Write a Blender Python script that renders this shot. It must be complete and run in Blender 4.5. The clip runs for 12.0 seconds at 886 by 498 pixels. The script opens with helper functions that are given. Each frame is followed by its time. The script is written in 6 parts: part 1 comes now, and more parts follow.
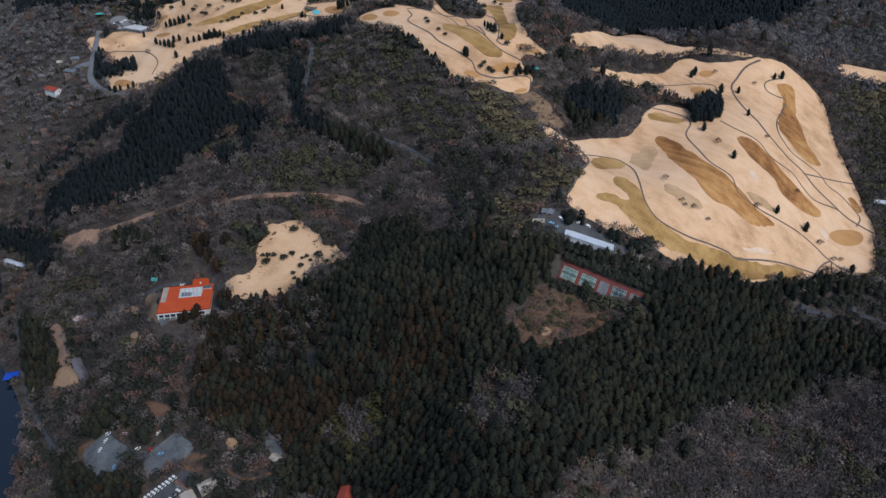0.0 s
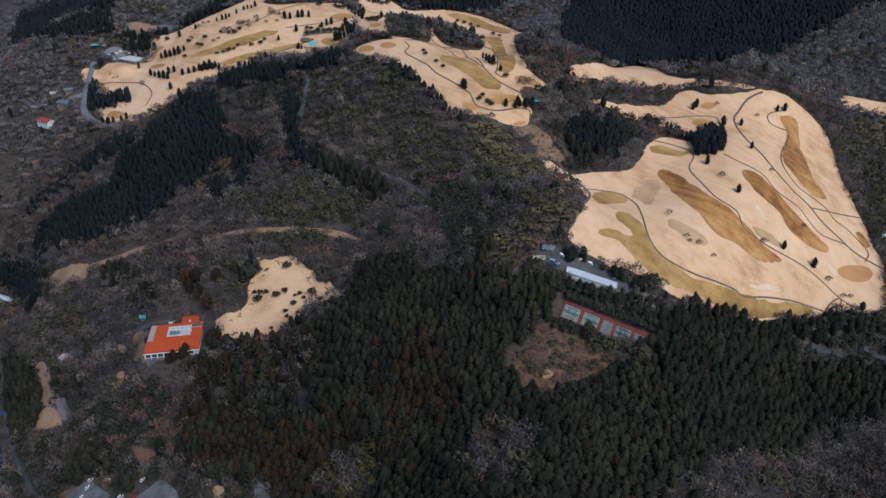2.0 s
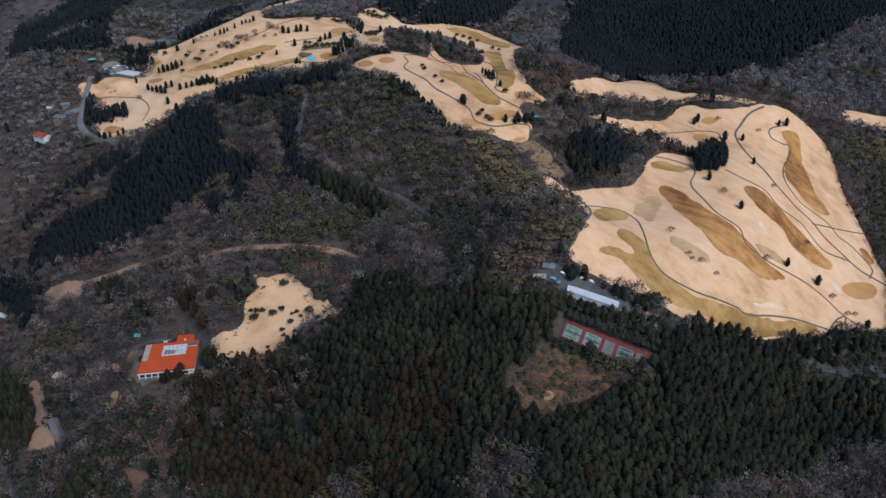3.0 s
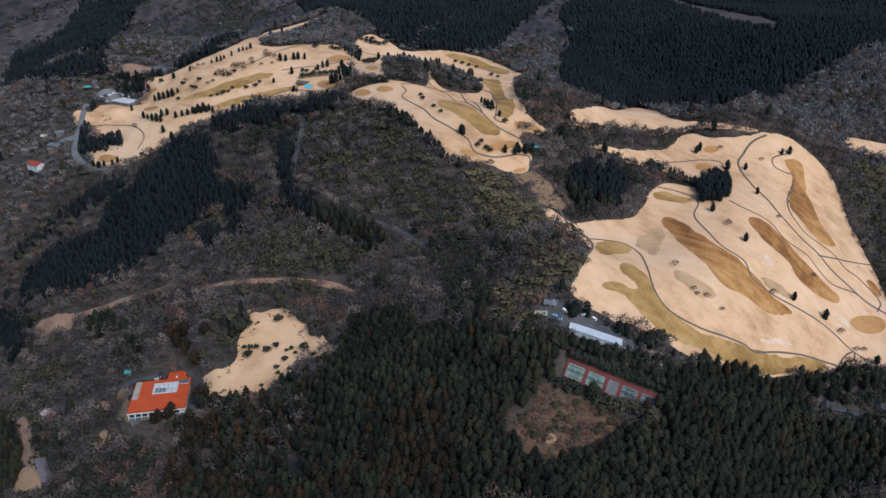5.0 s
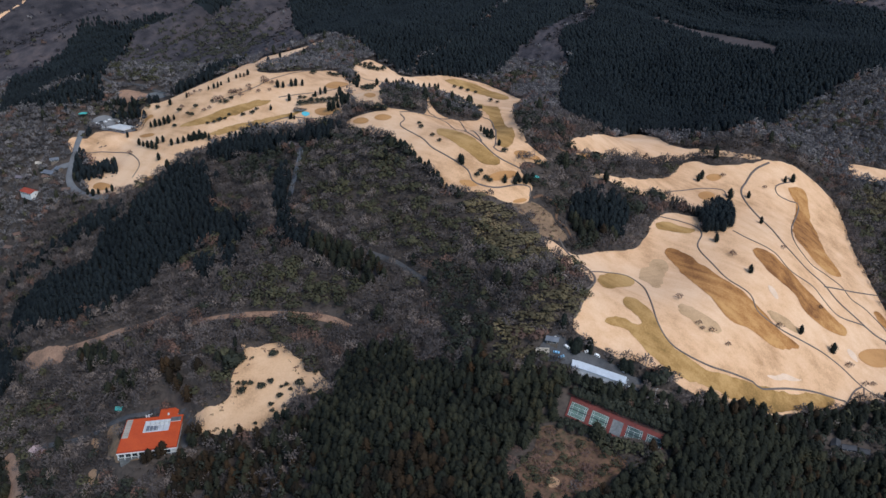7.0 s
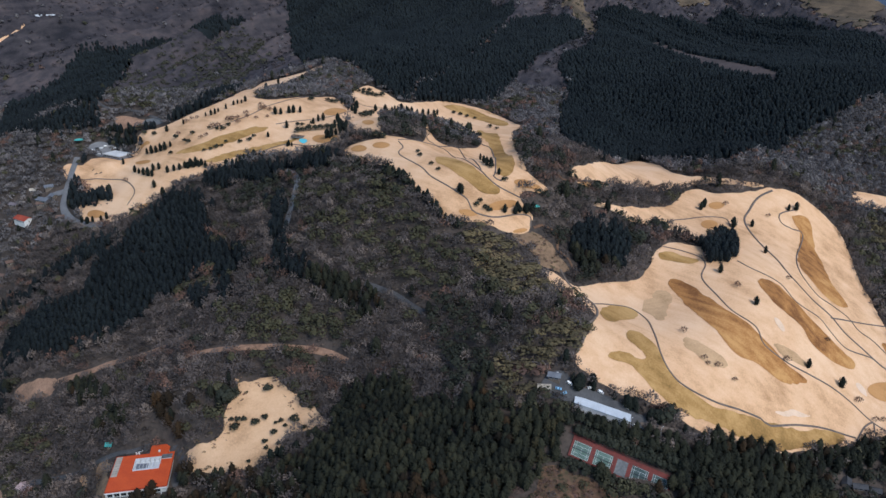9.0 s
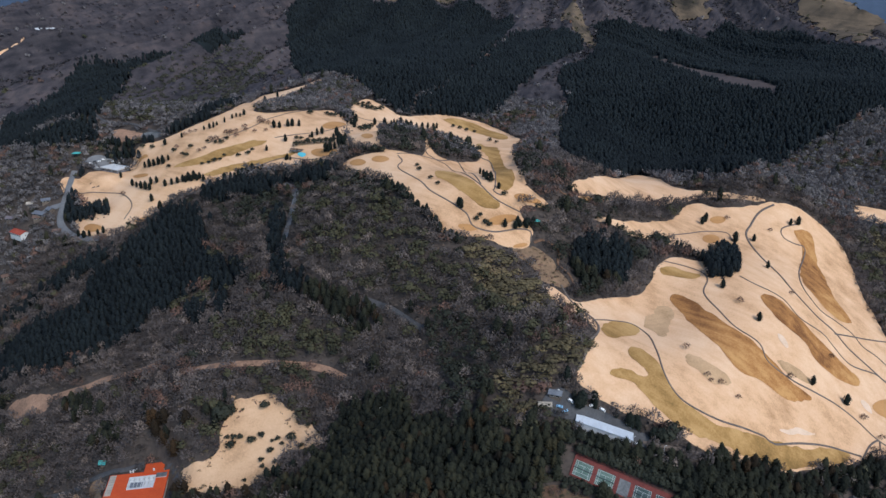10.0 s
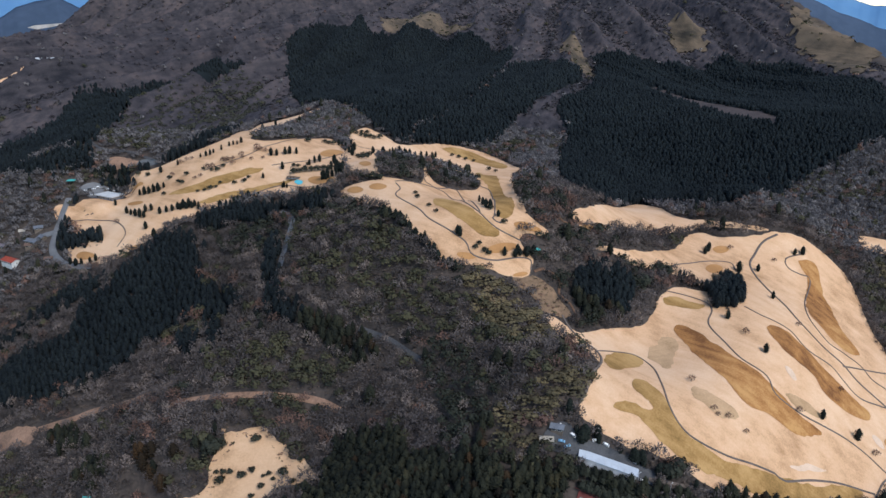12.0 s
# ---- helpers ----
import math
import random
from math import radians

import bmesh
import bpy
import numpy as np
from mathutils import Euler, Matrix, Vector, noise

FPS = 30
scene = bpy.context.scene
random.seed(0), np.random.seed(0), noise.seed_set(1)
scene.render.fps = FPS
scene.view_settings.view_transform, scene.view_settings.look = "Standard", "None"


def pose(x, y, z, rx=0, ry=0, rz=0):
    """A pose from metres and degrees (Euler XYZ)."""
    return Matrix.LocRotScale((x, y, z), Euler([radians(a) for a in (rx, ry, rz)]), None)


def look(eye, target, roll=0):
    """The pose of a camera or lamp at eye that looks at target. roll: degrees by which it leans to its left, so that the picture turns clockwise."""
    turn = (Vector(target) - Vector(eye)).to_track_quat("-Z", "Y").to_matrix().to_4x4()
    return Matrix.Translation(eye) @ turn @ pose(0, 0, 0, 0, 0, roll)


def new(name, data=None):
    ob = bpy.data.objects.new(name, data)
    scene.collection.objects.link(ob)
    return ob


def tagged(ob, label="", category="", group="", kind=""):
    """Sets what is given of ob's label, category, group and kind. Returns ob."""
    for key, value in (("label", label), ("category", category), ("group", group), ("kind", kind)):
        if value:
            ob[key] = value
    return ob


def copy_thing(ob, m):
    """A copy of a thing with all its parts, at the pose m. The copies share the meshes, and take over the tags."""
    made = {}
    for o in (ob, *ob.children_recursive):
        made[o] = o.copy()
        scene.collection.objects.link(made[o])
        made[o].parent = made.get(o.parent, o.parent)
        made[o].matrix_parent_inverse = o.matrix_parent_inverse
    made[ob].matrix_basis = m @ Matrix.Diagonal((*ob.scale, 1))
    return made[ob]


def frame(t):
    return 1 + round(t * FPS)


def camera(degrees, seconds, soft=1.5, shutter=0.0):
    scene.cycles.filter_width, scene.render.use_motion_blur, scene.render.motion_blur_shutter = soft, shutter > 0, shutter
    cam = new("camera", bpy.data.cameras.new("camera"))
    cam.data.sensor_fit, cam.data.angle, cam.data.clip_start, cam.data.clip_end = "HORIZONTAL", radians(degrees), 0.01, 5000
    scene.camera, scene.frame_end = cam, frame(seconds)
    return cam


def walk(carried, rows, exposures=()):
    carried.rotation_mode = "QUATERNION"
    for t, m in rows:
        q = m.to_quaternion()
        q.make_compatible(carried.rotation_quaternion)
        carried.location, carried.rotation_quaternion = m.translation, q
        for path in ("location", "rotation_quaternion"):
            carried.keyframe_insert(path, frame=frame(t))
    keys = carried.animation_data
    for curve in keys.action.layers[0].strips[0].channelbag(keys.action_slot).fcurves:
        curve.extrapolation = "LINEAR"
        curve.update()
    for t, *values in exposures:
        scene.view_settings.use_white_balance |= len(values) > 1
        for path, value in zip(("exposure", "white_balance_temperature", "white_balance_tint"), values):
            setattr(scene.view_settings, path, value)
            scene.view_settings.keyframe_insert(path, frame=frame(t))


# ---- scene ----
# ---------------------------------------------------------------- camera
cam = camera(62.0, 12.0, soft=1.5)
ROWS = [
    (0.0, 0.000, 0.000, 470.000, 60.968, -0.000, 0.000),
    (0.5, 0.379, 5.344, 468.722, 61.560, -0.018, -0.013),
    (1.0, 0.716, 10.588, 467.961, 62.108, -0.031, -0.029),
    (1.5, 1.014, 15.730, 467.663, 62.616, -0.038, -0.046),
    (2.0, 1.275, 20.770, 467.777, 63.090, -0.041, -0.065),
    (2.5, 1.503, 25.708, 468.249, 63.533, -0.040, -0.084),
    (3.0, 1.701, 30.544, 469.027, 63.950, -0.036, -0.105),
    (3.5, 1.871, 35.276, 470.057, 64.345, -0.029, -0.126),
    (4.0, 2.017, 39.905, 471.289, 64.722, -0.021, -0.147),
    (4.5, 2.141, 44.430, 472.668, 65.086, -0.012, -0.168),
    (5.0, 2.246, 48.850, 474.142, 65.441, -0.002, -0.189),
    (5.5, 2.335, 53.166, 475.659, 65.792, 0.006, -0.210),
    (6.0, 2.411, 57.376, 477.165, 66.143, 0.014, -0.229),
    (6.5, 2.477, 61.481, 478.609, 66.497, 0.020, -0.249),
    (7.0, 2.536, 65.479, 479.937, 66.861, 0.022, -0.267),
    (7.5, 2.591, 69.371, 481.097, 67.237, 0.022, -0.284),
    (8.0, 2.644, 73.155, 482.036, 67.630, 0.017, -0.300),
    (8.5, 2.699, 76.832, 482.701, 68.045, 0.007, -0.314),
    (9.0, 2.759, 80.401, 483.040, 68.486, -0.009, -0.327),
    (9.5, 2.826, 83.862, 483.001, 68.957, -0.032, -0.339),
    (10.0, 2.903, 87.214, 482.530, 69.463, -0.062, -0.349),
    (10.5, 2.994, 90.456, 481.575, 70.008, -0.100, -0.358),
    (11.0, 3.100, 93.589, 480.083, 70.596, -0.148, -0.366),
    (11.5, 3.226, 96.612, 478.001, 71.232, -0.206, -0.372),
    (12.0, 3.374, 99.524, 475.278, 71.919, -0.274, -0.378),
]
EXPOSURES = [(0.0, 0.09), (6.0, 0.24), (12.0, 0.33)]
walk(cam, [(t, pose(x, y, z, rx, ry, rz)) for t, x, y, z, rx, ry, rz in ROWS], EXPOSURES)
# ---------------------------------------------------------------- world and light
world = bpy.data.worlds.new("sky")
scene.world = world
world.use_nodes = True
wn = world.node_tree.nodes
sky = wn.new("ShaderNodeTexSky")
sky.sky_type, sky.sun_disc = "NISHITA", False
SUN_UP, SUN_ROUND = 46.0, 138.0
sky.sun_elevation, sky.sun_rotation = radians(SUN_UP), radians(SUN_ROUND)
sky.air_density, sky.dust_density, sky.ozone_density = 0.9, 0.1, 1.0
world.node_tree.links.new(sky.outputs[0], wn["Background"].inputs[0])
wn["Background"].inputs[1].default_value = 0.16
sun = new("sun", bpy.data.lights.new("sun", "SUN"))
sun.data.energy, sun.data.angle, sun.data.color = 1.85, radians(24), (1.0, 0.965, 0.925)
az = radians(SUN_ROUND)
sun.matrix_world = look((0, 0, 900), (-900 * math.sin(az), -900 * math.cos(az), 900 - 900 * math.tan(radians(SUN_UP))))
# ---------------------------------------------------------------- materials
def mat(name, base, dark, scale=0.05, fine=0.8, rough=0.95, bump=0.4, mid=0.5, spread=0.25, vary=0.0, island=False, third=None):
    """A rough natural surface: two colours mixed by broad and fine noise in metres, with relief."""
    m = bpy.data.materials.new(name)
    m.use_nodes = True
    n, ln = m.node_tree.nodes, m.node_tree.links
    b = n["Principled BSDF"]
    b.inputs["Roughness"].default_value = rough
    b.inputs["Specular IOR Level"].default_value = 0.15
    geo = n.new("ShaderNodeNewGeometry")
    a = n.new("ShaderNodeTexNoise")
    a.inputs["Scale"].default_value, a.inputs["Detail"].default_value = scale, 6
    c = n.new("ShaderNodeTexNoise")
    c.inputs["Scale"].default_value, c.inputs["Detail"].default_value = fine, 4
    for t in (a, c):
        ln.new(geo.outputs["Position"], t.inputs["Vector"])
    add = n.new("ShaderNodeMath")
    add.operation = "ADD"
    ln.new(a.outputs[0], add.inputs[0])
    mul = n.new("ShaderNodeMath")
    mul.operation = "MULTIPLY_ADD"
    ln.new(c.outputs[0], mul.inputs[0])
    mul.inputs[1].default_value, mul.inputs[2].default_value = 0.8, -0.4
    ln.new(mul.outputs[0], add.inputs[1])
    last = add
    if vary:
        info = n.new("ShaderNodeAttribute") if island else n.new("ShaderNodeObjectInfo")
        if island:
            info.attribute_name = "tone"  # one random shade for each tree of a wood
        v = n.new("ShaderNodeMath")
        v.operation = "MULTIPLY_ADD"
        ln.new(info.outputs["Fac" if island else "Random"], v.inputs[0])
        v.inputs[1].default_value = vary
        ln.new(add.outputs[0], v.inputs[2])
        last = n.new("ShaderNodeMath")
        last.operation = "SUBTRACT"
        ln.new(v.outputs[0], last.inputs[0])
        last.inputs[1].default_value = vary / 2
    r = n.new("ShaderNodeValToRGB")
    r.color_ramp.elements[0].position, r.color_ramp.elements[1].position = mid - spread, mid + spread
    r.color_ramp.elements[0].color, r.color_ramp.elements[1].color = (*dark, 1), (*base, 1)
    if third:
        e = r.color_ramp.elements.new(min(0.99, mid + spread * 1.9))
        e.color = (*third, 1)
    ln.new(last.outputs[0], r.inputs[0])
    ln.new(r.outputs[0], b.inputs["Base Color"])
    if bump:
        bp = n.new("ShaderNodeBump")
        bp.inputs["Strength"].default_value, bp.inputs["Distance"].default_value = bump, 0.6
        ln.new(c.outputs[0], bp.inputs["Height"])
        ln.new(bp.outputs[0], b.inputs["Normal"])
    return m


def turf(name, light, base, dark, turn=0.0, streak=0.5, mid=0.5, spread=0.2, bump=0.3, size=1.0):
    """Dormant grass: broad worn patches, lines left by the mowers along one bearing, and fine tufts."""
    m = bpy.data.materials.new(name)
    m.use_nodes = True
    n, ln = m.node_tree.nodes, m.node_tree.links
    b = n["Principled BSDF"]
    b.inputs["Roughness"].default_value, b.inputs["Specular IOR Level"].default_value = 0.95, 0.1
    geo = n.new("ShaderNodeNewGeometry")
    total = None
    for scale, stretch, weight, detail in ((0.012, 1.0, 0.9, 5), (0.05, 1.0, 0.55, 6), (0.16, 0.09, streak, 3), (0.7, 1.0, 0.35, 4)):
        place = n.new("ShaderNodeMapping")
        place.vector_type = "TEXTURE"
        place.inputs["Rotation"].default_value = (0, 0, radians(turn))
        place.inputs["Scale"].default_value = (1 / stretch, 1, 1)
        tex = n.new("ShaderNodeTexNoise")
        tex.inputs["Scale"].default_value, tex.inputs["Detail"].default_value = scale / size, detail
        ln.new(geo.outputs["Position"], place.inputs["Vector"])
        ln.new(place.outputs[0], tex.inputs["Vector"])
        k = n.new("ShaderNodeMath")
        k.operation = "MULTIPLY_ADD"
        k.inputs[1].default_value = weight
        ln.new(tex.outputs[0], k.inputs[0])
        if total is None:
            k.inputs[2].default_value = 0.5 - 0.5 * (0.9 + 0.55 + streak + 0.35)
        else:
            ln.new(total.outputs[0], k.inputs[2])
        total, last = k, tex
    r = n.new("ShaderNodeValToRGB")
    e = r.color_ramp.elements
    e[0].position, e[1].position = mid - spread, mid
    e[0].color, e[1].color = (*dark, 1), (*base, 1)
    e.new(mid + spread).color = (*light, 1)
    ln.new(total.outputs[0], r.inputs[0])
    ln.new(r.outputs[0], b.inputs["Base Color"])
    bp = n.new("ShaderNodeBump")
    bp.inputs["Strength"].default_value, bp.inputs["Distance"].default_value = bump, 0.6
    ln.new(last.outputs[0], bp.inputs["Height"])
    ln.new(bp.outputs[0], b.inputs["Normal"])
    return m


def plain(name, colour, rough=0.6, metal=0.0, spec=0.4):
    m = bpy.data.materials.new(name)
    m.use_nodes = True
    b = m.node_tree.nodes["Principled BSDF"]
    b.inputs["Base Color"].default_value = (*colour, 1)
    b.inputs["Roughness"].default_value, b.inputs["Metallic"].default_value = rough, metal
    b.inputs["Specular IOR Level"].default_value = spec
    return m


FLOOR = mat("woodland floor", (0.105, 0.083, 0.07), (0.048, 0.04, 0.036), 0.03, 0.35)
DRY = turf("dormant turf", (0.81, 0.53, 0.33), (0.71, 0.43, 0.245), (0.47, 0.265, 0.135), -35, 0.4, mid=0.46, spread=0.24)
BROWN = turf("brown fairway turf", (0.57, 0.305, 0.115), (0.41, 0.188, 0.066), (0.2, 0.086, 0.034), -38, 0.55, spread=0.2, bump=0.15)
OLIVE = turf("greenish fairway turf", (0.53, 0.32, 0.13), (0.4, 0.228, 0.083), (0.24, 0.138, 0.048), -38, 0.5, spread=0.19, bump=0.15)
CEDAR = mat("cedar foliage", (0.034, 0.0355, 0.0225), (0.0125, 0.0148, 0.0115), 0.025, 1.5, vary=0.5, island=True, bump=0.8, third=(0.054, 0.043, 0.021))
BARE = mat("bare twigs", (0.148, 0.123, 0.114), (0.07, 0.06, 0.057), 0.03, 0.2, vary=0.95, island=True, spread=0.34, third=(0.235, 0.185, 0.158))
WATER = plain("lake water", (0.012, 0.018, 0.028), 0.08)
ROAD = mat("asphalt", (0.11, 0.11, 0.113), (0.06, 0.06, 0.062), 0.1, 1.0, bump=0.1)
ROUGH = turf("rough grass", (0.64, 0.41, 0.235), (0.5, 0.315, 0.172), (0.32, 0.2, 0.105), 20, 0.3, spread=0.2)
GREEN = turf("putting green turf", (0.58, 0.315, 0.135), (0.52, 0.265, 0.105), (0.43, 0.215, 0.085), 10, 0.3, bump=0.05)
SAND = mat("bunker sand", (0.8, 0.58, 0.42), (0.68, 0.48, 0.33), 0.1, 0.8, bump=0.1)
EARTH = mat("bare earth", (0.22, 0.125, 0.078), (0.1, 0.062, 0.042), 0.06, 0.4, bump=0.4)
SOIL = mat("sandy soil", (0.52, 0.315, 0.182), (0.37, 0.22, 0.126), 0.06, 0.5, bump=0.2)
SCRUB = mat("dead scrub", (0.2, 0.108, 0.07), (0.075, 0.062, 0.039), 0.03, 0.35, bump=0.8)
CONCRETE = mat("worn concrete", (0.19, 0.196, 0.195), (0.085, 0.09, 0.094), 0.08, 0.7, bump=0.1)
MEADOW = turf("mountain grass", (0.22, 0.155, 0.1), (0.15, 0.11, 0.074), (0.06, 0.05, 0.038), 110, 0.4, mid=0.52, spread=0.24, bump=0.5, size=1.2)
PATH = mat("cart path asphalt", (0.2, 0.16, 0.135), (0.12, 0.098, 0.084), 0.1, 0.8, bump=0.05)
BARK = mat("bark", (0.12, 0.09, 0.07), (0.06, 0.045, 0.035), 0.5, 3.0)
OLIVES = mat("evergreen scrub foliage", (0.09, 0.084, 0.048), (0.042, 0.042, 0.027), 0.02, 0.5, vary=0.3, island=True)
RUST = mat("rusty cedar foliage", (0.042, 0.0265, 0.0145), (0.0135, 0.0115, 0.0085), 0.03, 1.5, vary=0.5, island=True, bump=0.8, third=(0.066, 0.036, 0.017))
# paler and bluer than BARE: haze over the farther woods, mixed into the colour
HAZE_BARE = mat("bare twigs with painted haze", (0.178, 0.162, 0.16), (0.085, 0.079, 0.08), 0.03, 0.35, vary=0.8, island=True, spread=0.3, third=(0.25, 0.222, 0.208))
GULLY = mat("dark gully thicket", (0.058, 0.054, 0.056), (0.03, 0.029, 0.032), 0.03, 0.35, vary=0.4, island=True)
UNDERGROWTH = mat("brown brushwood", (0.12, 0.094, 0.078), (0.055, 0.046, 0.04), 0.03, 0.5, vary=0.7, island=True, third=(0.17, 0.12, 0.09))
PINK = mat("reddish budding twigs", (0.215, 0.125, 0.095), (0.11, 0.072, 0.06), 0.03, 0.5, vary=0.5, island=True)
DARK_CEDAR = mat("dark conifer foliage", (0.02, 0.025, 0.02), (0.009, 0.012, 0.01), 0.05, 0.9, third=(0.05, 0.038, 0.022))
DARK_BUSH = mat("dark evergreen foliage", (0.05, 0.053, 0.038), (0.022, 0.0255, 0.0195), 0.08, 0.9)
# the blue of both far ranges is distance haze put into the base colour
HAZE_RANGE_DARK = mat("far wooded hills in painted haze", (0.07, 0.1, 0.15), (0.05, 0.075, 0.115), 0.004, 0.02, bump=0)
HAZE_RANGE_PALE = mat("far mountains in painted haze", (0.13, 0.27, 0.45), (0.1, 0.23, 0.41), 0.003, 0.01, bump=0)
PALE_PLAIN = mat("far fields", (0.6, 0.55, 0.5), (0.35, 0.33, 0.31), 0.02, 0.05, bump=0)
WHITE = mat("weathered white paint", (0.72, 0.72, 0.7), (0.55, 0.55, 0.53), 0.1, 0.9, rough=0.6, bump=0.05)
RED_ROOF = mat("orange-red roof coating", (0.62, 0.1, 0.03), (0.52, 0.075, 0.025), 0.12, 0.7, rough=0.7, bump=0.03)
RED_DARK = mat("dark red roof edge", (0.42, 0.06, 0.025), (0.33, 0.05, 0.02), 0.2, 0.9, rough=0.7, bump=0.03)
RED_TILE = mat("red roof tiles", (0.42, 0.085, 0.05), (0.3, 0.06, 0.04), 0.2, 1.5, rough=0.7, bump=0.2)
GREY_PINK = mat("grey-pink roof tiles", (0.21, 0.18, 0.19), (0.13, 0.11, 0.118), 0.2, 1.2, rough=0.7, bump=0.2)
PINK_ROOF = mat("pale pink roof sheet", (0.48, 0.35, 0.33), (0.37, 0.27, 0.26), 0.2, 1.2, rough=0.7, bump=0.1)
BEIGE_ROOF = mat("beige roof sheet", (0.5, 0.44, 0.36), (0.38, 0.33, 0.27), 0.2, 1.2, rough=0.7, bump=0.1)
BROWN_TILE = mat("brown roof tiles", (0.2, 0.13, 0.1), (0.12, 0.08, 0.065), 0.2, 1.2, rough=0.7, bump=0.2)
GREY_ROOF = mat("grey roof tiles", (0.2, 0.215, 0.24), (0.12, 0.13, 0.15), 0.2, 1.2, rough=0.6, bump=0.2)
SLATE = mat("dark slate roof", (0.085, 0.085, 0.09), (0.045, 0.046, 0.05), 0.2, 1.2, rough=0.6, bump=0.2)
PALE_ROOF = mat("pale metal roof", (0.6, 0.64, 0.68), (0.47, 0.51, 0.55), 0.15, 0.9, rough=0.45, bump=0.05)
PALE_METAL = mat("pale painted metal", (0.6, 0.61, 0.62), (0.48, 0.49, 0.5), 0.2, 1.2, rough=0.5, bump=0.03)
BEIGE = mat("beige plaster", (0.48, 0.42, 0.34), (0.36, 0.31, 0.25), 0.2, 1.2, bump=0.05)
TEAL = mat("teal roof sheet", (0.09, 0.42, 0.38), (0.06, 0.33, 0.3), 0.2, 1.2, rough=0.6, bump=0.05)
BRIGHT_TEAL = plain("turquoise pond lining", (0.12, 0.55, 0.62), 0.25)
BLUE = mat("blue tarpaulin", (0.02, 0.1, 0.55), (0.015, 0.07, 0.42), 0.2, 1.0, rough=0.5, bump=0.3)
COURT_RED = mat("dull red court surface", (0.2, 0.056, 0.047), (0.12, 0.036, 0.033), 0.1, 0.8, rough=0.85, bump=0.02)
COURT_GREEN = mat("faded green court surface", (0.14, 0.21, 0.18), (0.075, 0.12, 0.1), 0.15, 0.8, rough=0.85, bump=0.02)
COURT_DARK = mat("dark green court surface", (0.075, 0.11, 0.105), (0.04, 0.065, 0.065), 0.15, 0.8, rough=0.85, bump=0.02)
LINE = plain("white line paint", (0.5, 0.52, 0.51), 0.8)
GLASS = plain("dark window glass", (0.02, 0.025, 0.03), 0.08)
RUBBER = plain("tyre rubber", (0.02, 0.02, 0.02), 0.8)
PAINT_WHITE = plain("white car paint", (0.78, 0.78, 0.77), 0.25)
PAINT_BLUE = plain("light blue car paint", (0.2, 0.42, 0.62), 0.25)
PAINT_RED = plain("red car paint", (0.5, 0.04, 0.03), 0.25)
PAINT_DARK = plain("dark grey car paint", (0.05, 0.055, 0.06), 0.25)
# brown-grey twigs, cooled to purple by distance haze put into the colour
CANOPY = turf("leafless canopy with painted haze", (0.118, 0.092, 0.088), (0.064, 0.056, 0.06), (0.024, 0.0235, 0.028), 75, 0.6, mid=0.52, spread=0.3, bump=0.9, size=1.3)
GRAVEL = mat("dark gravel", (0.07, 0.07, 0.072), (0.035, 0.035, 0.037), 0.1, 0.9, bump=0.3)
DUST = mat("dry brown ground", (0.3, 0.19, 0.115), (0.14, 0.095, 0.062), 0.06, 0.4, bump=0.3)
FELLED = mat("felled ground", (0.11, 0.083, 0.076), (0.055, 0.045, 0.042), 0.02, 0.2, bump=0.6)
# cedar green shifted to blue by distance haze painted into the colour
HAZE_CEDAR = mat("cedar foliage with painted haze", (0.0175, 0.0235, 0.0255), (0.0085, 0.012, 0.0142), 0.02, 1.2, vary=0.35, island=True, bump=0.8)
HILL_GREEN = mat("dull green hill scrub", (0.086, 0.083, 0.058), (0.044, 0.045, 0.035), 0.02, 0.3, vary=0.3, island=True)
BAMBOO = mat("yellow-green bamboo leaves", (0.088, 0.075, 0.03), (0.04, 0.036, 0.016), 0.05, 0.6, vary=0.3, island=True)
BRUSH = mat("tan and olive brush", (0.165, 0.13, 0.07), (0.085, 0.071, 0.042), 0.03, 0.5, vary=0.6, island=True, third=(0.23, 0.16, 0.09))
AUBURN = mat("auburn dead bracken", (0.16, 0.092, 0.07), (0.09, 0.057, 0.046), 0.06, 0.5, vary=0.3, island=True)
TIMBER = mat("weathered timber boards", (0.2, 0.16, 0.13), (0.11, 0.09, 0.075), 0.3, 2.0, bump=0.1)
TRACK = mat("pinkish dirt track", (0.42, 0.25, 0.165), (0.21, 0.13, 0.09), 0.06, 0.5, bump=0.2)
SANDY = turf("sandy tan grass", (0.72, 0.47, 0.285), (0.63, 0.39, 0.225), (0.42, 0.255, 0.138), 30, 0.2)
TARMAC = mat("bleached asphalt", (0.21, 0.213, 0.218), (0.14, 0.142, 0.146), 0.1, 0.8, bump=0.05)

# base plane, and hills as (x, y, radius, height)
BASE = (101.44, 0.00632, 0.00929)
SHORE = [(-80, 0, 280, -81.1), (480, 140, 280, -76.8), (-500, 140, 280, -115.8), (40, 320, 80, 54.1), (-210, 360, 180, -21.5), (-212, 492, 40, 12.0), (40, 400, 80, 36.6), (-40, 400, 80, -26.8), (280, 440, 80, -26.6), (160, 440, 80, 28.3), (-40, 480, 80, 58.1), (360, 520, 80, 4.4), (-480, 540, 180, -126.9)]
COURSE = [(80, 560, 80, 68.6), (200, 560, 80, 52.5), (-920, 560, 280, -104.7), (-200, 600, 80, 41.4), (-320, 600, 80, 13.8), (280, 640, 80, 42.9), (0, 640, 80, 15.0), (-120, 720, 120, 40.4), (280, 720, 80, 26.5), (360, 720, 80, 27.8), (-520, 760, 80, -85.0), (-360, 780, 120, 35.0), (60, 810, 180, 191.3), (40, 840, 80, -67.2), (-560, 840, 80, -72.9), (-40, 880, 80, 18.7)]
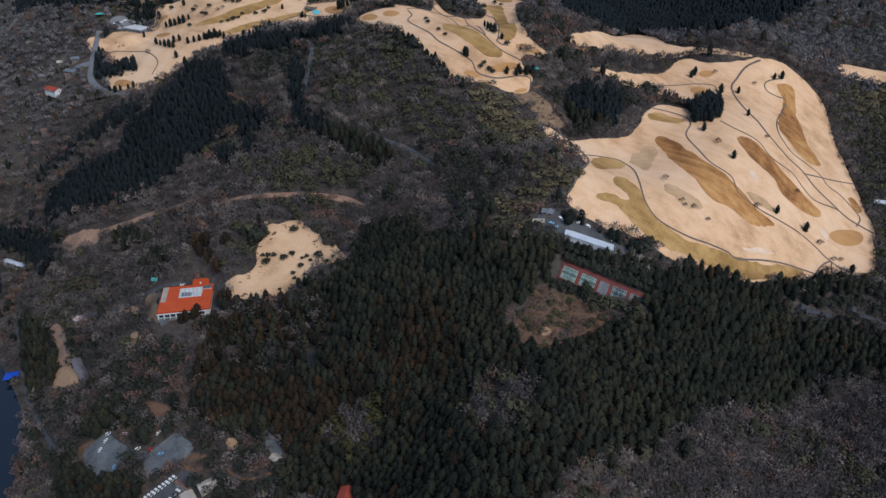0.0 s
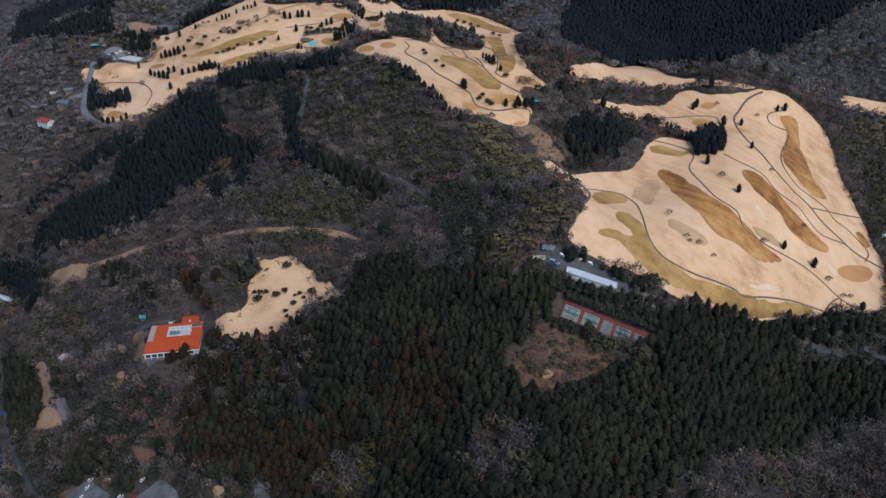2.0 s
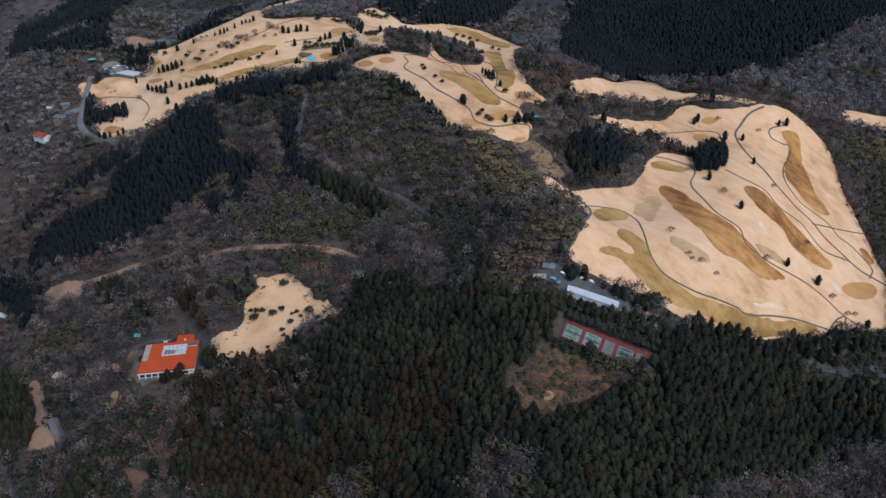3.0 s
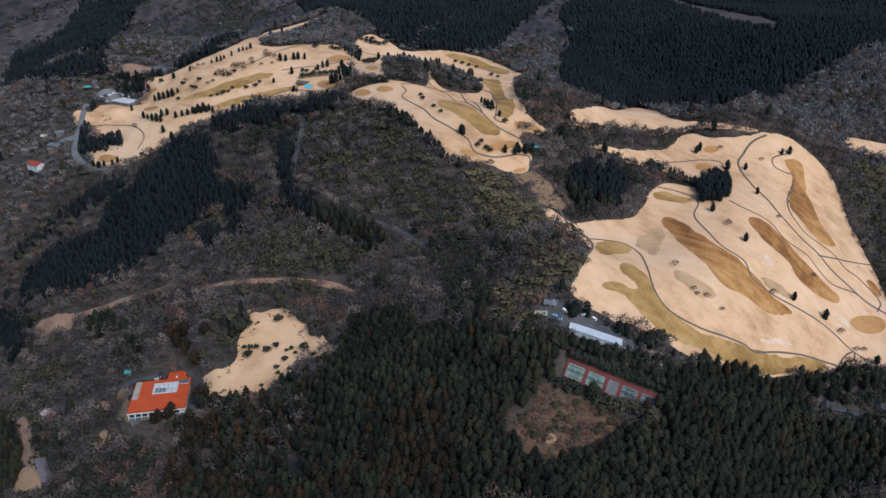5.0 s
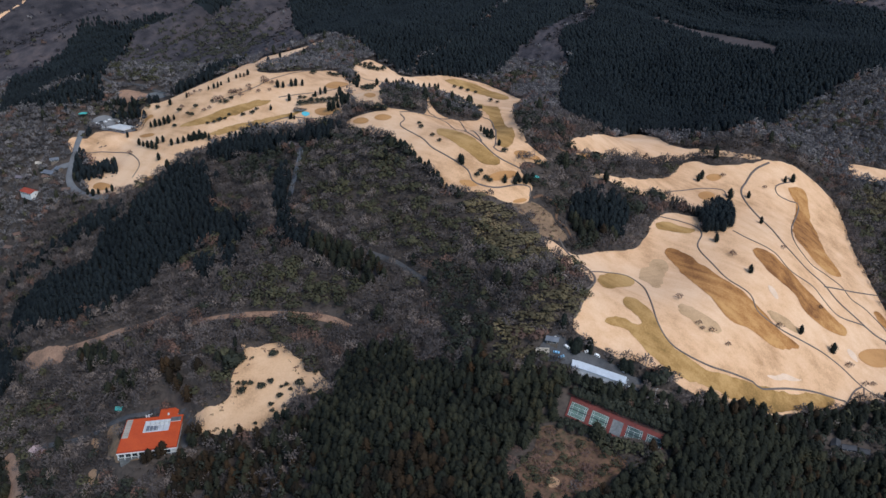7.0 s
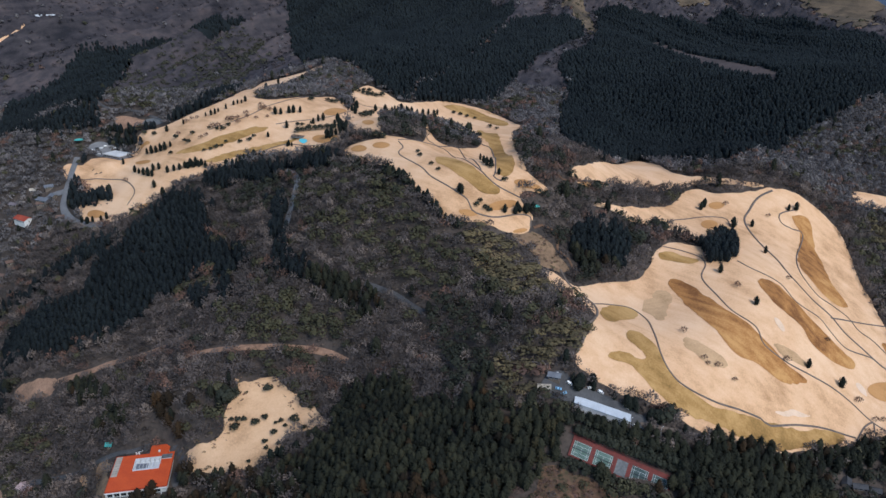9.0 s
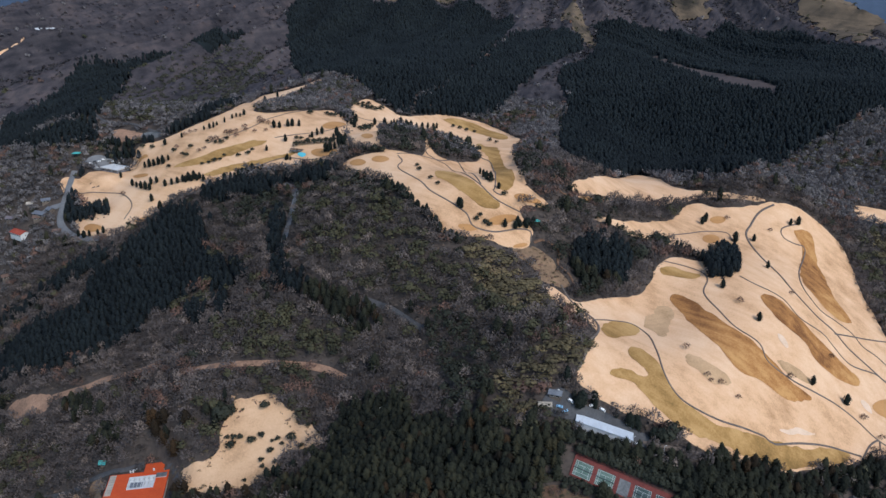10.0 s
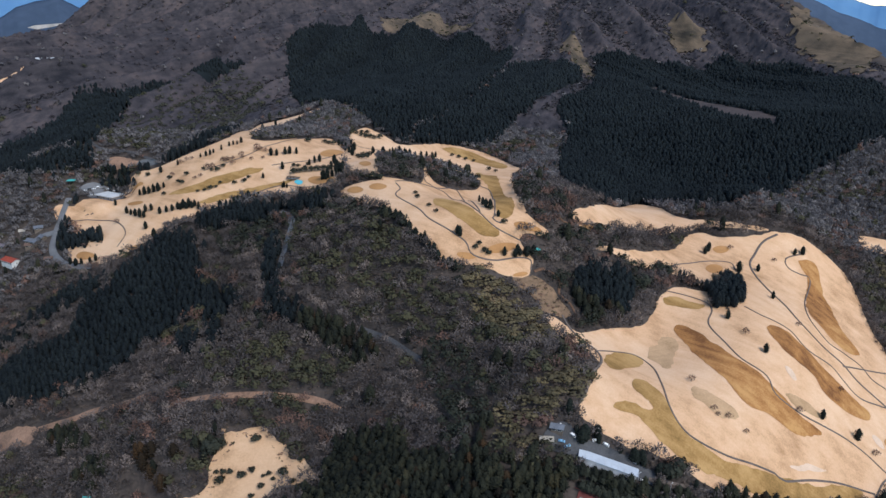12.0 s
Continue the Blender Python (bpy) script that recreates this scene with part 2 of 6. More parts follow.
UPLAND = [(360, 900, 120, 93.1), (-210, 990, 180, 116.9), (600, 990, 180, 32.5), (-400, 1000, 80, -28.1), (-480, 1080, 180, 110.2), (180, 1080, 120, 44.6), (900, 1120, 280, 79.4), (620, 1260, 280, 84.9), (-120, 1260, 180, 60.0), (-780, 1400, 280, 70.7), (870, 1530, 180, 80.4), (-840, 1620, 180, 65.7)]
MOUNTAIN = [(-210, 1710, 180, -30.6), (1040, 1820, 280, 191.8), (60, 1820, 280, -85.1), (620, 1820, 280, -27.0), (0, 2000, 800, 354.9), (-1200, 2025, 450, 192.0), (1140, 2160, 180, 62.4), (-780, 2240, 280, 38.5), (690, 2340, 180, -131.9), (-1200, 2340, 180, 58.4), (825, 2475, 450, 426.4), (-1110, 2610, 180, 118.4), (1230, 2700, 180, 53.1), (1230, 2880, 180, 64.6), (-750, 2925, 450, 542.8), (900, 2940, 280, 162.2), (-750, 2970, 180, -159.8), (150, 3150, 450, 409.7), (-1200, 3220, 280, 130.4), (1050, 3375, 450, 195.1)]
HILLS = (SHORE, COURSE, UPLAND, MOUNTAIN)


# ---------------------------------------------------------------- the land
PADS = ((-225.0, 543.0, 36.0, 116.5), (-405.0, 998.0, 30.0, 247.5))  # levelled sites: x, y, radius, height


def ribs(x, y):
    return (0.94 * np.abs(x - 350) + 0.34 * y) / 37 + 0.9 * np.sin(y / 210) + 0.5 * np.sin(x / 130)


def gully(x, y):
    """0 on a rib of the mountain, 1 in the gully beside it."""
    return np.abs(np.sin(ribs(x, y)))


def land(x, y):
    """Height of the ground in metres over the lake: a tilted base with hills and hollows."""
    z = BASE[0] + BASE[1] * x + BASE[2] * y
    for hills in HILLS:
        for hx, hy, r, h in hills:
            z = z + h * np.exp(-((x - hx) ** 2 + (y - hy) ** 2) / (r * r))
    side = np.clip((-x - 100) / 300, 0, 1)
    far = np.clip((y - 1450 + 150 * side) / (500 - 200 * side), 0, 1)  # spurs of the mountain
    u = ribs(x, y)
    z = z + far * ((31 + 17 * side) * (0.5 - np.abs(np.sin(u))) + 11 * (0.5 - np.abs(np.sin(2.3 * u + 1.1 * np.sin(y / 70)))))
    z = np.maximum(z - np.clip(0.9 * (x - 932) * np.clip((y - 1500) / 150, 0, 1), 0, 500), np.minimum(z, 60))  # the mountain falls away eastwards
    z = z + 0.7 * np.sin(x / 17 + 1.5 * np.sin(y / 41)) * np.sin(y / 23 + np.sin(x / 37))
    for px, py, r, h in PADS:
        z = z + (h - z) * np.exp(-((((x - px) ** 2 + (y - py) ** 2) / (r * r)) ** 3))
    d = 0.85 * np.maximum(x + 350 + 0.6 * (y - 440) - 9 * np.sin(y / 37), y - 805)
    bank = 1 + 0.75 * np.maximum(d, -8) + 0.02 * np.maximum(d - 30, 0) ** 2
    return np.minimum(np.maximum(z, np.minimum(0.5 * d, 4)), bank)


def mesh_of(name, verts, faces, material, smooth=True):
    me = bpy.data.meshes.new(name)
    me.from_pydata(verts.tolist() if hasattr(verts, "tolist") else verts, [], faces.tolist() if hasattr(faces, "tolist") else faces)
    me.materials.append(material)
    if smooth:
        me.shade_smooth()
    return me


def axis(lo, a, b, hi, step, grow):
    out = list(np.arange(a, b + 0.1, step))
    s = step
    while out[-1] < hi:
        s *= grow
        out.append(min(hi, out[-1] + s))
    s = step
    while out[0] > lo:
        s *= grow
        out.insert(0, max(lo, out[0] - s))
    return np.array(out)


gx, gy = axis(-4200, -700, 760, 4200, 6.0, 1.05), axis(-1500, 230, 1300, 4900, 6.0, 1.04)
mx, my = np.meshgrid(gx, gy)
bed = 12 * np.clip((my - 1320) / 150, 0, 1) * np.clip((890 - mx) / 40, 0, 1)  # forest floor deep under the closed mountain woods
verts = np.stack([mx.ravel(), my.ravel(), land(mx.ravel(), my.ravel()) - bed.ravel()], -1)
k = np.arange((len(gy) - 1) * len(gx)).reshape(len(gy) - 1, len(gx))[:, :-1].ravel()
faces = np.stack([k, k + 1, k + 1 + len(gx), k + len(gx)], -1)
tagged(new("ground", mesh_of("ground", verts, faces, FLOOR)), "brown leaf-littered woodland ground rolling up to mountains", "ground", kind="structure")


def inside(px, py, poly):
    hit = np.zeros(px.shape, bool)
    for (x0, y0), (x1, y1) in zip(poly, np.roll(poly, -1, 0)):
        if y0 != y1:
            hit ^= ((y0 > py) != (y1 > py)) & (px < (x1 - x0) * (py - y0) / (y1 - y0) + x0)
    return hit


def rounded(poly, rounds=2):
    """Corner-cutting of a closed outline."""
    p = np.array(poly, float)
    for _ in range(rounds):
        q = np.roll(p, -1, 0)
        p = np.stack([0.75 * p + 0.25 * q, 0.25 * p + 0.75 * q], 1).reshape(-1, 2)
    return p


def snap(x, y, poly):
    """Nearest points of an outline."""
    a, b = poly, np.roll(poly, -1, 0)
    d = b - a
    t = (((x[:, None] - a[:, 0]) * d[:, 0] + (y[:, None] - a[:, 1]) * d[:, 1]) / ((d**2).sum(1) + 1e-9)).clip(0, 1)
    qx, qy = a[:, 0] + t * d[:, 0], a[:, 1] + t * d[:, 1]
    i = np.argmin((qx - x[:, None]) ** 2 + (qy - y[:, None]) ** 2, 1)
    r = np.arange(len(x))
    return qx[r, i], qy[r, i]


OPEN = []  # outlines on which no wood grows
RIBBONS = []  # roads and paths as centre lines with half widths


def frayed(poly, amount):
    """An outline with small irregular bays, as grass and soil have."""
    p, step = [], 2.5
    for a, b in zip(poly, np.roll(poly, -1, 0)):
        n = max(1, int(np.hypot(*(b - a)) / step))
        p += [a + (b - a) * i / n for i in range(n)]
    p = np.array(p)
    return p + [[amount * (noise.noise(Vector((q[0] / s, q[1] / s, k))) + 0.6 * noise.noise(Vector((q[0] / s * 3, q[1] / s * 3, k)))) for k, s in ((1, 14), (7, 14))] for q in p]


def sheet(name, outline, material, lift, label, category, step=4.0, kind="structure", smooth=2, fray=1.6):
    """A patch of turf, soil or paving draped on the land inside an outline."""
    poly = frayed(rounded(outline, smooth), fray)
    OPEN.append(poly)
    (x0, y0), (x1, y1) = poly.min(0) - step, poly.max(0) + step
    nx, ny = int((x1 - x0) / step) + 2, int((y1 - y0) / step) + 2
    px, py = np.meshgrid(x0 + step * np.arange(nx), y0 + step * np.arange(ny))
    keep = inside(px[:-1, :-1] + step / 2, py[:-1, :-1] + step / 2, poly)
    px, py = px.ravel(), py.ravel()
    j, i = np.nonzero(keep)
    f = np.stack([j * nx + i, j * nx + i + 1, (j + 1) * nx + i + 1, (j + 1) * nx + i], -1)
    used, count = np.unique(f, return_counts=True)
    edge = used[count < 4]
    px[edge], py[edge] = snap(px[edge], py[edge], poly)
    index = np.zeros(len(px), int)
    index[used] = np.arange(len(used))
    v = np.stack([px[used], py[used], land(px[used], py[used]) + lift], -1)
    return tagged(new(name, mesh_of(name, v, index[f], material)), label, category, kind=kind)


def spline(pts, step=3.0):
    """A smooth line through points, as plan positions about step metres apart."""
    p = np.array(pts, float)
    p = np.vstack([2 * p[0] - p[1], p, 2 * p[-1] - p[-2]])
    out = []
    for a, b, c, d in zip(p[:-3], p[1:-2], p[2:-1], p[3:]):
        n = max(2, int(np.hypot(*(c - b)) / step))
        t = (np.arange(n) / n)[:, None]
        out.append(0.5 * (2 * b + (c - a) * t + (2 * a - 5 * b + 4 * c - d) * t**2 + (3 * b - a - 3 * c + d) * t**3))
    return np.vstack(out + [p[-2:-1]])


def ribbon(name, pts, width, material, lift, label, category):
    """A road or path of even width laid on the land."""
    p = spline(pts)
    RIBBONS.append((p, width / 2))
    d = np.gradient(p, axis=0)
    d /= np.hypot(d[:, 0], d[:, 1])[:, None] + 1e-9
    side = np.stack([-d[:, 1], d[:, 0]], -1) * width / 2
    rows = [p + side * k for k in (-1, -0.9, 0.9, 1)]
    v = np.concatenate([np.c_[q, land(q[:, 0], q[:, 1]) + lift - (0.25 if i in (0, 3) else 0)] for i, q in enumerate(rows)])
    n = len(p)
    k = np.arange(n - 1)
    f = np.concatenate([np.stack([k + a * n, k + 1 + a * n, k + 1 + (a + 1) * n, k + (a + 1) * n], -1)[:, ::-1] for a in range(3)])
    return tagged(new(name, mesh_of(name, v, f, material)), label, category, kind="structure")
# ---------------------------------------------------------------- water, turf, soil, roads
plan_east_links = [(90, 650), (100, 652), (107, 644), (120, 641), (141, 657), (172, 671), (187, 680), (197, 701), (205, 715), (220, 730), (240, 729), (255, 723), (244, 744), (225, 752), (216, 753), (196, 745), (179, 739), (174, 744), (158, 741), (139, 734), (149, 742), (169, 750), (194, 767), (225, 792), (250, 817), (263, 841), (282, 853), (296, 844), (328, 842), (363, 852), (392, 857), (414, 854), (434, 845), (443, 827), (440, 795), (434, 767), (437, 754), (432, 720), (429, 693), (426, 669), (427, 651), (417, 625), (401, 591), (392, 575), (375, 570)]
plan_east_links += [(353, 569), (321, 554), (296, 543), (265, 531), (248, 525), (220, 516), (196, 512), (184, 512), (173, 517), (167, 521), (153, 525), (139, 525), (128, 528), (117, 531), (105, 535), (100, 539), (101, 547), (109, 559), (117, 571), (126, 593), (122, 606), (109, 617), (95, 631)]
plan_third_hole = [(132, 777), (155, 802), (201, 897), (246, 971), (259, 936), (264, 890), (287, 874), (313, 864), (332, 859), (357, 855), (363, 852), (336, 851), (299, 859), (273, 857), (235, 836), (203, 815), (155, 760), (135, 752), (129, 755)]
plan_far_field = [(500, 932), (529, 933), (561, 925), (595, 917), (585, 893), (539, 903), (511, 905), (491, 903)]
plan_mid_links = [(-99, 834), (-88, 811), (-64, 783), (-40, 758), (-25, 738), (-19, 726), (-7, 710), (4, 695), (13, 687), (35, 688), (49, 684), (63, 680), (75, 682), (83, 689), (87, 701), (82, 707), (75, 712), (81, 723), (97, 726), (105, 732), (99, 735), (91, 740), (84, 754), (83, 790), (86, 884), (108, 1064), (121, 1081), (108, 1132), (84, 1184), (51, 1199), (8, 1193), (-25, 1166), (-52, 1140), (-65, 1157), (-82, 1165), (-95, 1173), (-107, 1170), (-123, 1118), (-109, 1076), (-113, 1005), (-97, 894), (-75, 849), (-58, 835), (-44, 825), (-74, 833)]
plan_mid_links += [(-92, 838)]
plan_west_links = [(-426, 911), (-414, 892), (-395, 871), (-365, 854), (-346, 852), (-330, 861), (-314, 869), (-299, 882), (-287, 886), (-267, 885), (-263, 892), (-244, 892), (-231, 893), (-213, 899), (-180, 892), (-140, 878), (-112, 858), (-101, 866), (-93, 880), (-108, 950), (-112, 1018), (-124, 1052), (-138, 1073), (-163, 1026), (-195, 1005), (-219, 1007), (-234, 1025), (-225, 1046), (-209, 1057), (-208, 1146), (-198, 1226), (-171, 1273), (-188, 1277), (-211, 1251), (-249, 1264), (-294, 1299), (-255, 1051), (-278, 1026), (-313, 1021), (-343, 1022), (-383, 1029), (-392, 1022), (-395, 1010), (-381, 991), (-399, 991)]
plan_west_links += [(-415, 997), (-441, 990), (-443, 978), (-467, 985), (-466, 974), (-456, 959), (-432, 950), (-419, 936), (-425, 924)]
plan_orchard = [(-196, 557), (-185, 552), (-172, 553), (-163, 557), (-167, 566), (-163, 576), (-159, 581), (-157, 589), (-165, 594), (-152, 593), (-143, 598), (-132, 599), (-121, 592), (-109, 584), (-110, 576), (-104, 572), (-98, 577), (-85, 563), (-85, 548), (-102, 553), (-115, 551), (-119, 542), (-123, 534), (-138, 530), (-157, 533), (-176, 531), (-184, 534), (-193, 548)]
plan_isle_a = [(-60, 856), (-72, 1049), (-55, 1111), (-28, 1132), (-15, 909), (-10, 853), (-15, 833), (-39, 829), (-54, 836)]
plan_isle_b = [(-22, 1111), (0, 1121), (20, 921), (39, 917), (51, 893), (50, 879), (31, 867), (10, 856), (-2, 859), (-10, 881)]
plan_strip_a = [(123, 550), (129, 555), (139, 558), (148, 554), (153, 552), (156, 556), (154, 560), (145, 568), (143, 576), (149, 585), (159, 585), (164, 573), (168, 560), (172, 543), (181, 538), (197, 531), (218, 535), (246, 540), (275, 547), (306, 559), (322, 558), (303, 548), (260, 530), (243, 525), (220, 521), (190, 520), (174, 523), (163, 528), (154, 535), (146, 545), (138, 549)]
plan_strip_b = [(202, 672), (208, 677), (216, 676), (224, 664), (235, 643), (246, 627), (260, 617), (268, 606), (277, 599), (290, 593), (299, 591), (291, 584), (280, 579), (266, 579), (256, 582), (234, 582), (228, 588), (226, 602), (219, 614), (212, 635), (207, 657)]
plan_strip_c = [(281, 672), (291, 679), (302, 676), (314, 666), (327, 656), (338, 652), (351, 642), (365, 637), (358, 628), (347, 622), (325, 622), (315, 628), (312, 640), (298, 644), (289, 652)]
plan_strip_d = [(377, 822), (388, 829), (399, 830), (403, 824), (396, 803), (394, 783), (393, 760), (388, 742), (391, 723), (394, 712), (380, 702), (364, 705), (355, 718), (353, 740), (366, 777), (385, 804), (381, 814)]
plan_strip_e = [(202, 708), (213, 713), (229, 709), (241, 704), (237, 695), (221, 697), (205, 701)]
plan_strip_f = [(129, 608), (142, 626), (159, 634), (168, 624), (159, 607), (129, 587)]
plan_strip_g = [(411, 681), (420, 685), (422, 675), (423, 666), (416, 663), (412, 671)]
plan_strip_h = [(-3, 772), (9, 788), (22, 769), (37, 744), (49, 727), (59, 719), (56, 714), (43, 713), (31, 725), (19, 741), (6, 755)]
plan_strip_i = [(8, 1177), (33, 1190), (67, 1178), (97, 1138), (104, 1112), (90, 1106), (65, 1141), (33, 1163), (16, 1166)]
plan_strip_j = [(50, 1093), (69, 1082), (72, 895), (76, 802), (75, 754), (70, 739), (60, 735), (55, 748), (62, 851), (57, 894), (48, 910)]
plan_strip_k = [(-313, 941), (-281, 936), (-242, 941), (-216, 943), (-197, 941), (-198, 935), (-219, 929), (-251, 924), (-277, 923), (-303, 932)]
plan_strip_l = [(-267, 908), (-235, 912), (-203, 910), (-158, 911), (-160, 904), (-207, 901), (-246, 901), (-262, 903)]
plan_rough_a = [(172, 632), (189, 660), (200, 664), (199, 648), (189, 618), (179, 608), (176, 615)]
plan_rough_b = [(188, 582), (197, 590), (208, 581), (217, 576), (221, 570), (211, 562), (201, 564), (192, 569)]
plan_rough_c = [(265, 608), (274, 609), (297, 608), (302, 604), (289, 599), (278, 602)]
plan_green_a = [(367, 618), (384, 630), (405, 637), (408, 629), (396, 615), (378, 607), (368, 607), (362, 611)]
plan_green_b = [(267, 784), (276, 795), (287, 797), (289, 789), (280, 778), (269, 774)]
plan_green_c = [(287, 824), (296, 830), (304, 830), (308, 826), (300, 819), (291, 817)]
plan_green_d = [(134, 753), (146, 764), (164, 780), (168, 778), (158, 764), (141, 752)]
plan_green_e = [(-90, 831), (-82, 831), (-73, 821), (-69, 812), (-75, 810), (-85, 819)]
plan_green_f = [(-66, 818), (-59, 822), (-49, 816), (-45, 810), (-52, 804), (-62, 810)]
plan_green_g = [(46, 703), (58, 709), (70, 711), (74, 710), (67, 703), (55, 699), (48, 699)]
plan_green_h = [(71, 732), (80, 737), (90, 735), (98, 732), (92, 728), (79, 726), (72, 728)]
plan_green_i = [(19, 698), (26, 699), (34, 697), (38, 694), (30, 692), (22, 694)]
plan_green_j = [(66, 682), (74, 687), (81, 688), (78, 684), (69, 681)]
plan_green_k = [(-85, 901), (-80, 913), (-69, 890), (-67, 874), (-75, 876)]
plan_green_l = [(-392, 1012), (-382, 1015), (-366, 1006), (-361, 996), (-375, 1002)]
plan_green_m = [(-139, 978), (-129, 1004), (-114, 1013), (-110, 990), (-120, 966), (-134, 966)]
plan_green_n = [(-404, 888), (-397, 891), (-382, 882), (-372, 871), (-382, 870), (-396, 878)]
plan_green_o = [(-337, 866), (-326, 868), (-314, 867), (-318, 863), (-328, 860)]
plan_green_p = [(-374, 970), (-360, 964), (-344, 950), (-346, 945), (-366, 959)]
plan_green_q = [(-143, 906), (-132, 909), (-111, 887), (-101, 866), (-114, 870), (-134, 890)]
plan_bunker_a = [(353, 615), (360, 617), (362, 607), (357, 604), (352, 608)]
plan_bunker_b = [(283, 634), (288, 635), (293, 626), (288, 623), (284, 628)]
plan_bunker_c = [(254, 551), (279, 562), (294, 565), (280, 558), (259, 550)]
plan_earth_slope = [(64, 682), (87, 688), (102, 680), (109, 669), (115, 656), (104, 653), (92, 652), (83, 665), (73, 672)]
plan_tan_field = [(-424, 1042), (-427, 1057), (-417, 1060), (-392, 1053), (-373, 1043), (-384, 1039), (-402, 1037), (-417, 1037)]
plan_yard_sand = [(-371, 540), (-368, 548), (-372, 565), (-348, 555), (-325, 522), (-325, 513), (-347, 529)]
plan_dirt_trail = [(-405, 622), (-391, 620), (-377, 603), (-366, 585), (-351, 566), (-351, 554), (-374, 568), (-377, 586), (-395, 607)]
plan_terrace = [(-419, 710), (-390, 702), (-362, 693), (-358, 681), (-376, 682), (-403, 690)]
plan_apron = [(-272, 572), (-263, 574), (-244, 524), (-219, 516), (-239, 516), (-250, 522), (-267, 551)]
plan_soil_a = [(-292, 573), (-281, 570), (-273, 555), (-283, 558)]
plan_works_pad = [(-388, 1048), (-374, 1052), (-355, 1042), (-350, 1033), (-369, 1034), (-381, 1041)]
plan_soil_d = [(-297, 444), (-288, 448), (-280, 449), (-282, 437), (-283, 430), (-291, 436)]
plan_soil_b = [(-285, 542), (-276, 543), (-265, 532), (-268, 526), (-279, 533)]
plan_red_dirt = [(-247, 481), (-237, 463), (-220, 455), (-210, 449), (-218, 448), (-225, 448), (-222, 434), (-227, 436), (-234, 452), (-244, 468)]
plan_garden = [(-201, 410), (-188, 415), (-170, 403), (-181, 395), (-193, 401)]
plan_soil_c = [(-166, 415), (-164, 420), (-156, 416), (-156, 410), (-162, 410)]
plan_clearing = [(44, 443), (51, 455), (64, 462), (70, 479), (77, 484), (87, 480), (102, 477), (119, 468), (130, 462), (115, 446), (94, 433), (81, 411), (69, 408), (58, 419), (47, 428)]
plan_spot_b = [(88, 467), (99, 466), (109, 463), (118, 460), (110, 455), (100, 458), (92, 460)]
plan_spot_c = [(58, 437), (66, 441), (72, 434), (82, 434), (77, 426), (67, 427), (59, 430)]
plan_bare_spot = [(71, 442), (76, 446), (82, 443), (77, 437), (71, 437)]
plan_car_park = [(-288, 437), (-283, 445), (-272, 451), (-260, 439), (-238, 423), (-227, 421), (-225, 414), (-249, 420), (-249, 408), (-256, 404), (-272, 414), (-284, 427)]
plan_car_park_b = [(-227, 407), (-227, 419), (-218, 425), (-213, 430), (-208, 433), (-193, 422), (-188, 414), (-194, 409), (-204, 403), (-214, 398), (-222, 400)]
plan_bus_park = [(-223, 372), (-205, 390), (-193, 400), (-183, 396), (-179, 390), (-188, 374), (-194, 366)]
plan_pad = [(-137, 421), (-129, 416), (-117, 402), (-120, 396), (-131, 406)]
plan_glade_park = [(-114, 469), (-101, 466), (-94, 453), (-105, 454)]
plan_works_yard = [(71, 525), (78, 532), (92, 537), (98, 527), (116, 526), (136, 519), (151, 513), (144, 508), (124, 511), (97, 515), (79, 520)]
plan_forecourt = [(-235, 566), (-213, 571), (-202, 566), (-191, 548), (-190, 533), (-194, 524), (-200, 534), (-199, 551), (-207, 565), (-226, 565)]
plan_club_park = [(-449, 1007), (-443, 1015), (-430, 1021), (-416, 1023), (-403, 1015), (-415, 1006), (-421, 997), (-437, 999)]
plan_shoulder = [(574, 2007), (598, 2070), (623, 2045), (671, 2054), (649, 1933), (635, 1909), (598, 1936), (571, 1943)]
plan_meadow = [(907, 2093), (935, 2102), (952, 2045), (957, 1933), (911, 1742), (929, 1715), (848, 1558), (821, 1600), (823, 1697), (828, 1801), (839, 1887), (853, 1944)]
plan_knoll_grass = [(282, 1885), (306, 1920), (340, 1881), (338, 1757), (320, 1574), (307, 1687), (296, 1772)]
plan_hill_grass = [(-161, 2053), (-85, 2291), (40, 2062), (122, 2000), (11, 2000), (-100, 1982)]
plan_west_field = [(-889, 1560), (-869, 1607), (-861, 1638), (-848, 1692), (-842, 1696), (-845, 1637), (-826, 1547), (-879, 1540)]
plan_glasshouses = [(-940, 1879), (-913, 1960), (-909, 1956), (-936, 1875)]
plan_plant_strip = [(429, 1623), (452, 1604), (496, 1464), (539, 1367), (552, 1275), (523, 1235), (501, 1292), (475, 1348), (455, 1434), (420, 1529)]
plan_path_a = [(127, 617), (142, 626), (161, 630), (170, 613), (169, 585), (168, 560), (173, 545), (184, 538), (203, 535), (224, 538), (240, 540), (248, 539), (276, 551), (300, 558), (328, 560)]
plan_path_b = [(206, 720), (226, 717), (241, 708), (244, 695), (235, 676), (240, 652), (247, 631), (263, 618), (265, 604), (282, 597), (302, 596), (322, 595), (338, 590), (352, 579), (370, 570)]
plan_path_c = [(275, 701), (286, 690), (307, 680), (317, 665), (340, 665), (347, 658), (359, 648), (387, 654), (397, 649)]
plan_path_e = [(386, 833), (365, 821), (364, 810), (375, 807), (385, 804), (358, 757), (347, 722), (352, 699), (368, 697), (383, 693), (389, 682), (403, 677), (415, 658), (405, 642)]
plan_path_f = [(357, 676), (381, 688), (431, 709)]
plan_path_g = [(219, 753), (240, 777), (271, 798), (300, 804), (301, 789)]
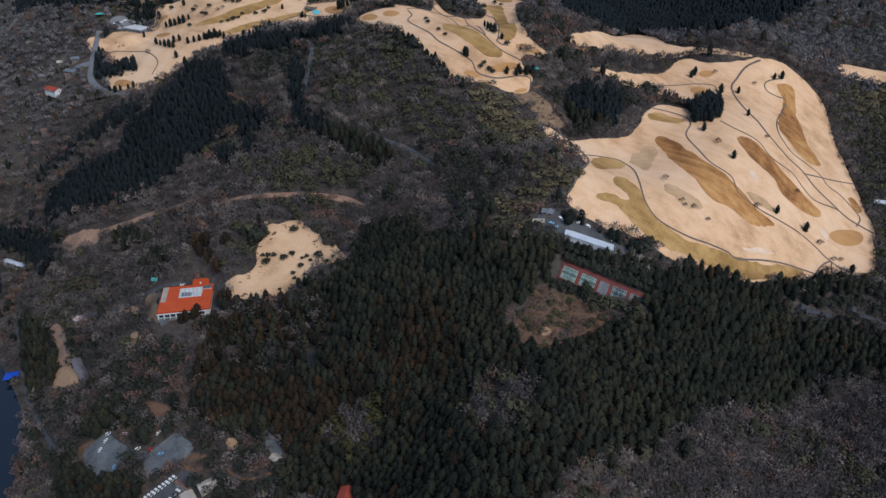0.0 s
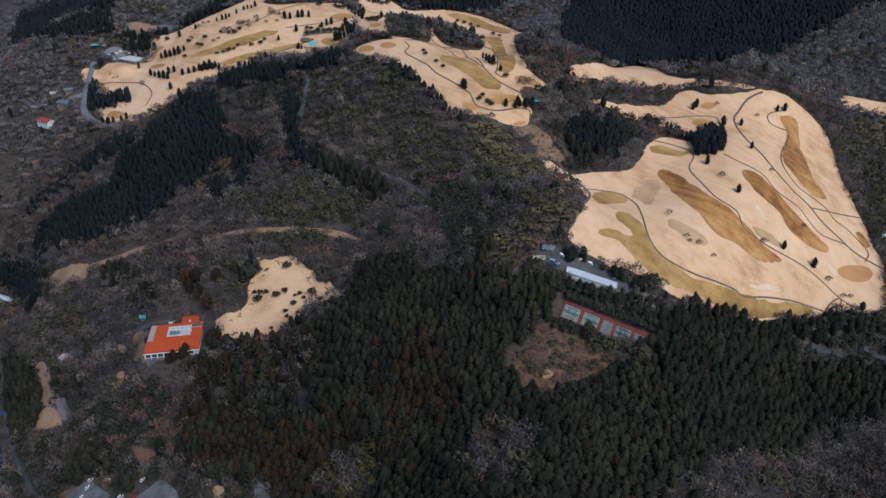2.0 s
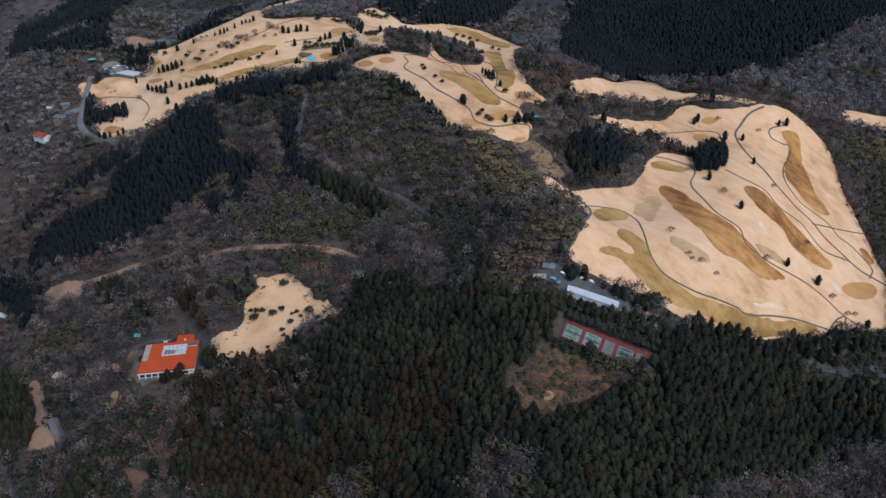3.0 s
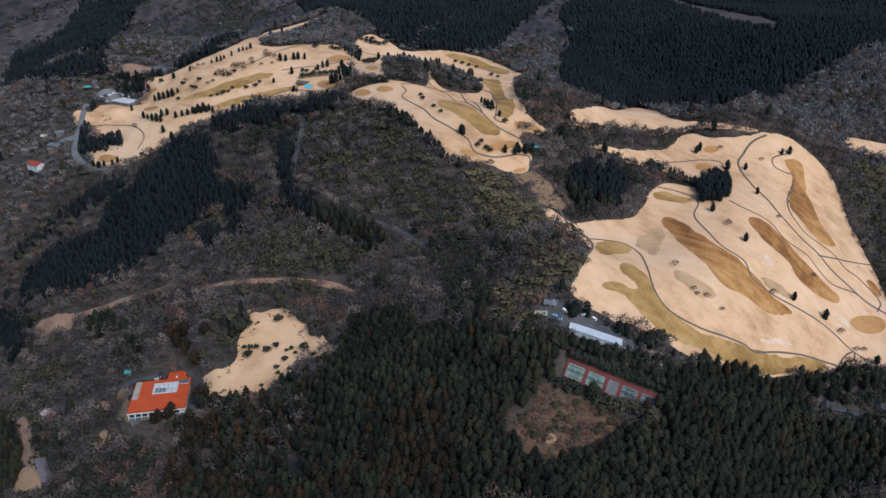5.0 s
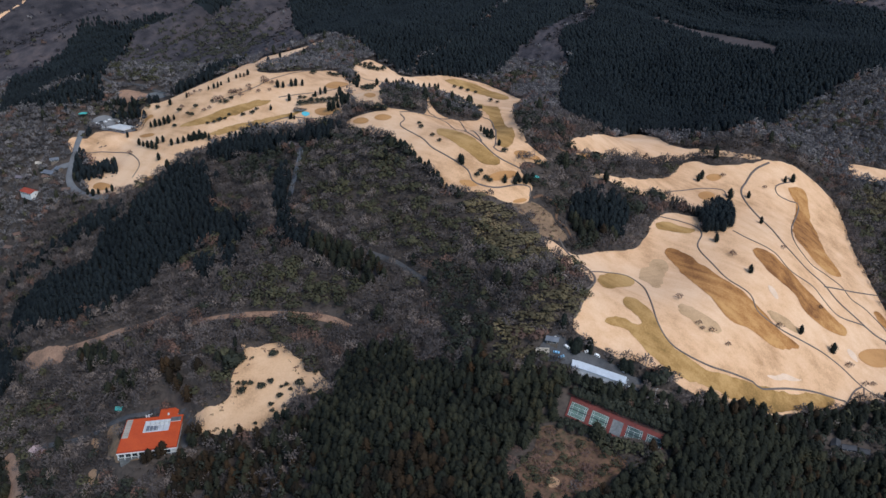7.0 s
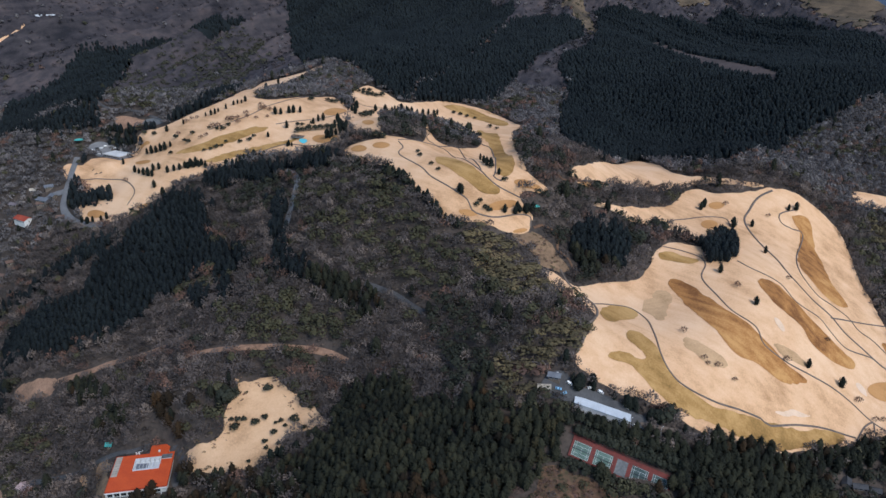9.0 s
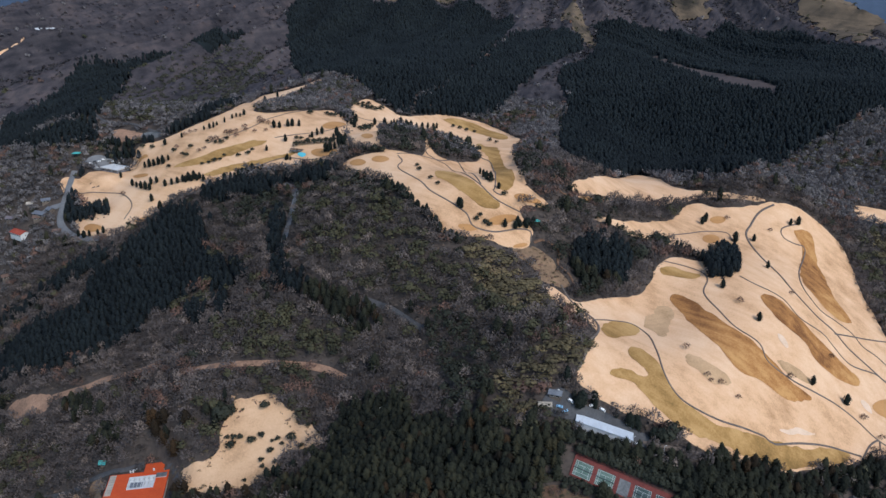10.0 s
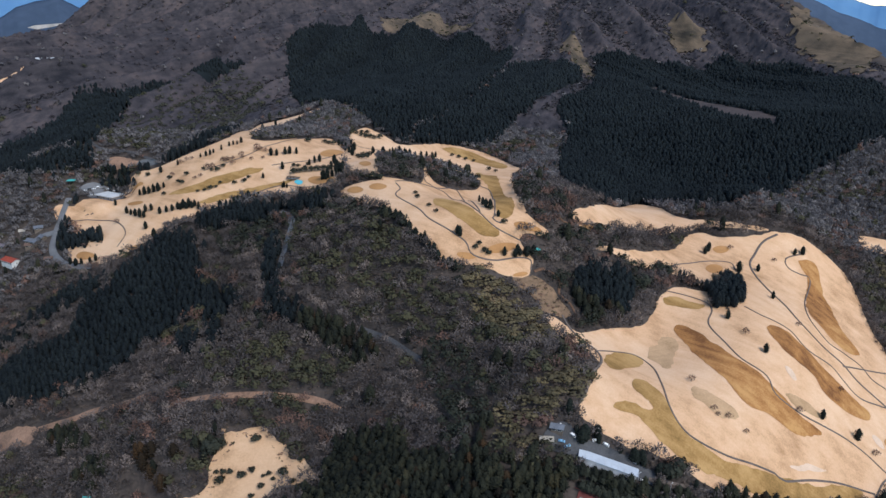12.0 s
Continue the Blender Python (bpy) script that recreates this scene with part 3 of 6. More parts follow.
plan_path_i = [(-38, 819), (-33, 805), (-36, 788), (-14, 756), (-4, 738), (16, 719), (28, 708), (32, 698), (40, 694), (54, 693), (74, 699), (84, 699), (83, 690)]
plan_path_j = [(-33, 1110), (-14, 879), (-2, 846), (13, 838), (28, 771), (42, 741), (56, 723), (81, 713)]
plan_path_k = [(-39, 823), (1, 845), (25, 860), (36, 772), (42, 743)]
plan_path_l = [(50, 886), (61, 863), (56, 751), (53, 734), (60, 729)]
plan_path_n = [(-467, 976), (-455, 964), (-434, 956), (-413, 954), (-383, 940), (-359, 915), (-347, 894), (-349, 874)]
plan_path_o = [(-75, 847), (-101, 869), (-128, 880), (-169, 903), (-206, 898)]
plan_path_q = [(327, 557), (341, 572), (352, 579), (348, 569)]
plan_path_r = [(-141, 1092), (-164, 1029), (-187, 1002), (-207, 984), (-221, 969), (-246, 961), (-273, 958)]
plan_path_s = [(-108, 1004), (-121, 968), (-138, 954), (-164, 949), (-189, 944)]
plan_path_t = [(-97, 859), (-116, 867), (-140, 881), (-167, 890), (-187, 894)]
plan_path_u = [(-124, 1076), (-109, 1076), (-97, 1072), (-80, 1090), (-62, 1108)]
plan_path_d = [(366, 849), (346, 837), (332, 821), (321, 803), (322, 766), (326, 733), (328, 705), (340, 686), (358, 679), (367, 668), (383, 659), (398, 649), (409, 645), (423, 638)]
plan_path_h = [(106, 656), (112, 639), (127, 616), (126, 596), (114, 574), (108, 558), (102, 548)]
plan_road_east = [(142, 510), (169, 510), (189, 511)]
plan_path_m = [(119, 1082), (130, 1048), (115, 841), (116, 772), (123, 751), (171, 784), (251, 861)]
plan_path_p = [(86, 690), (96, 695), (108, 690), (106, 677), (115, 671), (120, 656)]
plan_trail_a = [(-159, 395), (-151, 388), (-140, 384), (-128, 387), (-116, 385)]
plan_track_w = [(-361, 689), (-348, 687), (-324, 684), (-302, 684), (-266, 677), (-245, 673), (-226, 668)]
plan_track_e = [(-213, 629), (-188, 624), (-165, 623), (-133, 623), (-106, 619), (-87, 613), (-72, 604)]
plan_road_village = [(-454, 992), (-453, 969), (-450, 943), (-445, 919), (-426, 893), (-401, 870), (-369, 854)]
plan_road_cross = [(-475, 936), (-466, 940), (-451, 942)]
plan_road_forest = [(-164, 858), (-152, 842), (-145, 822), (-145, 798), (-146, 767), (-146, 754)]
plan_road_lake = [(-470, 725), (-478, 707), (-466, 673), (-446, 633), (-430, 602), (-405, 559), (-384, 530), (-350, 487), (-314, 446)]
plan_road_low = [(-61, 658), (-37, 644), (-26, 635), (-9, 619)]
plan_road_hut = [(-354, 604), (-329, 591), (-292, 576), (-271, 573), (-247, 567), (-233, 570), (-228, 571)]
plan_road_club = [(-483, 1116), (-446, 1075), (-403, 1068), (-366, 1047)]


lake_mesh = mesh_of("water", [(-4200, -1500, 0), (-150, -1500, 0), (-150, 812, 0), (-4200, 812, 0)], [(0, 1, 2, 3)], WATER)
tagged(new("water", lake_mesh), "dark still lake water beside a wooded shore", "lake", kind="structure")

PALE = "pale dormant golf course turf on rolling slopes"
sheet("fairway", plan_east_links, DRY, 0.35, PALE, "fairway", fray=2.2)
sheet("fairway", plan_third_hole, DRY, 0.35, PALE, "fairway", fray=2.2)
sheet("fairway", plan_far_field, DRY, 0.35, "pale dry grass field among woods", "field")
sheet("fairway", plan_mid_links, DRY, 0.35, PALE, "fairway", fray=2.2)
sheet("fairway", plan_west_links, DRY, 0.35, PALE, "fairway", fray=2.2)
sheet("clearing", plan_orchard, SANDY, 0.35, "sandy tan grass clearing with round bushes", "clearing", smooth=1, fray=3.0)
WOODED = []
for isle in (plan_isle_a, plan_isle_b):
    sheet("rough_island", isle, FLOOR, 0.7, "brown wooded island between two fairways", "rough")
    WOODED.append(OPEN.pop())
STRIPS = (
    (plan_strip_a, OLIVE), (plan_strip_b, BROWN), (plan_strip_c, BROWN), (plan_strip_d, BROWN), (plan_strip_e, OLIVE), (plan_strip_f, OLIVE),
    (plan_strip_g, BROWN), (plan_strip_h, OLIVE), (plan_strip_i, OLIVE), (plan_strip_j, OLIVE), (plan_strip_k, OLIVE), (plan_strip_l, OLIVE),
)
for outline, m in STRIPS:
    sheet("mown_strip", outline, m, 0.6, "brown-green close-mown fairway strip" if m is OLIVE else "rust-brown close-mown fairway strip", "fairway strip", 2.0, fray=2.2)
for outline in (plan_rough_a, plan_rough_b, plan_rough_c):
    sheet("rough_patch", outline, ROUGH, 0.55, "grey-green patch of longer rough grass", "rough", 2.5, fray=5.0)
GREENS = (
    plan_green_a, plan_green_b, plan_green_c, plan_green_d, plan_green_e, plan_green_f, plan_green_g, plan_green_h, plan_green_i, plan_green_j, plan_green_k, plan_green_l, plan_green_m, plan_green_n, plan_green_o, plan_green_p, plan_green_q,
)
for outline in GREENS:
    sheet("putting_green", outline, GREEN, 0.65, "smooth orange-brown dormant putting green", "putting green", 1.5, fray=0.3)
for outline in (plan_bunker_a, plan_bunker_b, plan_bunker_c):
    sheet("bunker", outline, SAND, 0.6, "white sand bunker in pale turf", "bunker", 1.5)

SOILS = (
    (plan_earth_slope, DUST, "bare brown earth slope below a fairway"), (plan_tan_field, TRACK, "bare pinkish-tan field"), (plan_yard_sand, SOIL, "pale sandy yard beside a long house"),
    (plan_dirt_trail, TRACK, "eroded reddish dirt track"), (plan_terrace, TRACK, "cut reddish earth terraces"), (plan_apron, DUST, "dry brown ground round a building"), (plan_soil_a, SOIL, "bare sandy soil patch"),
    (plan_soil_d, EARTH, "reddish earth beside a car park"), (plan_soil_b, SOIL, "bare sandy soil patch"), (plan_red_dirt, EARTH, "reddish bare earth bank"), (plan_garden, EARTH, "brown garden beds with paths"), (plan_soil_c, SOIL, "orange sandy soil patch"),
)
for outline, m, label in SOILS:
    sheet("bare_ground", outline, m, 0.3, label, "bare ground", 2.5, fray=3.0)
sheet("bare_ground", plan_clearing, SCRUB, 0.3, "reddish-brown scrub clearing in the cedar forest", "bare ground", 3.0, fray=4.0)
OPEN.pop()
for spot in (plan_spot_b, plan_spot_c):
    sheet("bare_ground", spot, EARTH, 0.5, "reddish bare earth in a scrub clearing", "bare ground", 1.5, fray=4.0)
sheet("bare_ground", plan_bare_spot, SOIL, 0.6, "pale bare sand spot in a scrub clearing", "bare ground", 1.5)
PAVED = (
    (plan_car_park, CONCRETE, "worn grey concrete car park"), (plan_car_park_b, CONCRETE, "worn grey concrete car park"), (plan_bus_park, ROAD, "dark asphalt car park with marked bays"), (plan_pad, CONCRETE, "pale blue-grey concrete pad"), (plan_glade_park, GRAVEL, "grey gravel car park among cedars"),
    (plan_works_yard, ROAD, "grey asphalt works yard"), (plan_forecourt, ROAD, "asphalt forecourt curving round a building"), (plan_club_park, TARMAC, "asphalt car park beside a clubhouse"), (plan_works_pad, CONCRETE, "pale grey works yard beside a field"),
)
for outline, m, label in PAVED:
    sheet("pavement", outline, m, 0.4, label, "car park", 2.5, fray=0.8)
sheet("meadow", plan_shoulder, MEADOW, 3.0, "olive-tan grass on a mountain shoulder", "meadow", 8.0, fray=18.0)
sheet("meadow", plan_meadow, MEADOW, 3.5, "tan and olive grass on a mountain shoulder", "meadow", 12.0, fray=25.0)
sheet("meadow", plan_knoll_grass, MEADOW, 2.5, "tan and olive grass on a mountain spur", "meadow", 8.0, fray=15.0)
sheet("meadow", plan_hill_grass, MEADOW, 3.0, "tan and olive grass on a mountain slope", "meadow", 10.0, fray=20.0)
sheet("fairway", plan_west_field, DRY, 0.8, "distant pale fairway on a wooded slope", "fairway", 8.0, fray=6.0)
sheet("glasshouses", plan_glasshouses, PALE_METAL, 3.0, "far row of pale glasshouse roofs", "roofs", 6.0)
MEADOWS = OPEN[-6:-2]
sheet("felled_strip", plan_plant_strip, FELLED, 0.6, "pinkish-grey felled strip in a mountain plantation", "clearing", 6.0, fray=16.0)

CART = (
    plan_path_a, plan_path_b, plan_path_c, plan_path_e, plan_path_f, plan_path_g, plan_path_i, plan_path_j, plan_path_k, plan_path_l, plan_path_n, plan_path_o, plan_path_q, plan_path_r, plan_path_s, plan_path_t, plan_path_u,
)
for line in CART:
    ribbon("cart_path", line, 1.15, PATH, 0.85, "narrow dark grey golf cart path", "path")
for line in (plan_path_d, plan_path_h, plan_road_east):
    ribbon("road", line, 2.0, PATH, 0.9, "narrow brown-grey asphalt service road", "road")
for line in (plan_path_m, plan_path_p, plan_trail_a):
    ribbon("dirt_path", line, 2.2, EARTH, 0.8, "narrow pale dirt path", "path")
for line in (plan_track_w, plan_track_e):
    ribbon("dirt_path", line, 5.4, TRACK, 0.7, "reddish-brown dirt road on a wooded slope", "path")
for line in (plan_road_village, plan_road_cross):
    ribbon("road", line, 7.5, TARMAC, 0.9, "pale grey asphalt road through a village", "road")
ribbon("road", plan_road_forest, 6.5, TARMAC, 0.9, "pale grey road over a wooded hill", "road")
for line in (plan_road_lake, plan_road_low, plan_road_hut, plan_road_club):
    ribbon("road", line, 4.0, ROAD, 0.9, "grey asphalt road through woods", "road")
# ---------------------------------------------------------------- trees
plan_w_shore = [(-430, 643), (-343, 576), (-274, 517), (-215, 495), (-195, 453), (-168, 436), (-129, 420), (-114, 378), (-87, 357), (-320, 406), (-412, 555)]
plan_s_mid = [(-261, 873), (-206, 867), (-134, 840), (-95, 815), (-40, 750), (-18, 720), (-33, 713), (-86, 737), (-160, 790), (-231, 838)]
plan_e_mid = [(107, 1078), (123, 1087), (118, 769), (126, 749), (97, 722), (81, 747)]
plan_w_gap = [(84, 889), (114, 1047), (120, 785), (140, 801), (176, 774), (195, 757), (196, 713), (137, 649), (117, 647), (108, 688), (89, 697), (81, 716)]
plan_c_main = [(-194, 507), (-169, 520), (-140, 523), (-112, 521), (-90, 516), (-78, 537), (-71, 575), (-46, 565), (-31, 564), (-11, 529), (11, 535), (13, 563), (31, 560), (40, 544), (35, 522), (51, 511), (71, 512), (88, 504), (99, 499), (121, 499), (143, 494), (157, 496), (167, 505), (185, 500), (216, 506), (255, 519), (314, 542), (355, 555), (375, 552), (412, 544), (374, 465), (324, 468), (295, 463), (270, 445), (229, 426), (188, 396), (159, 380), (134, 358), (112, 344), (95, 332), (72, 317), (65, 299), (63, 271), (-60, 301), (-78, 356)]
plan_c_main += [(-94, 368), (-111, 366), (-121, 375), (-112, 394), (-128, 420), (-149, 416), (-165, 428), (-191, 443), (-204, 475), (-176, 477), (-184, 494)]
plan_c_rust = [(-201, 475), (-176, 477), (-132, 446), (-95, 431), (-78, 442), (-62, 463), (-36, 462), (-6, 466), (2, 439), (-2, 398), (-25, 380), (-42, 405), (-59, 421), (-80, 411), (-91, 391), (-116, 398), (-128, 420), (-149, 416), (-165, 428), (-191, 443)]
plan_c_half = [(-212, 535), (-178, 537), (-119, 522), (-82, 492), (-79, 469), (-91, 456), (-117, 452), (-164, 465), (-204, 495)]
plan_grey_glade = [(12, 382), (21, 392), (40, 391), (58, 382), (57, 362), (48, 340), (33, 337), (20, 354)]
plan_bamboo = [(-96, 414), (-77, 425), (-54, 425), (-36, 408), (-41, 387), (-57, 375), (-78, 387), (-92, 399)]
plan_c_ridge = [(-357, 797), (-332, 814), (-319, 842), (-301, 868), (-267, 859), (-245, 827), (-242, 801), (-219, 774), (-187, 750), (-184, 733), (-197, 733), (-201, 724), (-184, 690), (-194, 685), (-209, 723), (-227, 758), (-243, 765), (-254, 742), (-276, 737), (-290, 717), (-313, 710), (-336, 710), (-359, 743), (-356, 770)]
plan_c_strip = [(-507, 864), (-442, 828), (-398, 810), (-368, 819), (-337, 829), (-331, 822), (-357, 802), (-388, 795), (-437, 816), (-505, 856)]
plan_c_low = [(-495, 831), (-419, 778), (-377, 758), (-356, 770), (-333, 736), (-313, 710), (-346, 708), (-391, 716), (-471, 782)]
plan_c_patch = [(-244, 735), (-236, 737), (-223, 721), (-214, 696), (-224, 697), (-238, 716)]
plan_c_dell = [(-10, 610), (-3, 625), (12, 622), (30, 608), (34, 587), (43, 575), (57, 573), (57, 564), (42, 566), (34, 562), (40, 549), (30, 542), (20, 529), (10, 516), (6, 534), (11, 555), (2, 589)]
plan_c_fringe = [(-258, 866), (-254, 880), (-240, 879), (-226, 878), (-216, 884), (-196, 881), (-163, 870), (-122, 843), (-100, 823), (-103, 813), (-131, 828), (-159, 846), (-204, 860), (-231, 856)]
plan_g_hill = [(-147, 810), (-102, 796), (-64, 753), (-18, 703), (12, 678), (42, 660), (68, 663), (80, 630), (72, 597), (48, 599), (31, 619), (-8, 639), (-38, 657), (-80, 681), (-115, 711)]
plan_g_slope = [(37, 658), (68, 663), (80, 630), (72, 597), (48, 598), (35, 615), (34, 638)]
plan_g_scrub = [(37, 536), (45, 548), (71, 554), (99, 569), (109, 568), (91, 544), (79, 532), (54, 521), (40, 523)]
plan_g_low = [(-203, 693), (-160, 677), (-109, 652), (-62, 635), (-46, 617), (-86, 619), (-136, 623), (-178, 634)]
plan_c_road = [(-167, 821), (-152, 806), (-146, 755), (-144, 732), (-127, 702), (-103, 677), (-77, 662), (-50, 647), (-37, 633), (-52, 636), (-82, 650), (-110, 667), (-137, 693), (-155, 724), (-163, 770)]
plan_c_gully = [(122, 691), (133, 708), (158, 723), (174, 720), (180, 708), (173, 682), (154, 674), (124, 666), (118, 674)]
plan_c_clump = [(243, 710), (261, 745), (287, 771), (295, 762), (280, 713), (263, 695), (248, 695)]
plan_g_knob = [(-454, 1105), (-598, 1510), (-583, 1618), (-493, 1627), (-388, 1623), (-338, 1648), (-300, 1464), (-333, 1346), (-331, 1080), (-387, 1066), (-426, 1070)]
plan_m_a = [(-339, 1820), (-305, 1972), (-258, 2139), (-171, 2007), (-148, 1968), (16, 1991), (169, 1887), (171, 1808), (124, 1637), (82, 1482), (28, 1352), (-1, 1273), (-30, 1214), (-44, 1140), (-57, 1152), (-91, 1184), (-129, 1233), (-162, 1289), (-254, 1397), (-280, 1588), (-327, 1756)]
plan_m_b = [(171, 1739), (237, 1796), (275, 1720), (307, 1705), (302, 1628), (245, 1526), (194, 1458), (156, 1390), (119, 1307), (86, 1228), (59, 1203), (16, 1180), (-36, 1134), (-30, 1207), (1, 1267), (27, 1339), (81, 1463), (129, 1624)]
plan_m_c = [(358, 1854), (403, 1809), (475, 1884), (546, 1810), (703, 1889), (787, 1780), (796, 1666), (803, 1566), (846, 1511), (709, 1143), (616, 1151), (559, 1114), (517, 1089), (463, 1048), (348, 882), (298, 897), (250, 978), (139, 801), (165, 1017), (167, 1103), (211, 1269), (214, 1386), (235, 1462), (301, 1526), (342, 1711)]
plan_c_west_a = [(-717, 1278), (-646, 1283), (-469, 1069), (-447, 1053), (-444, 1031), (-502, 1023), (-615, 1100)]
plan_c_west_b = [(-652, 1297), (-666, 1407), (-634, 1524), (-588, 1603), (-558, 1679), (-432, 1750), (-490, 1621), (-572, 1625), (-571, 1452), (-576, 1385), (-467, 1082), (-512, 1080)]
plan_c_west_c = [(-388, 1025), (-336, 1025), (-273, 1012), (-237, 1042), (-236, 1247), (-221, 1193), (-232, 1021), (-270, 1000), (-329, 1006), (-379, 1019)]
plan_c_club = [(-433, 1020), (-429, 1030), (-401, 1031), (-383, 1022), (-376, 1008), (-394, 1012), (-421, 1017)]
plan_c_west_d = [(-439, 921), (-440, 934), (-430, 939), (-408, 926), (-383, 916), (-371, 897), (-381, 888), (-419, 906)]
plan_c_shed = [(89, 512), (96, 511), (114, 507), (133, 502), (149, 502), (162, 497), (163, 488), (151, 487), (121, 493), (95, 498), (84, 499)]
plan_c_court = [(80, 488), (115, 480), (150, 470), (160, 471), (153, 453), (117, 461), (87, 475), (74, 482)]
plan_c_k1 = [(-340, 665), (-340, 678), (-325, 674), (-312, 667), (-305, 651), (-319, 654)]
plan_c_k2 = [(-289, 614), (-282, 624), (-267, 611), (-257, 593), (-269, 597)]
plan_c_k3 = [(-228, 582), (-222, 589), (-208, 586), (-195, 572), (-203, 573)]
plan_c_k4 = [(-172, 573), (-174, 584), (-166, 587), (-157, 584), (-157, 576), (-164, 571)]
plan_c_shore = [(-451, 648), (-422, 638), (-391, 600), (-371, 566), (-374, 540), (-395, 550), (-424, 594)]
plan_c_low2 = [(-300, 471), (-279, 480), (-260, 460), (-268, 446), (-290, 448)]
plan_c_low3 = [(-306, 439), (-271, 402), (-252, 401), (-232, 398), (-221, 389), (-225, 370), (-268, 372), (-305, 412)]
plan_c_left = [(-586, 846), (-543, 840), (-494, 802), (-424, 706), (-416, 673), (-466, 722), (-525, 806), (-579, 825)]
plan_c_village = [(-447, 969), (-446, 985), (-442, 996), (-436, 960), (-426, 921), (-413, 888), (-423, 889), (-438, 917), (-443, 943)]
plan_g_east = [(465, 845), (549, 898), (589, 873), (444, 579), (399, 579), (424, 639), (437, 732), (445, 794)]

plan_b_slope = [(31, 671), (47, 680), (65, 679), (82, 662), (91, 639), (89, 604), (67, 594), (49, 617), (36, 645)]
plan_b_shed = [(42, 561), (59, 552), (74, 556), (89, 565), (109, 579), (121, 595), (106, 553), (97, 543), (81, 539), (78, 532), (78, 525), (68, 518), (52, 523), (41, 535), (37, 550)]
plan_b_auburn = [(60, 540), (69, 542), (79, 537), (80, 530), (70, 524), (61, 530)]
plan_b_east = [(491, 872), (520, 889), (538, 889), (530, 850), (510, 832), (490, 829), (482, 842)]
plan_c_edge = [(186, 508), (219, 516), (259, 530), (302, 547), (327, 558), (352, 564), (350, 554), (300, 538), (258, 522), (218, 507), (187, 500)]
plan_b_hamlet = [(283, 527), (308, 533), (342, 545), (390, 545), (390, 505), (368, 497), (350, 509), (327, 512), (290, 513)]
plan_c_west_e = [(-719, 1302), (-674, 1326), (-679, 1370), (-668, 1423), (-671, 1455), (-657, 1500), (-595, 1614), (-545, 1707), (-464, 1683), (-432, 1796), (-416, 1783), (-424, 1760), (-483, 1626), (-565, 1657), (-584, 1580), (-563, 1424), (-565, 1387), (-466, 1122), (-469, 1089), (-452, 1062), (-444, 1043), (-494, 1038), (-538, 1049), (-657, 1184)]
plan_w_lane = [(-544, 1070), (-540, 1087), (-505, 1082), (-478, 1084), (-474, 1074), (-506, 1067), (-519, 1051)]
plan_c_knob_foot = [(-343, 1030), (-316, 1041), (-291, 1059), (-322, 1271), (-261, 1060), (-283, 1030), (-310, 1023), (-332, 1018)]

def soup(name, v, f, material, tone=0.5):
    """A mesh from arrays of corners and triangles, with a shade for each corner."""
    me = bpy.data.meshes.new(name)
    me.vertices.add(len(v))
    me.vertices.foreach_set("co", np.ascontiguousarray(v, dtype=np.float32).ravel())
    me.loops.add(3 * len(f))
    me.loops.foreach_set("vertex_index", np.ascontiguousarray(f, dtype=np.int32).ravel())
    me.polygons.add(len(f))
    me.polygons.foreach_set("loop_start", np.arange(len(f), dtype=np.int32) * 3)
    me.attributes.new("tone", "FLOAT", "POINT").data.foreach_set("value", np.ascontiguousarray(tone + np.zeros(len(v)), dtype=np.float32))
    me.materials.append(material)
    me.update(calc_edges=True)
    return me


rng = np.random.default_rng(7)


def joined(a, b):
    return np.vstack([a[0], b[0]]), np.vstack([a[1], b[1] + len(a[0])])


PROFILE = ((0.04, 0.25, 0.48, 0.7, 0.86, 0.95, 1.0), (0.15, 0.215, 0.225, 0.185, 0.115, 0.05, 0.0))


def conifer(sides, heights, boughs, fill=0.74, spread=0.055):
    """A conifer crown of height 1: a dark inner cone with ragged boughs standing out of it."""
    v, f = [], []
    lean = rng.normal(0, 0.012, 2)
    for k, h in enumerate(heights):
        r = fill * np.interp(h, *PROFILE)
        for n in range(sides):
            a = 2 * math.pi * (n + 0.5 * (k % 2)) / sides + rng.normal(0, 0.14)
            rr = r * (1 + rng.normal(0, 0.16))
            v.append((rr * math.cos(a) + lean[0] * h, rr * math.sin(a) + lean[1] * h, h + rng.normal(0, 0.015)))
    v.append((lean[0], lean[1], 0.985))
    for k in range(len(heights) - 1):
        for n in range(sides):
            a, b = k * sides + n, k * sides + (n + 1) % sides
            f += [(a, b, b + sides), (a, b + sides, a + sides)]
    top = (len(heights) - 1) * sides
    f += [(top + n, top + (n + 1) % sides, len(v) - 1) for n in range(sides)]
    for i in range(boughs):
        h = 0.1 + 0.86 * ((i + rng.random()) / boughs) ** 0.85
        a, r = 2.4 * i + rng.normal(0, 0.3), np.interp(h, *PROFILE) * (0.92 + 0.28 * rng.random())
        d, t = np.array((math.cos(a), math.sin(a), 0)), np.array((-math.sin(a), math.cos(a), 0))
        wide = spread * (0.7 + 0.6 * rng.random()) * (0.55 + r / 0.4)
        root, tip = d * r * 0.35 + (0, 0, h + 0.05), d * r + (0, 0, h - 0.035 + 0.03 * rng.random())
        mid = d * r * 0.72 + (0, 0, h + 0.035)
        f.append((len(v), len(v) + 1, len(v) + 2))
        v += [tuple(root + t * wide), tuple(mid * 0.2 + tip * 0.8 - t * wide * 0.9), tuple(tip + t * wide * 0.6)] if i % 2 else [tuple(root - t * wide), tuple(tip - t * wide * 0.6), tuple(mid * 0.2 + tip * 0.8 + t * wide * 0.9)]
    return np.array(v), np.array(f)


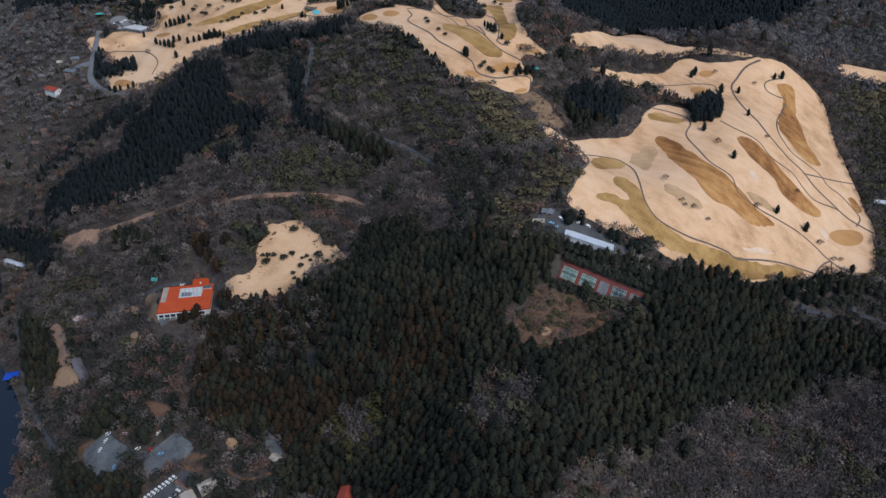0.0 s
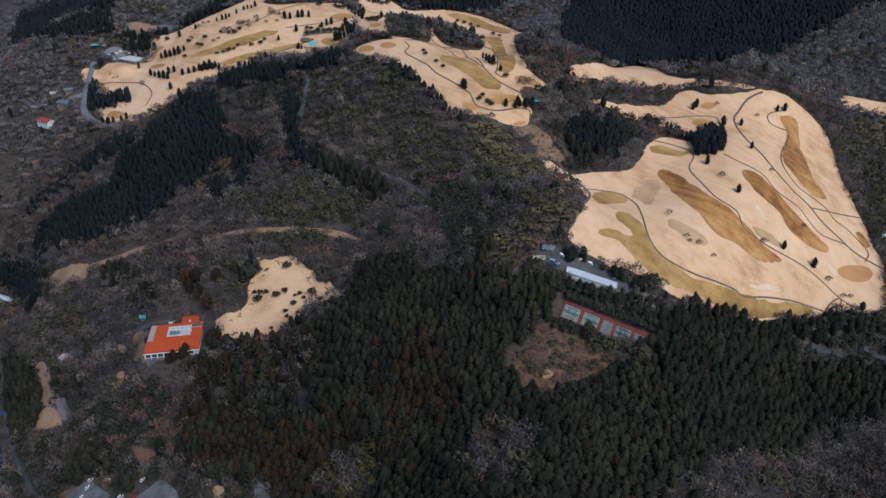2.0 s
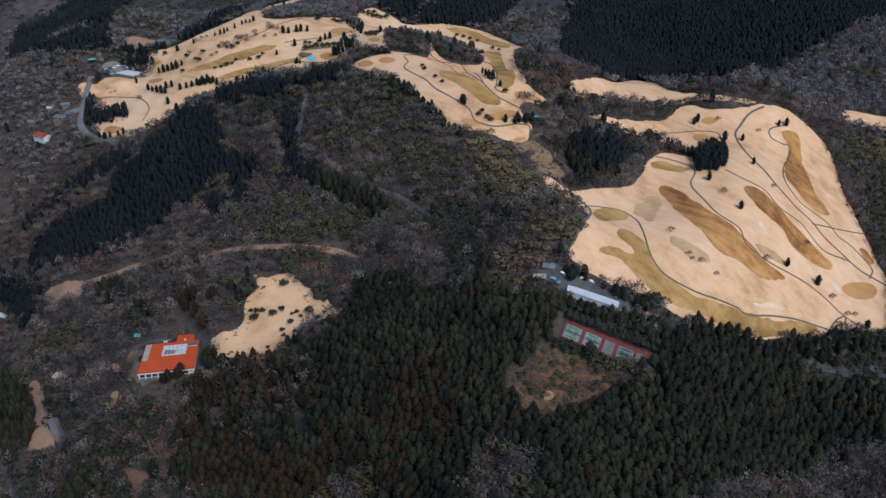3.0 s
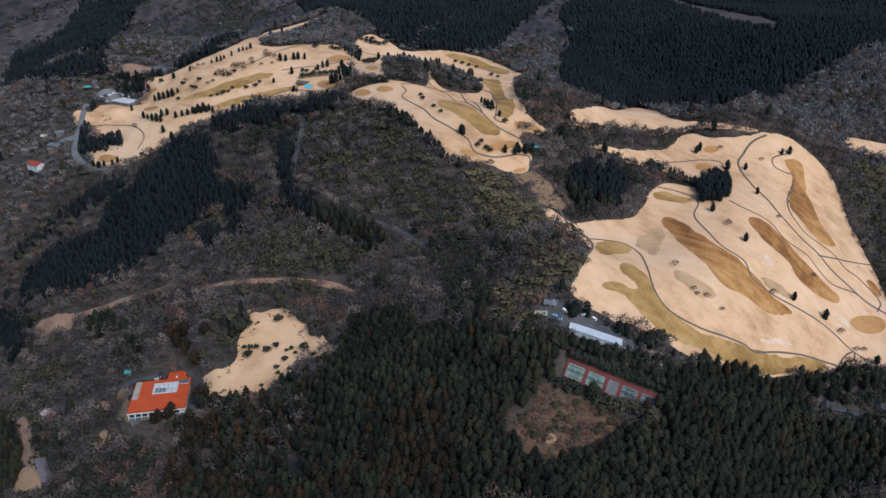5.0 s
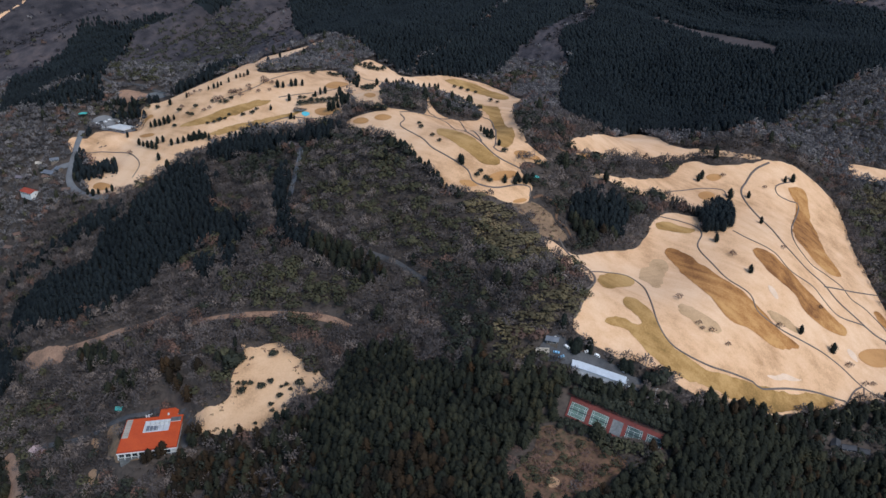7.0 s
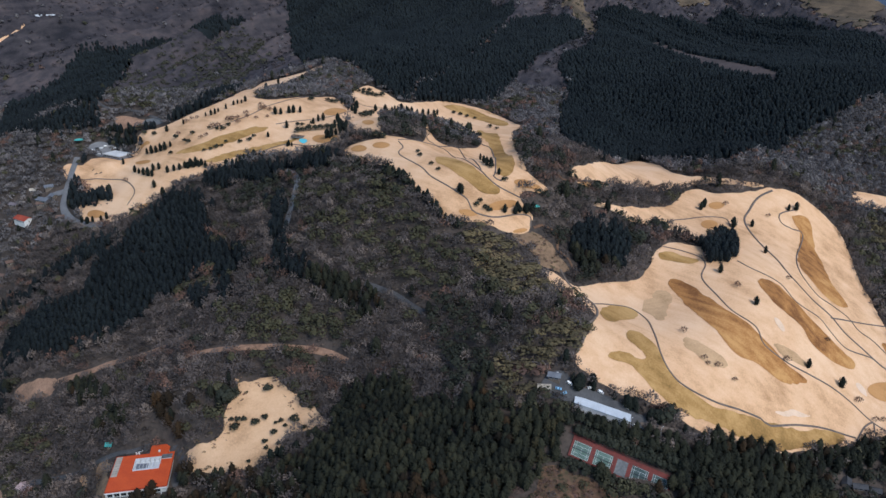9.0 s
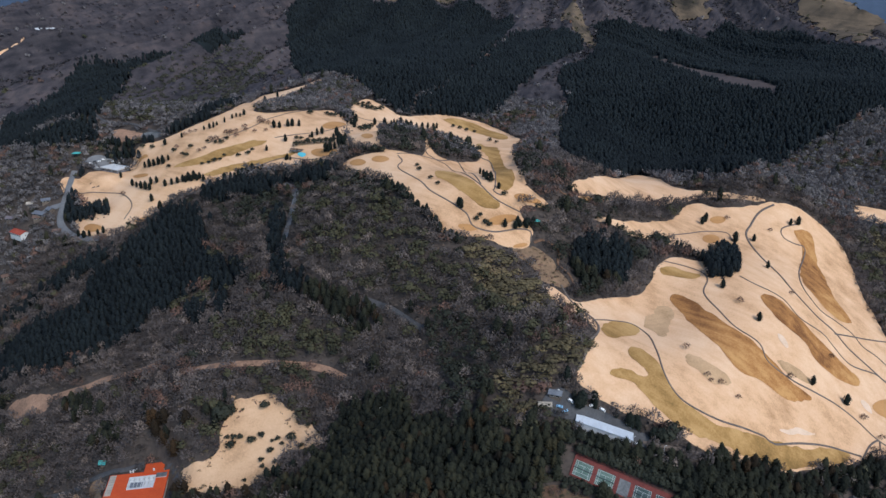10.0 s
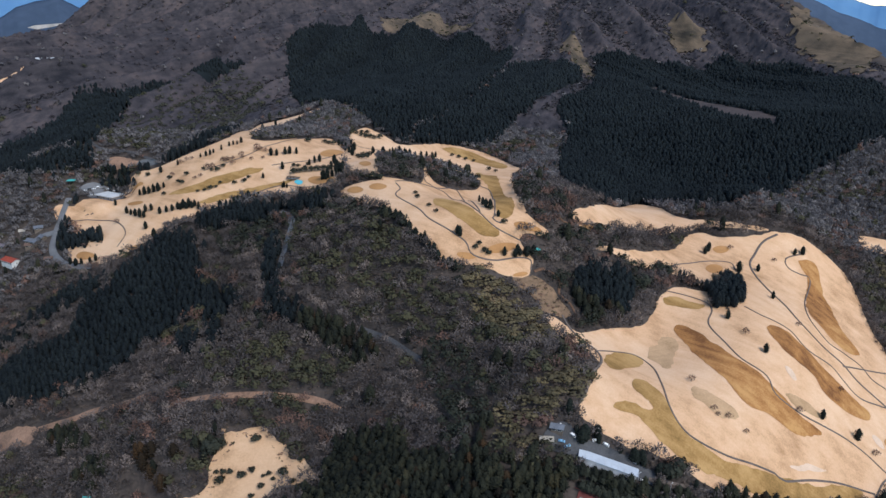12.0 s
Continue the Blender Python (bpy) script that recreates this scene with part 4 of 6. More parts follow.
def dome(count, flat):
    """Places and outward directions in an uneven dome of height 1."""
    d = rng.normal(size=(count, 3))
    d[:, 2] = np.abs(d[:, 2]) * 1.1 - 0.25
    d /= np.linalg.norm(d, axis=1)[:, None]
    c = d * (0.45 + 0.55 * rng.random((count, 1)) ** 0.5) * (0.5, 0.5, 0.5 * flat) * (1 + 0.25 * np.sin(3 * np.arctan2(d[:, 1], d[:, 0])))[:, None]
    c[:, 2] += 0.52
    return c, d


def thicket(count, size, flat=0.8):
    """A leafy evergreen crown of height 1: many small clusters in a dome."""
    c, d = dome(count, flat)
    n = d + rng.normal(0, 0.18, (count, 3))
    n /= np.linalg.norm(n, axis=1)[:, None]
    u = np.cross(n, rng.normal(size=(count, 3)))
    u /= np.linalg.norm(u, axis=1)[:, None]
    w = np.cross(n, u)
    s = size * (0.6 + 0.8 * rng.random((count, 1)))
    v = np.stack([c + u * s, c - 0.6 * u * s + 0.8 * w * s, c - 0.5 * u * s - 0.85 * w * s], 1).reshape(-1, 3)
    return v, np.arange(3 * count).reshape(-1, 3)


def twiggy(count, length, width, flat=0.85):
    """A leafless crown of height 1: slender sprays of twigs fanning up and out of a dome."""
    c, d = dome(count, flat)
    n = d + (0, 0, 0.35) + rng.normal(0, 0.38, (count, 3))
    n /= np.linalg.norm(n, axis=1)[:, None]
    u = np.cross(n, rng.normal(size=(count, 3)))
    u /= np.linalg.norm(u, axis=1)[:, None]
    s = length * (0.6 + 0.8 * rng.random((count, 1)))
    k = width * (0.7 + 0.6 * rng.random((count, 1)))
    v = np.stack([c - n * s * 0.5, c + n * s * 0.35 + u * k, c + n * s * 0.5 - u * k], 1).reshape(-1, 3)
    return v, np.arange(3 * count).reshape(-1, 3)


def trunk(radius, height, sides=5):
    v = [(r * math.cos(2 * math.pi * s / sides), r * math.sin(2 * math.pi * s / sides), z) for z, r in ((-0.05, radius * 1.3), (height, radius * 0.4)) for s in range(sides)]
    f = []
    for s in range(sides):
        a, b = s, (s + 1) % sides
        f += [(a, b, b + sides), (a, b + sides, a + sides)]
    return np.array(v), np.array(f)


def limbs():
    """A forked trunk with bare limbs, height 1."""
    vs, fs = [], []
    v, f = trunk(0.03, 0.5)
    vs.append(v), fs.append(f)
    for k in range(7):
        a = 2 * math.pi * k / 7 + rng.normal(0, 0.3)
        e = np.array((0.36 * math.cos(a), 0.36 * math.sin(a), 0.62 + 0.25 * rng.random()))
        s = np.array((0, 0, 0.22 + 0.2 * rng.random()))
        o = np.array((-math.sin(a), math.cos(a), 0)) * 0.016
        n = sum(len(x) for x in vs)
        vs.append(np.array([s + o, s - o, s + (0, 0, 0.03), e]))
        fs.append(np.array([(0, 1, 3), (1, 2, 3), (2, 0, 3)]) + n)
    return np.vstack(vs), np.vstack(fs)


NEAR_CEDAR = [conifer(6, (0.08, 0.45, 0.78), 40, spread=0.06) for _ in range(8)]
FULL_CEDAR = [conifer(7, (0.06, 0.3, 0.55, 0.8), 56) for _ in range(6)]
MID_CEDAR = [conifer(6, (0.06, 0.42, 0.75), 14, 0.85, 0.07) for _ in range(6)]
FAR_CEDAR = [conifer(5, (0.06, 0.62), 0, 1.05) for _ in range(6)]
NEAR_BARE = [joined(twiggy(80, 0.2, 0.034), thicket(62, 0.06, 0.85)) for _ in range(8)]
MID_BARE = [joined(twiggy(16, 0.3, 0.05), thicket(40, 0.105, 0.85)) for _ in range(8)]
FAR_BARE = [thicket(14, 0.22, 0.9) for _ in range(8)]
MID_BUSH = [thicket(36, 0.135) for _ in range(8)]
NEAR_BUSH = [thicket(72, 0.105, 0.95) for _ in range(6)]


def planted(name, shapes, x, y, height, width, material, label, category):
    """One wood: copies of the shapes joined into one mesh."""
    if len(x) == 0:
        return
    z = land(x, y)
    pick, turn = rng.integers(0, len(shapes), len(x)), rng.random(len(x)) * 2 * math.pi
    vs, fs, tone, base = [], [], [], 0
    for i, (v, f) in enumerate(shapes):
        m = np.nonzero(pick == i)[0]
        if len(m) == 0:
            continue
        c, s = np.cos(turn[m])[:, None], np.sin(turn[m])[:, None]
        px = (v[None, :, 0] * c - v[None, :, 1] * s) * width[m, None] + x[m, None]
        py = (v[None, :, 0] * s + v[None, :, 1] * c) * width[m, None] + y[m, None]
        pz = v[None, :, 2] * height[m, None] + z[m, None] - 0.3
        vs.append(np.stack([px, py, pz], -1).reshape(-1, 3))
        fs.append((f[None] + (np.arange(len(m)) * len(v))[:, None, None] + base).reshape(-1, 3))
        tone.append(np.repeat(rng.random(len(m)), len(v)))
        base += len(m) * len(v)
    return tagged(new(name, soup(name, np.vstack(vs), np.vstack(fs), material, np.concatenate(tone))), label, category, kind="stuff")


ZONES = (  # outline, kind of wood; later ones lie over earlier ones
    (plan_w_shore, "dim"), (plan_s_mid, "dim"), (plan_e_mid, "dim"), (plan_w_gap, "dim"), (plan_isle_a, "dim"), (plan_isle_b, "dim"), (plan_c_main, "cedar"), (plan_c_rust, "rusty"), (plan_c_half, "half"), (plan_grey_glade, "bare"), (plan_bamboo, "bamboo"), (plan_c_ridge, "cedar"), (plan_c_strip, "cedar"), (plan_c_low, "cedar"), (plan_c_patch, "cedar"), (plan_c_dell, "hamlet"),
    (plan_c_fringe, "cedar"), (plan_g_hill, "mixed"), (plan_g_slope, "bush"), (plan_g_scrub, "bush"), (plan_g_low, "mixed"), (plan_c_road, "cedar"), (plan_c_gully, "cedar"), (plan_c_clump, "cedar"), (plan_g_knob, "mixed"), (plan_m_a, "cedar"), (plan_m_b, "cedar"), (plan_m_c, "cedar"),
    (plan_c_west_a, "cedar"), (plan_c_west_b, "cedar"), (plan_c_west_c, "cedar"), (plan_c_club, "cedar"), (plan_c_west_d, "cedar"), (plan_c_shed, "cedar"), (plan_c_court, "bush"), (plan_c_k1, "cedar"), (plan_c_k2, "cedar"), (plan_c_k3, "rusty"), (plan_c_k4, "cedar"), (plan_c_shore, "cedar"), (plan_c_low2, "cedar"), (plan_c_low3, "cedar"), (plan_c_left, "cedar"), (plan_c_village, "cedar"), (plan_g_east, "mixed"), (plan_c_west_e, "cedar"), (plan_w_lane, "bare"), (plan_c_knob_foot, "cedar"), (plan_b_slope, "brush"), (plan_b_shed, "brush"), (plan_b_auburn, "auburn"), (plan_b_east, "brush"), (plan_c_edge, "cedar"), (plan_b_hamlet, "hamlet"), (plan_clearing, "low"),
)
KINDS = ("bare", "cedar", "rusty", "bush", "mixed", "low", "dim", "bamboo", "half", "brush", "auburn", "hamlet")
SITES = []  # footprints of buildings as (x, y, turn, half length, half width)


def drift(x, y, s):
    """A slow, uneven swell over the plan, about -1 to 1."""
    return (np.sin(x / s + 1.7 * np.sin(y / (1.3 * s))) + np.sin(y / (0.8 * s) + 1.3 * np.sin(x / (1.1 * s)) + 2)) / 2


def kind_at(x, y):
    k = np.zeros(len(x), int)
    x, y = x + rng.normal(0, 3.5, len(x)) + 6 * drift(x, y, 34), y + rng.normal(0, 3.5, len(x)) + 6 * drift(y, x, 29)
    for outline, what in ZONES:
        k[inside(x, y, rounded(outline, 1))] = KINDS.index(what)
    return k


def free_at(x, y, clump):
    ok = land(x, y) > 1.2
    for poly in OPEN:
        (x0, y0), (x1, y1) = poly.min(0), poly.max(0)
        m = np.nonzero((x > x0) & (x < x1) & (y > y0) & (y < y1) & ok)[0]
        ok[m[inside(x[m], y[m], poly)]] = False
    for line, half in RIBBONS:
        (x0, y0), (x1, y1) = line.min(0) - 8, line.max(0) + 8
        m = np.nonzero((x > x0) & (x < x1) & (y > y0) & (y < y1) & ok)[0]
        if len(m):
            d = np.hypot(x[m, None] - line[None, :, 0], y[m, None] - line[None, :, 1]).min(1)
            ok[m[d < half + 1.3]] = False
    for sx, sy, turn, hl, hw in SITES:
        c, s = math.cos(radians(turn)), math.sin(radians(turn))
        ok &= (np.abs((x - sx) * c + (y - sy) * s) > hl + 2) | (np.abs((y - sy) * c - (x - sx) * s) > hw + 2)
    for poly in WOODED + list(clump):
        ok |= inside(x, y, poly) & (land(x, y) > 1.2)
    return ok


def sown(step, y0, y1, jitter=0.5):
    """Scattered plan points over the wedge of country that the valley opens on."""
    ys = np.arange(y0, y1, step * 0.87)
    xs, out = np.arange(-1900, 1901, step), []
    for k, y in enumerate(ys):
        x = xs + (k % 2) * step / 2
        x = x[np.abs(x) < 0.64 * y + 110]
        out.append(np.stack([x, np.full(len(x), y)], -1))
    p = np.vstack(out)
    p += rng.normal(0, step * jitter * 0.6, p.shape)
    return p[:, 0], p[:, 1]
# ---------------------------------------------------------------- far ranges behind the mountain
def ridge(name, crest, material, label):
    """A far range: a crest line with buttressed slopes falling to the plain."""
    p = np.array(crest, float)
    n = 90
    t = np.linspace(0, len(p) - 1, n)
    line = np.stack([np.interp(t, np.arange(len(p)), p[:, i]) for i in range(3)], -1)
    line[:, 2] += [7 * noise.noise(Vector((q[0] / 90, q[1] / 90, 2))) + 3 * noise.noise(Vector((q[0] / 25, q[1] / 25, 5))) for q in line]
    out = line[:, :2] / np.hypot(line[:, 0], line[:, 1])[:, None]
    rows = []
    for k in range(14):
        s = k / 13
        w = np.array([noise.noise(Vector((q[0] / 130, q[1] / 130, 9))) for q in line]) * 60 * s
        rows.append(np.c_[line[:, :2] - out * (s * 420 + w)[:, None], line[:, 2] - 260 * s ** 1.2])
    rows.append(np.c_[line[:, :2] + out * 60, line[:, 2] - 300])
    v = np.concatenate(rows[-1:] + rows[:-1])
    k = np.arange(n - 1)
    f = np.concatenate([np.stack([k + a * n, k + (a + 1) * n, k + 1 + (a + 1) * n, k + 1 + a * n], -1) for a in range(14)])
    return tagged(new(name, mesh_of(name, v, f, material)), label, "mountains", kind="structure")


# crests coloured with painted haze, paler for the farther ranges
ridge("backdrop", [(1649, 4017, 683), (1756, 3971, 582), (1856, 3924, 523), (1952, 3876, 471), (2043, 3827, 432), (2149, 3768, 390), (2298, 3676, 334), (2521, 3523, 280)], HAZE_RANGE_DARK, "dark blue wooded range in the distance")
ridge("backdrop", [(1539, 4625, 774), (2022, 4432, 633), (2271, 4307, 532), (2334, 4272, 506), (2400, 4235, 495), (2562, 4136, 467), (2809, 3969, 420)], HAZE_RANGE_PALE, "pale blue mountain range on the skyline")
ridge("backdrop", [(-2665, 3722, 449), (-2333, 3945, 429), (-2208, 4018, 423), (-2136, 4058, 473), (-2065, 4095, 501), (-1970, 4143, 521), (-1880, 4186, 468), (-1805, 4219, 477), (-1647, 4285, 516), (-1373, 4383, 553)], HAZE_RANGE_DARK, "dark blue hills beyond a far plain")
ridge("backdrop", [(-2871, 3943, 501), (-2477, 4208, 505), (-2341, 4287, 524), (-2095, 4416, 574), (-1547, 4641, 619), (-1182, 4750, 644)], HAZE_RANGE_PALE, "pale blue mountain range on the skyline")


def ground_patch(name, crest, material, label):
    v = np.array(crest, float)
    return tagged(new(name, mesh_of(name, v, [tuple(range(len(v)))], material, False)), label, "plain", kind="structure")


ground_patch("backdrop", [(-1912, 3701, 380), (-1886, 3715, 390), (-1774, 3771, 400), (-1762, 3777, 395), (-1824, 3747, 382), (-1876, 3720, 372)], PALE_PLAIN, "pale fields and roofs on a far plain")
# ---------------------------------------------------------------- buildings
def cubes(*boxes):
    """A bmesh of boxes given as (x0, x1, y0, y1, z0, z1)."""
    bm = bmesh.new()
    for x0, x1, y0, y1, z0, z1 in boxes:
        bmesh.ops.create_cube(bm, size=1, matrix=Matrix.Translation(((x0 + x1) / 2, (y0 + y1) / 2, (z0 + z1) / 2)) @ Matrix.Diagonal((x1 - x0, y1 - y0, z1 - z0, 1)))
    return bm


def part(name, bm, material, parent, label=""):
    me = bpy.data.meshes.new(name)
    bm.to_mesh(me)
    bm.free()
    me.materials.append(material)
    ob = new(name, me)
    ob.parent = parent
    return tagged(ob, label)


def prism(profile, y0, y1):
    """A bmesh of a profile in x and z, drawn out along y."""
    bm = bmesh.new()
    a, b = [bm.verts.new((x, y0, z)) for x, z in profile], [bm.verts.new((x, y1, z)) for x, z in profile]
    bm.faces.new(a[::-1]), bm.faces.new(b)
    for i in range(len(a)):
        j = (i + 1) % len(a)
        bm.faces.new((a[i], a[j], b[j], b[i]))
    bmesh.ops.recalc_face_normals(bm, faces=bm.faces)
    return bm


def level(x, y, r):
    return max(float(land(x + dx, y + dy)) for dx in (-r, 0, r) for dy in (-r, 0, r))


def site(name, label, category, x, y, rot, radius, group="", sink=0.35, half=None):
    SITES.append((x, y, rot, *(half or (radius, radius))))
    low = float(land(x, y))
    z = low + (level(x, y, radius * 0.6) - low) * sink
    ob = tagged(new(name), label, category, group)
    ob.matrix_basis = pose(x, y, z, 0, 0, rot)
    return ob


def windows(house, l, w, h, n, z=1.0):
    """Framed panes along both long walls."""
    for side in (-1, 1):
        for i in range(n):
            x = -l / 2 + l * (i + 0.5) / n
            y = side * w / 2
            frame_ob = part("window", cubes((x - l / n * 0.36, x + l / n * 0.36, y - 0.06, y + 0.06, z, z + h)), WHITE, house, "white window frame")
            part("pane", cubes((x - l / n * 0.32, x + l / n * 0.32, y - 0.09, y + 0.09, z + 0.12, z + h - 0.12)), GLASS, frame_ob, "dark glass pane")


def house(name, label, x, y, rot, l, w, h, roof_mat, wall_mat, rise=1.8, n=3, eave=0.6, group=""):
    """A house with a ridged roof along its length, walls, windows and a door."""
    ob = site(name, label, "house", x, y, rot, max(l, w) * 0.5, group, half=(l / 2, w / 2), sink=0.05)
    part("wall", cubes((-l / 2, l / 2, -w / 2, w / 2, -5, h)), wall_mat, ob)
    for s in (-1, 1):
        profile = [(0, h + rise), (s * (w / 2 + eave), h - 0.2), (s * (w / 2 + eave), h - 0.45), (0, h + rise - 0.3)]
        bm = prism(profile, -l / 2 - eave, l / 2 + eave)
        bmesh.ops.rotate(bm, verts=bm.verts, matrix=Matrix.Rotation(radians(90), 3, "Z"))
        part("roof", bm, roof_mat, ob)
    for s in (-1, 1):
        bm = prism([(-w / 2, h), (w / 2, h), (0, h + rise - 0.3)], s * l / 2 - 0.1, s * l / 2 + 0.1)
        bmesh.ops.rotate(bm, verts=bm.verts, matrix=Matrix.Rotation(radians(90), 3, "Z"))
        part("gable", bm, wall_mat, ob)
    part("ridge_cap", cubes((-l / 2 - eave, l / 2 + eave, -0.2, 0.2, h + rise - 0.08, h + rise + 0.1)), roof_mat, ob)
    windows(ob, l, w, 1.3, n)
    part("door", cubes((l / 2 - 0.03, l / 2 + 0.07, -0.5, 0.5, 0, 2.05)), BARK, ob, "brown door")
    return ob


# the institute with the red roof
inst = site("institute", "low white building with flat orange-red roof in a clearing", "building", -222.8, 539.0, 10.5, 20, sink=0.0, half=(23, 25))
inst.location.z += 0.3
part("wall", cubes((-21, 21, -20.5, 20, 0, 5.0), (3.4, 16.8, 20, 29, 0, 5.6)), WHITE, inst)
part("basement", cubes((-20.8, 20.8, -20.3, 20, -8, 0), (3.6, 16.6, 20, 28.8, -8, 0)), CONCRETE, inst, "grey concrete basement wall")
part("roof", cubes((-21.5, 21.5, -21, 20.1, 5.2, 5.75)), RED_ROOF, inst, "orange-red flat roof")
part("roof", cubes((3.0, 17.2, 16.5, 29.5, 5.8, 6.7)), RED_ROOF, inst, "orange-red roof of the taller wing")
part("parapet", cubes((-21.7, 21.7, -21.25, -21, 5.0, 6.0), (-21.75, -21.5, -21.2, 20.1, 5.0, 6.0), (21.5, 21.75, -21.2, 14.0, 5.0, 6.0), (-21.5, 3.0, 20.1, 20.35, 5.0, 6.0)), RED_DARK, inst)
part("roof_terrace", cubes((-21.3, -16.8, -4, 19.8, 5.76, 5.9)), BEIGE, inst, "pale beige terrace strip")
for i in range(7):
    part("terrace_joint", cubes((-21.2, -16.9, -0.9 + 3.1 * i, -0.7 + 3.1 * i, 5.9, 5.93)), CONCRETE, inst)
deck = part("roof_deck", cubes((-6, 12.5, 0.5, 13.5, 5.75, 6.0)), PALE_METAL, inst, "pale railed plant deck")
part("curb", cubes((-6.3, -5.9, 0.4, 13.6, 5.75, 7.0), (-6.3, 12.6, 13.4, 13.7, 5.75, 7.2), (12.4, 12.8, 6.0, 13.6, 5.75, 7.0)), WHITE, deck, "white upstand")
for i in range(5):
    x = -3.7 + 3.5 * i
    part("roof_unit", cubes((x - 1.2, x + 1.2, 9.0, 12.2, 6.0, 7.5)), WHITE, deck, "white cooling unit")
part("louvre", prism([(-4.5, 6.0), (4.2, 6.0), (4.2, 6.2), (-4.5, 7.0)], 2.0, 7.4), GREY_ROOF, deck, "blue-grey sloping louvre")
for i in range(6):
    part("rib", cubes((-4.4 + 2.6 * i, -4.2 + 2.6 * i, 1.9, 7.5, 6.0, 7.1)), WHITE, deck)
part("chimney", cubes((9.6, 10.9, 19.6, 20.8, 6.7, 8.2)), WHITE, inst, "white roof cowl")
part("canopy", cubes((13, 20.5, 11.5, 16.2, 5.78, 6.5)), WHITE, inst, "pale stair head")
part("canopy_roof", cubes((12.8, 20.7, 11.3, 16.4, 6.5, 6.7)), CONCRETE, inst)
part("stack", cubes((-7.4, -6.6, 20.4, 21.2, 0, 8.0), (-5.4, -4.6, 20.4, 21.2, 0, 8.0)), WHITE, inst, "white flue pipe")
part("stack_tie", cubes((-7.4, -4.6, 20.6, 21.0, 7.0, 7.3)), WHITE, inst)
part("eave", cubes((-21.9, 21.9, -22.4, -21.25, 4.6, 4.9)), WHITE, inst, "white eave over the windows")
for i in range(9):
    x = -20.9 + 4.75 * i
    part("column", cubes((x - 0.2, x + 0.2, -22.2, -21.8, -0.6, 4.6)), WHITE, inst, "white column")
for i in range(8):
    x = -20.4 + 4.75 * i
    frame_ob = part("window", cubes((x, x + 3.9, -20.66, -20.45, 0.6, 4.4)), PALE_METAL, inst, "white window frame")
    for j in range(2):
        part("pane", cubes((x + 0.15 + 1.85 * j, x + 1.9 + 1.85 * j, -20.74, -20.5, 0.8, 4.2)), GLASS, frame_ob)

# the maintenance shed with the long pale roof
shed = site("maintenance_shed", "long low shed with pale corrugated metal roof", "shed", 114.8, 513.6, -14.5, 22, half=(20, 4))
shed.matrix_basis = Matrix.Translation((114.8, 513.6, float(land(114.8, 513.6)) + 0.6)) @ pose(0, 0, 0, 0, 13.5, -14.5)
part("wall", cubes((-19, 19, -3.4, 3.4, -3, 3.2)), PALE_METAL, shed)
part("roof", prism([(-4, 3.1), (4, 4.0), (4, 4.2), (-4, 3.3)], -20, 20), PALE_ROOF, shed, "pale blue-white metal roof").rotation_euler = (0, 0, radians(90))
for i in range(10):
    part("roof_seam", cubes((-19.9 + 4.4 * i, -19.7 + 4.4 * i, -3.9, 3.9, 3.72, 3.85)), PALE_METAL, shed)
for i in range(6):
    part("shed_door", cubes((-17.5 + 6 * i, -13.5 + 6 * i, 3.38, 3.5, -0.2, 2.7)), GREY_ROOF, shed, "grey roller door")

# the long house in its sandy yard, and the houses round about
longhouse = house("long_house", "long wooden house with grey-pink tiled roof in a sandy yard", -332.5, 538.0, -52.5, 38, 7.5, 3.0, GREY_PINK, BEIGE, 1.9, 9)
for i in range(5):
    part("roof_vent", cubes((-14 + 7 * i, -12.6 + 7 * i, 1.2, 2.4, 4.2, 5.4)), GREY_ROOF, longhouse, "small grey roof vent")
house("hut", "small house with pale pink roof among trees", -354.0, 599.0, -28, 14, 9, 3, PINK_ROOF, BEIGE)
house("house", "white house with red roof half-hidden by trees", -66.5, 357.0, 80, 15, 10, 5, RED_TILE, WHITE, 2.2)
house("house", "beige house with pale hipped roof beside a car park", -170.0, 382.0, 35, 12, 8, 4, BEIGE_ROOF, BEIGE, 1.4)
house("house", "beige house with pale roof and concrete terrace", -180.0, 371.0, -55, 17, 9, 4.5, BEIGE_ROOF, BEIGE, 1.2)
house("house", "long low brown-roofed pavilion at a car park", -189.0, 385.0, -35, 14, 3.6, 3.0, BROWN_TILE, WHITE, 0.7)
house("house", "white lakeside house with pale grey roof", -531.0, 792.0, -25, 36, 7, 6, PALE_ROOF, WHITE, 1.4, 8)

# the clubhouse above the west course
club = site("clubhouse", "clubhouse with flat white roof beside a car park", "building", -405.0, 997.0, -30.0, 16, sink=0.0, half=(15, 12))
part("wall", cubes((-15, 15, -8.5, 8.5, -6, 4.6)), GREY_ROOF, club, "grey wall")
part("roof", cubes((-16, 16, -9.5, 9.5, 4.6, 5.2)), WHITE, club, "flat white roof")
part("roof_edge", cubes((-16.1, 16.1, -9.7, -9.5, 4.5, 5.5), (-16.1, 16.1, 9.5, 9.7, 4.5, 5.5), (-16.2, -16.0, -9.7, 9.7, 4.5, 5.5), (16.0, 16.2, -9.7, 9.7, 4.5, 5.5)), PALE_METAL, club)
windows(club, 28, 17, 1.9, 7, 1.6)
for i in range(4):
    part("roof_unit", cubes((-9 + 5 * i, -7 + 5 * i, 5, 7, 5.2, 6.0)), PALE_METAL, club, "grey air unit")
part("porch", cubes((-10, 2, 8.5, 13, -4, 3.0)), BEIGE, club)
part("porch_roof", cubes((-10.5, 2.5, 8.5, 13.5, 3.0, 3.4)), GREY_ROOF, club)

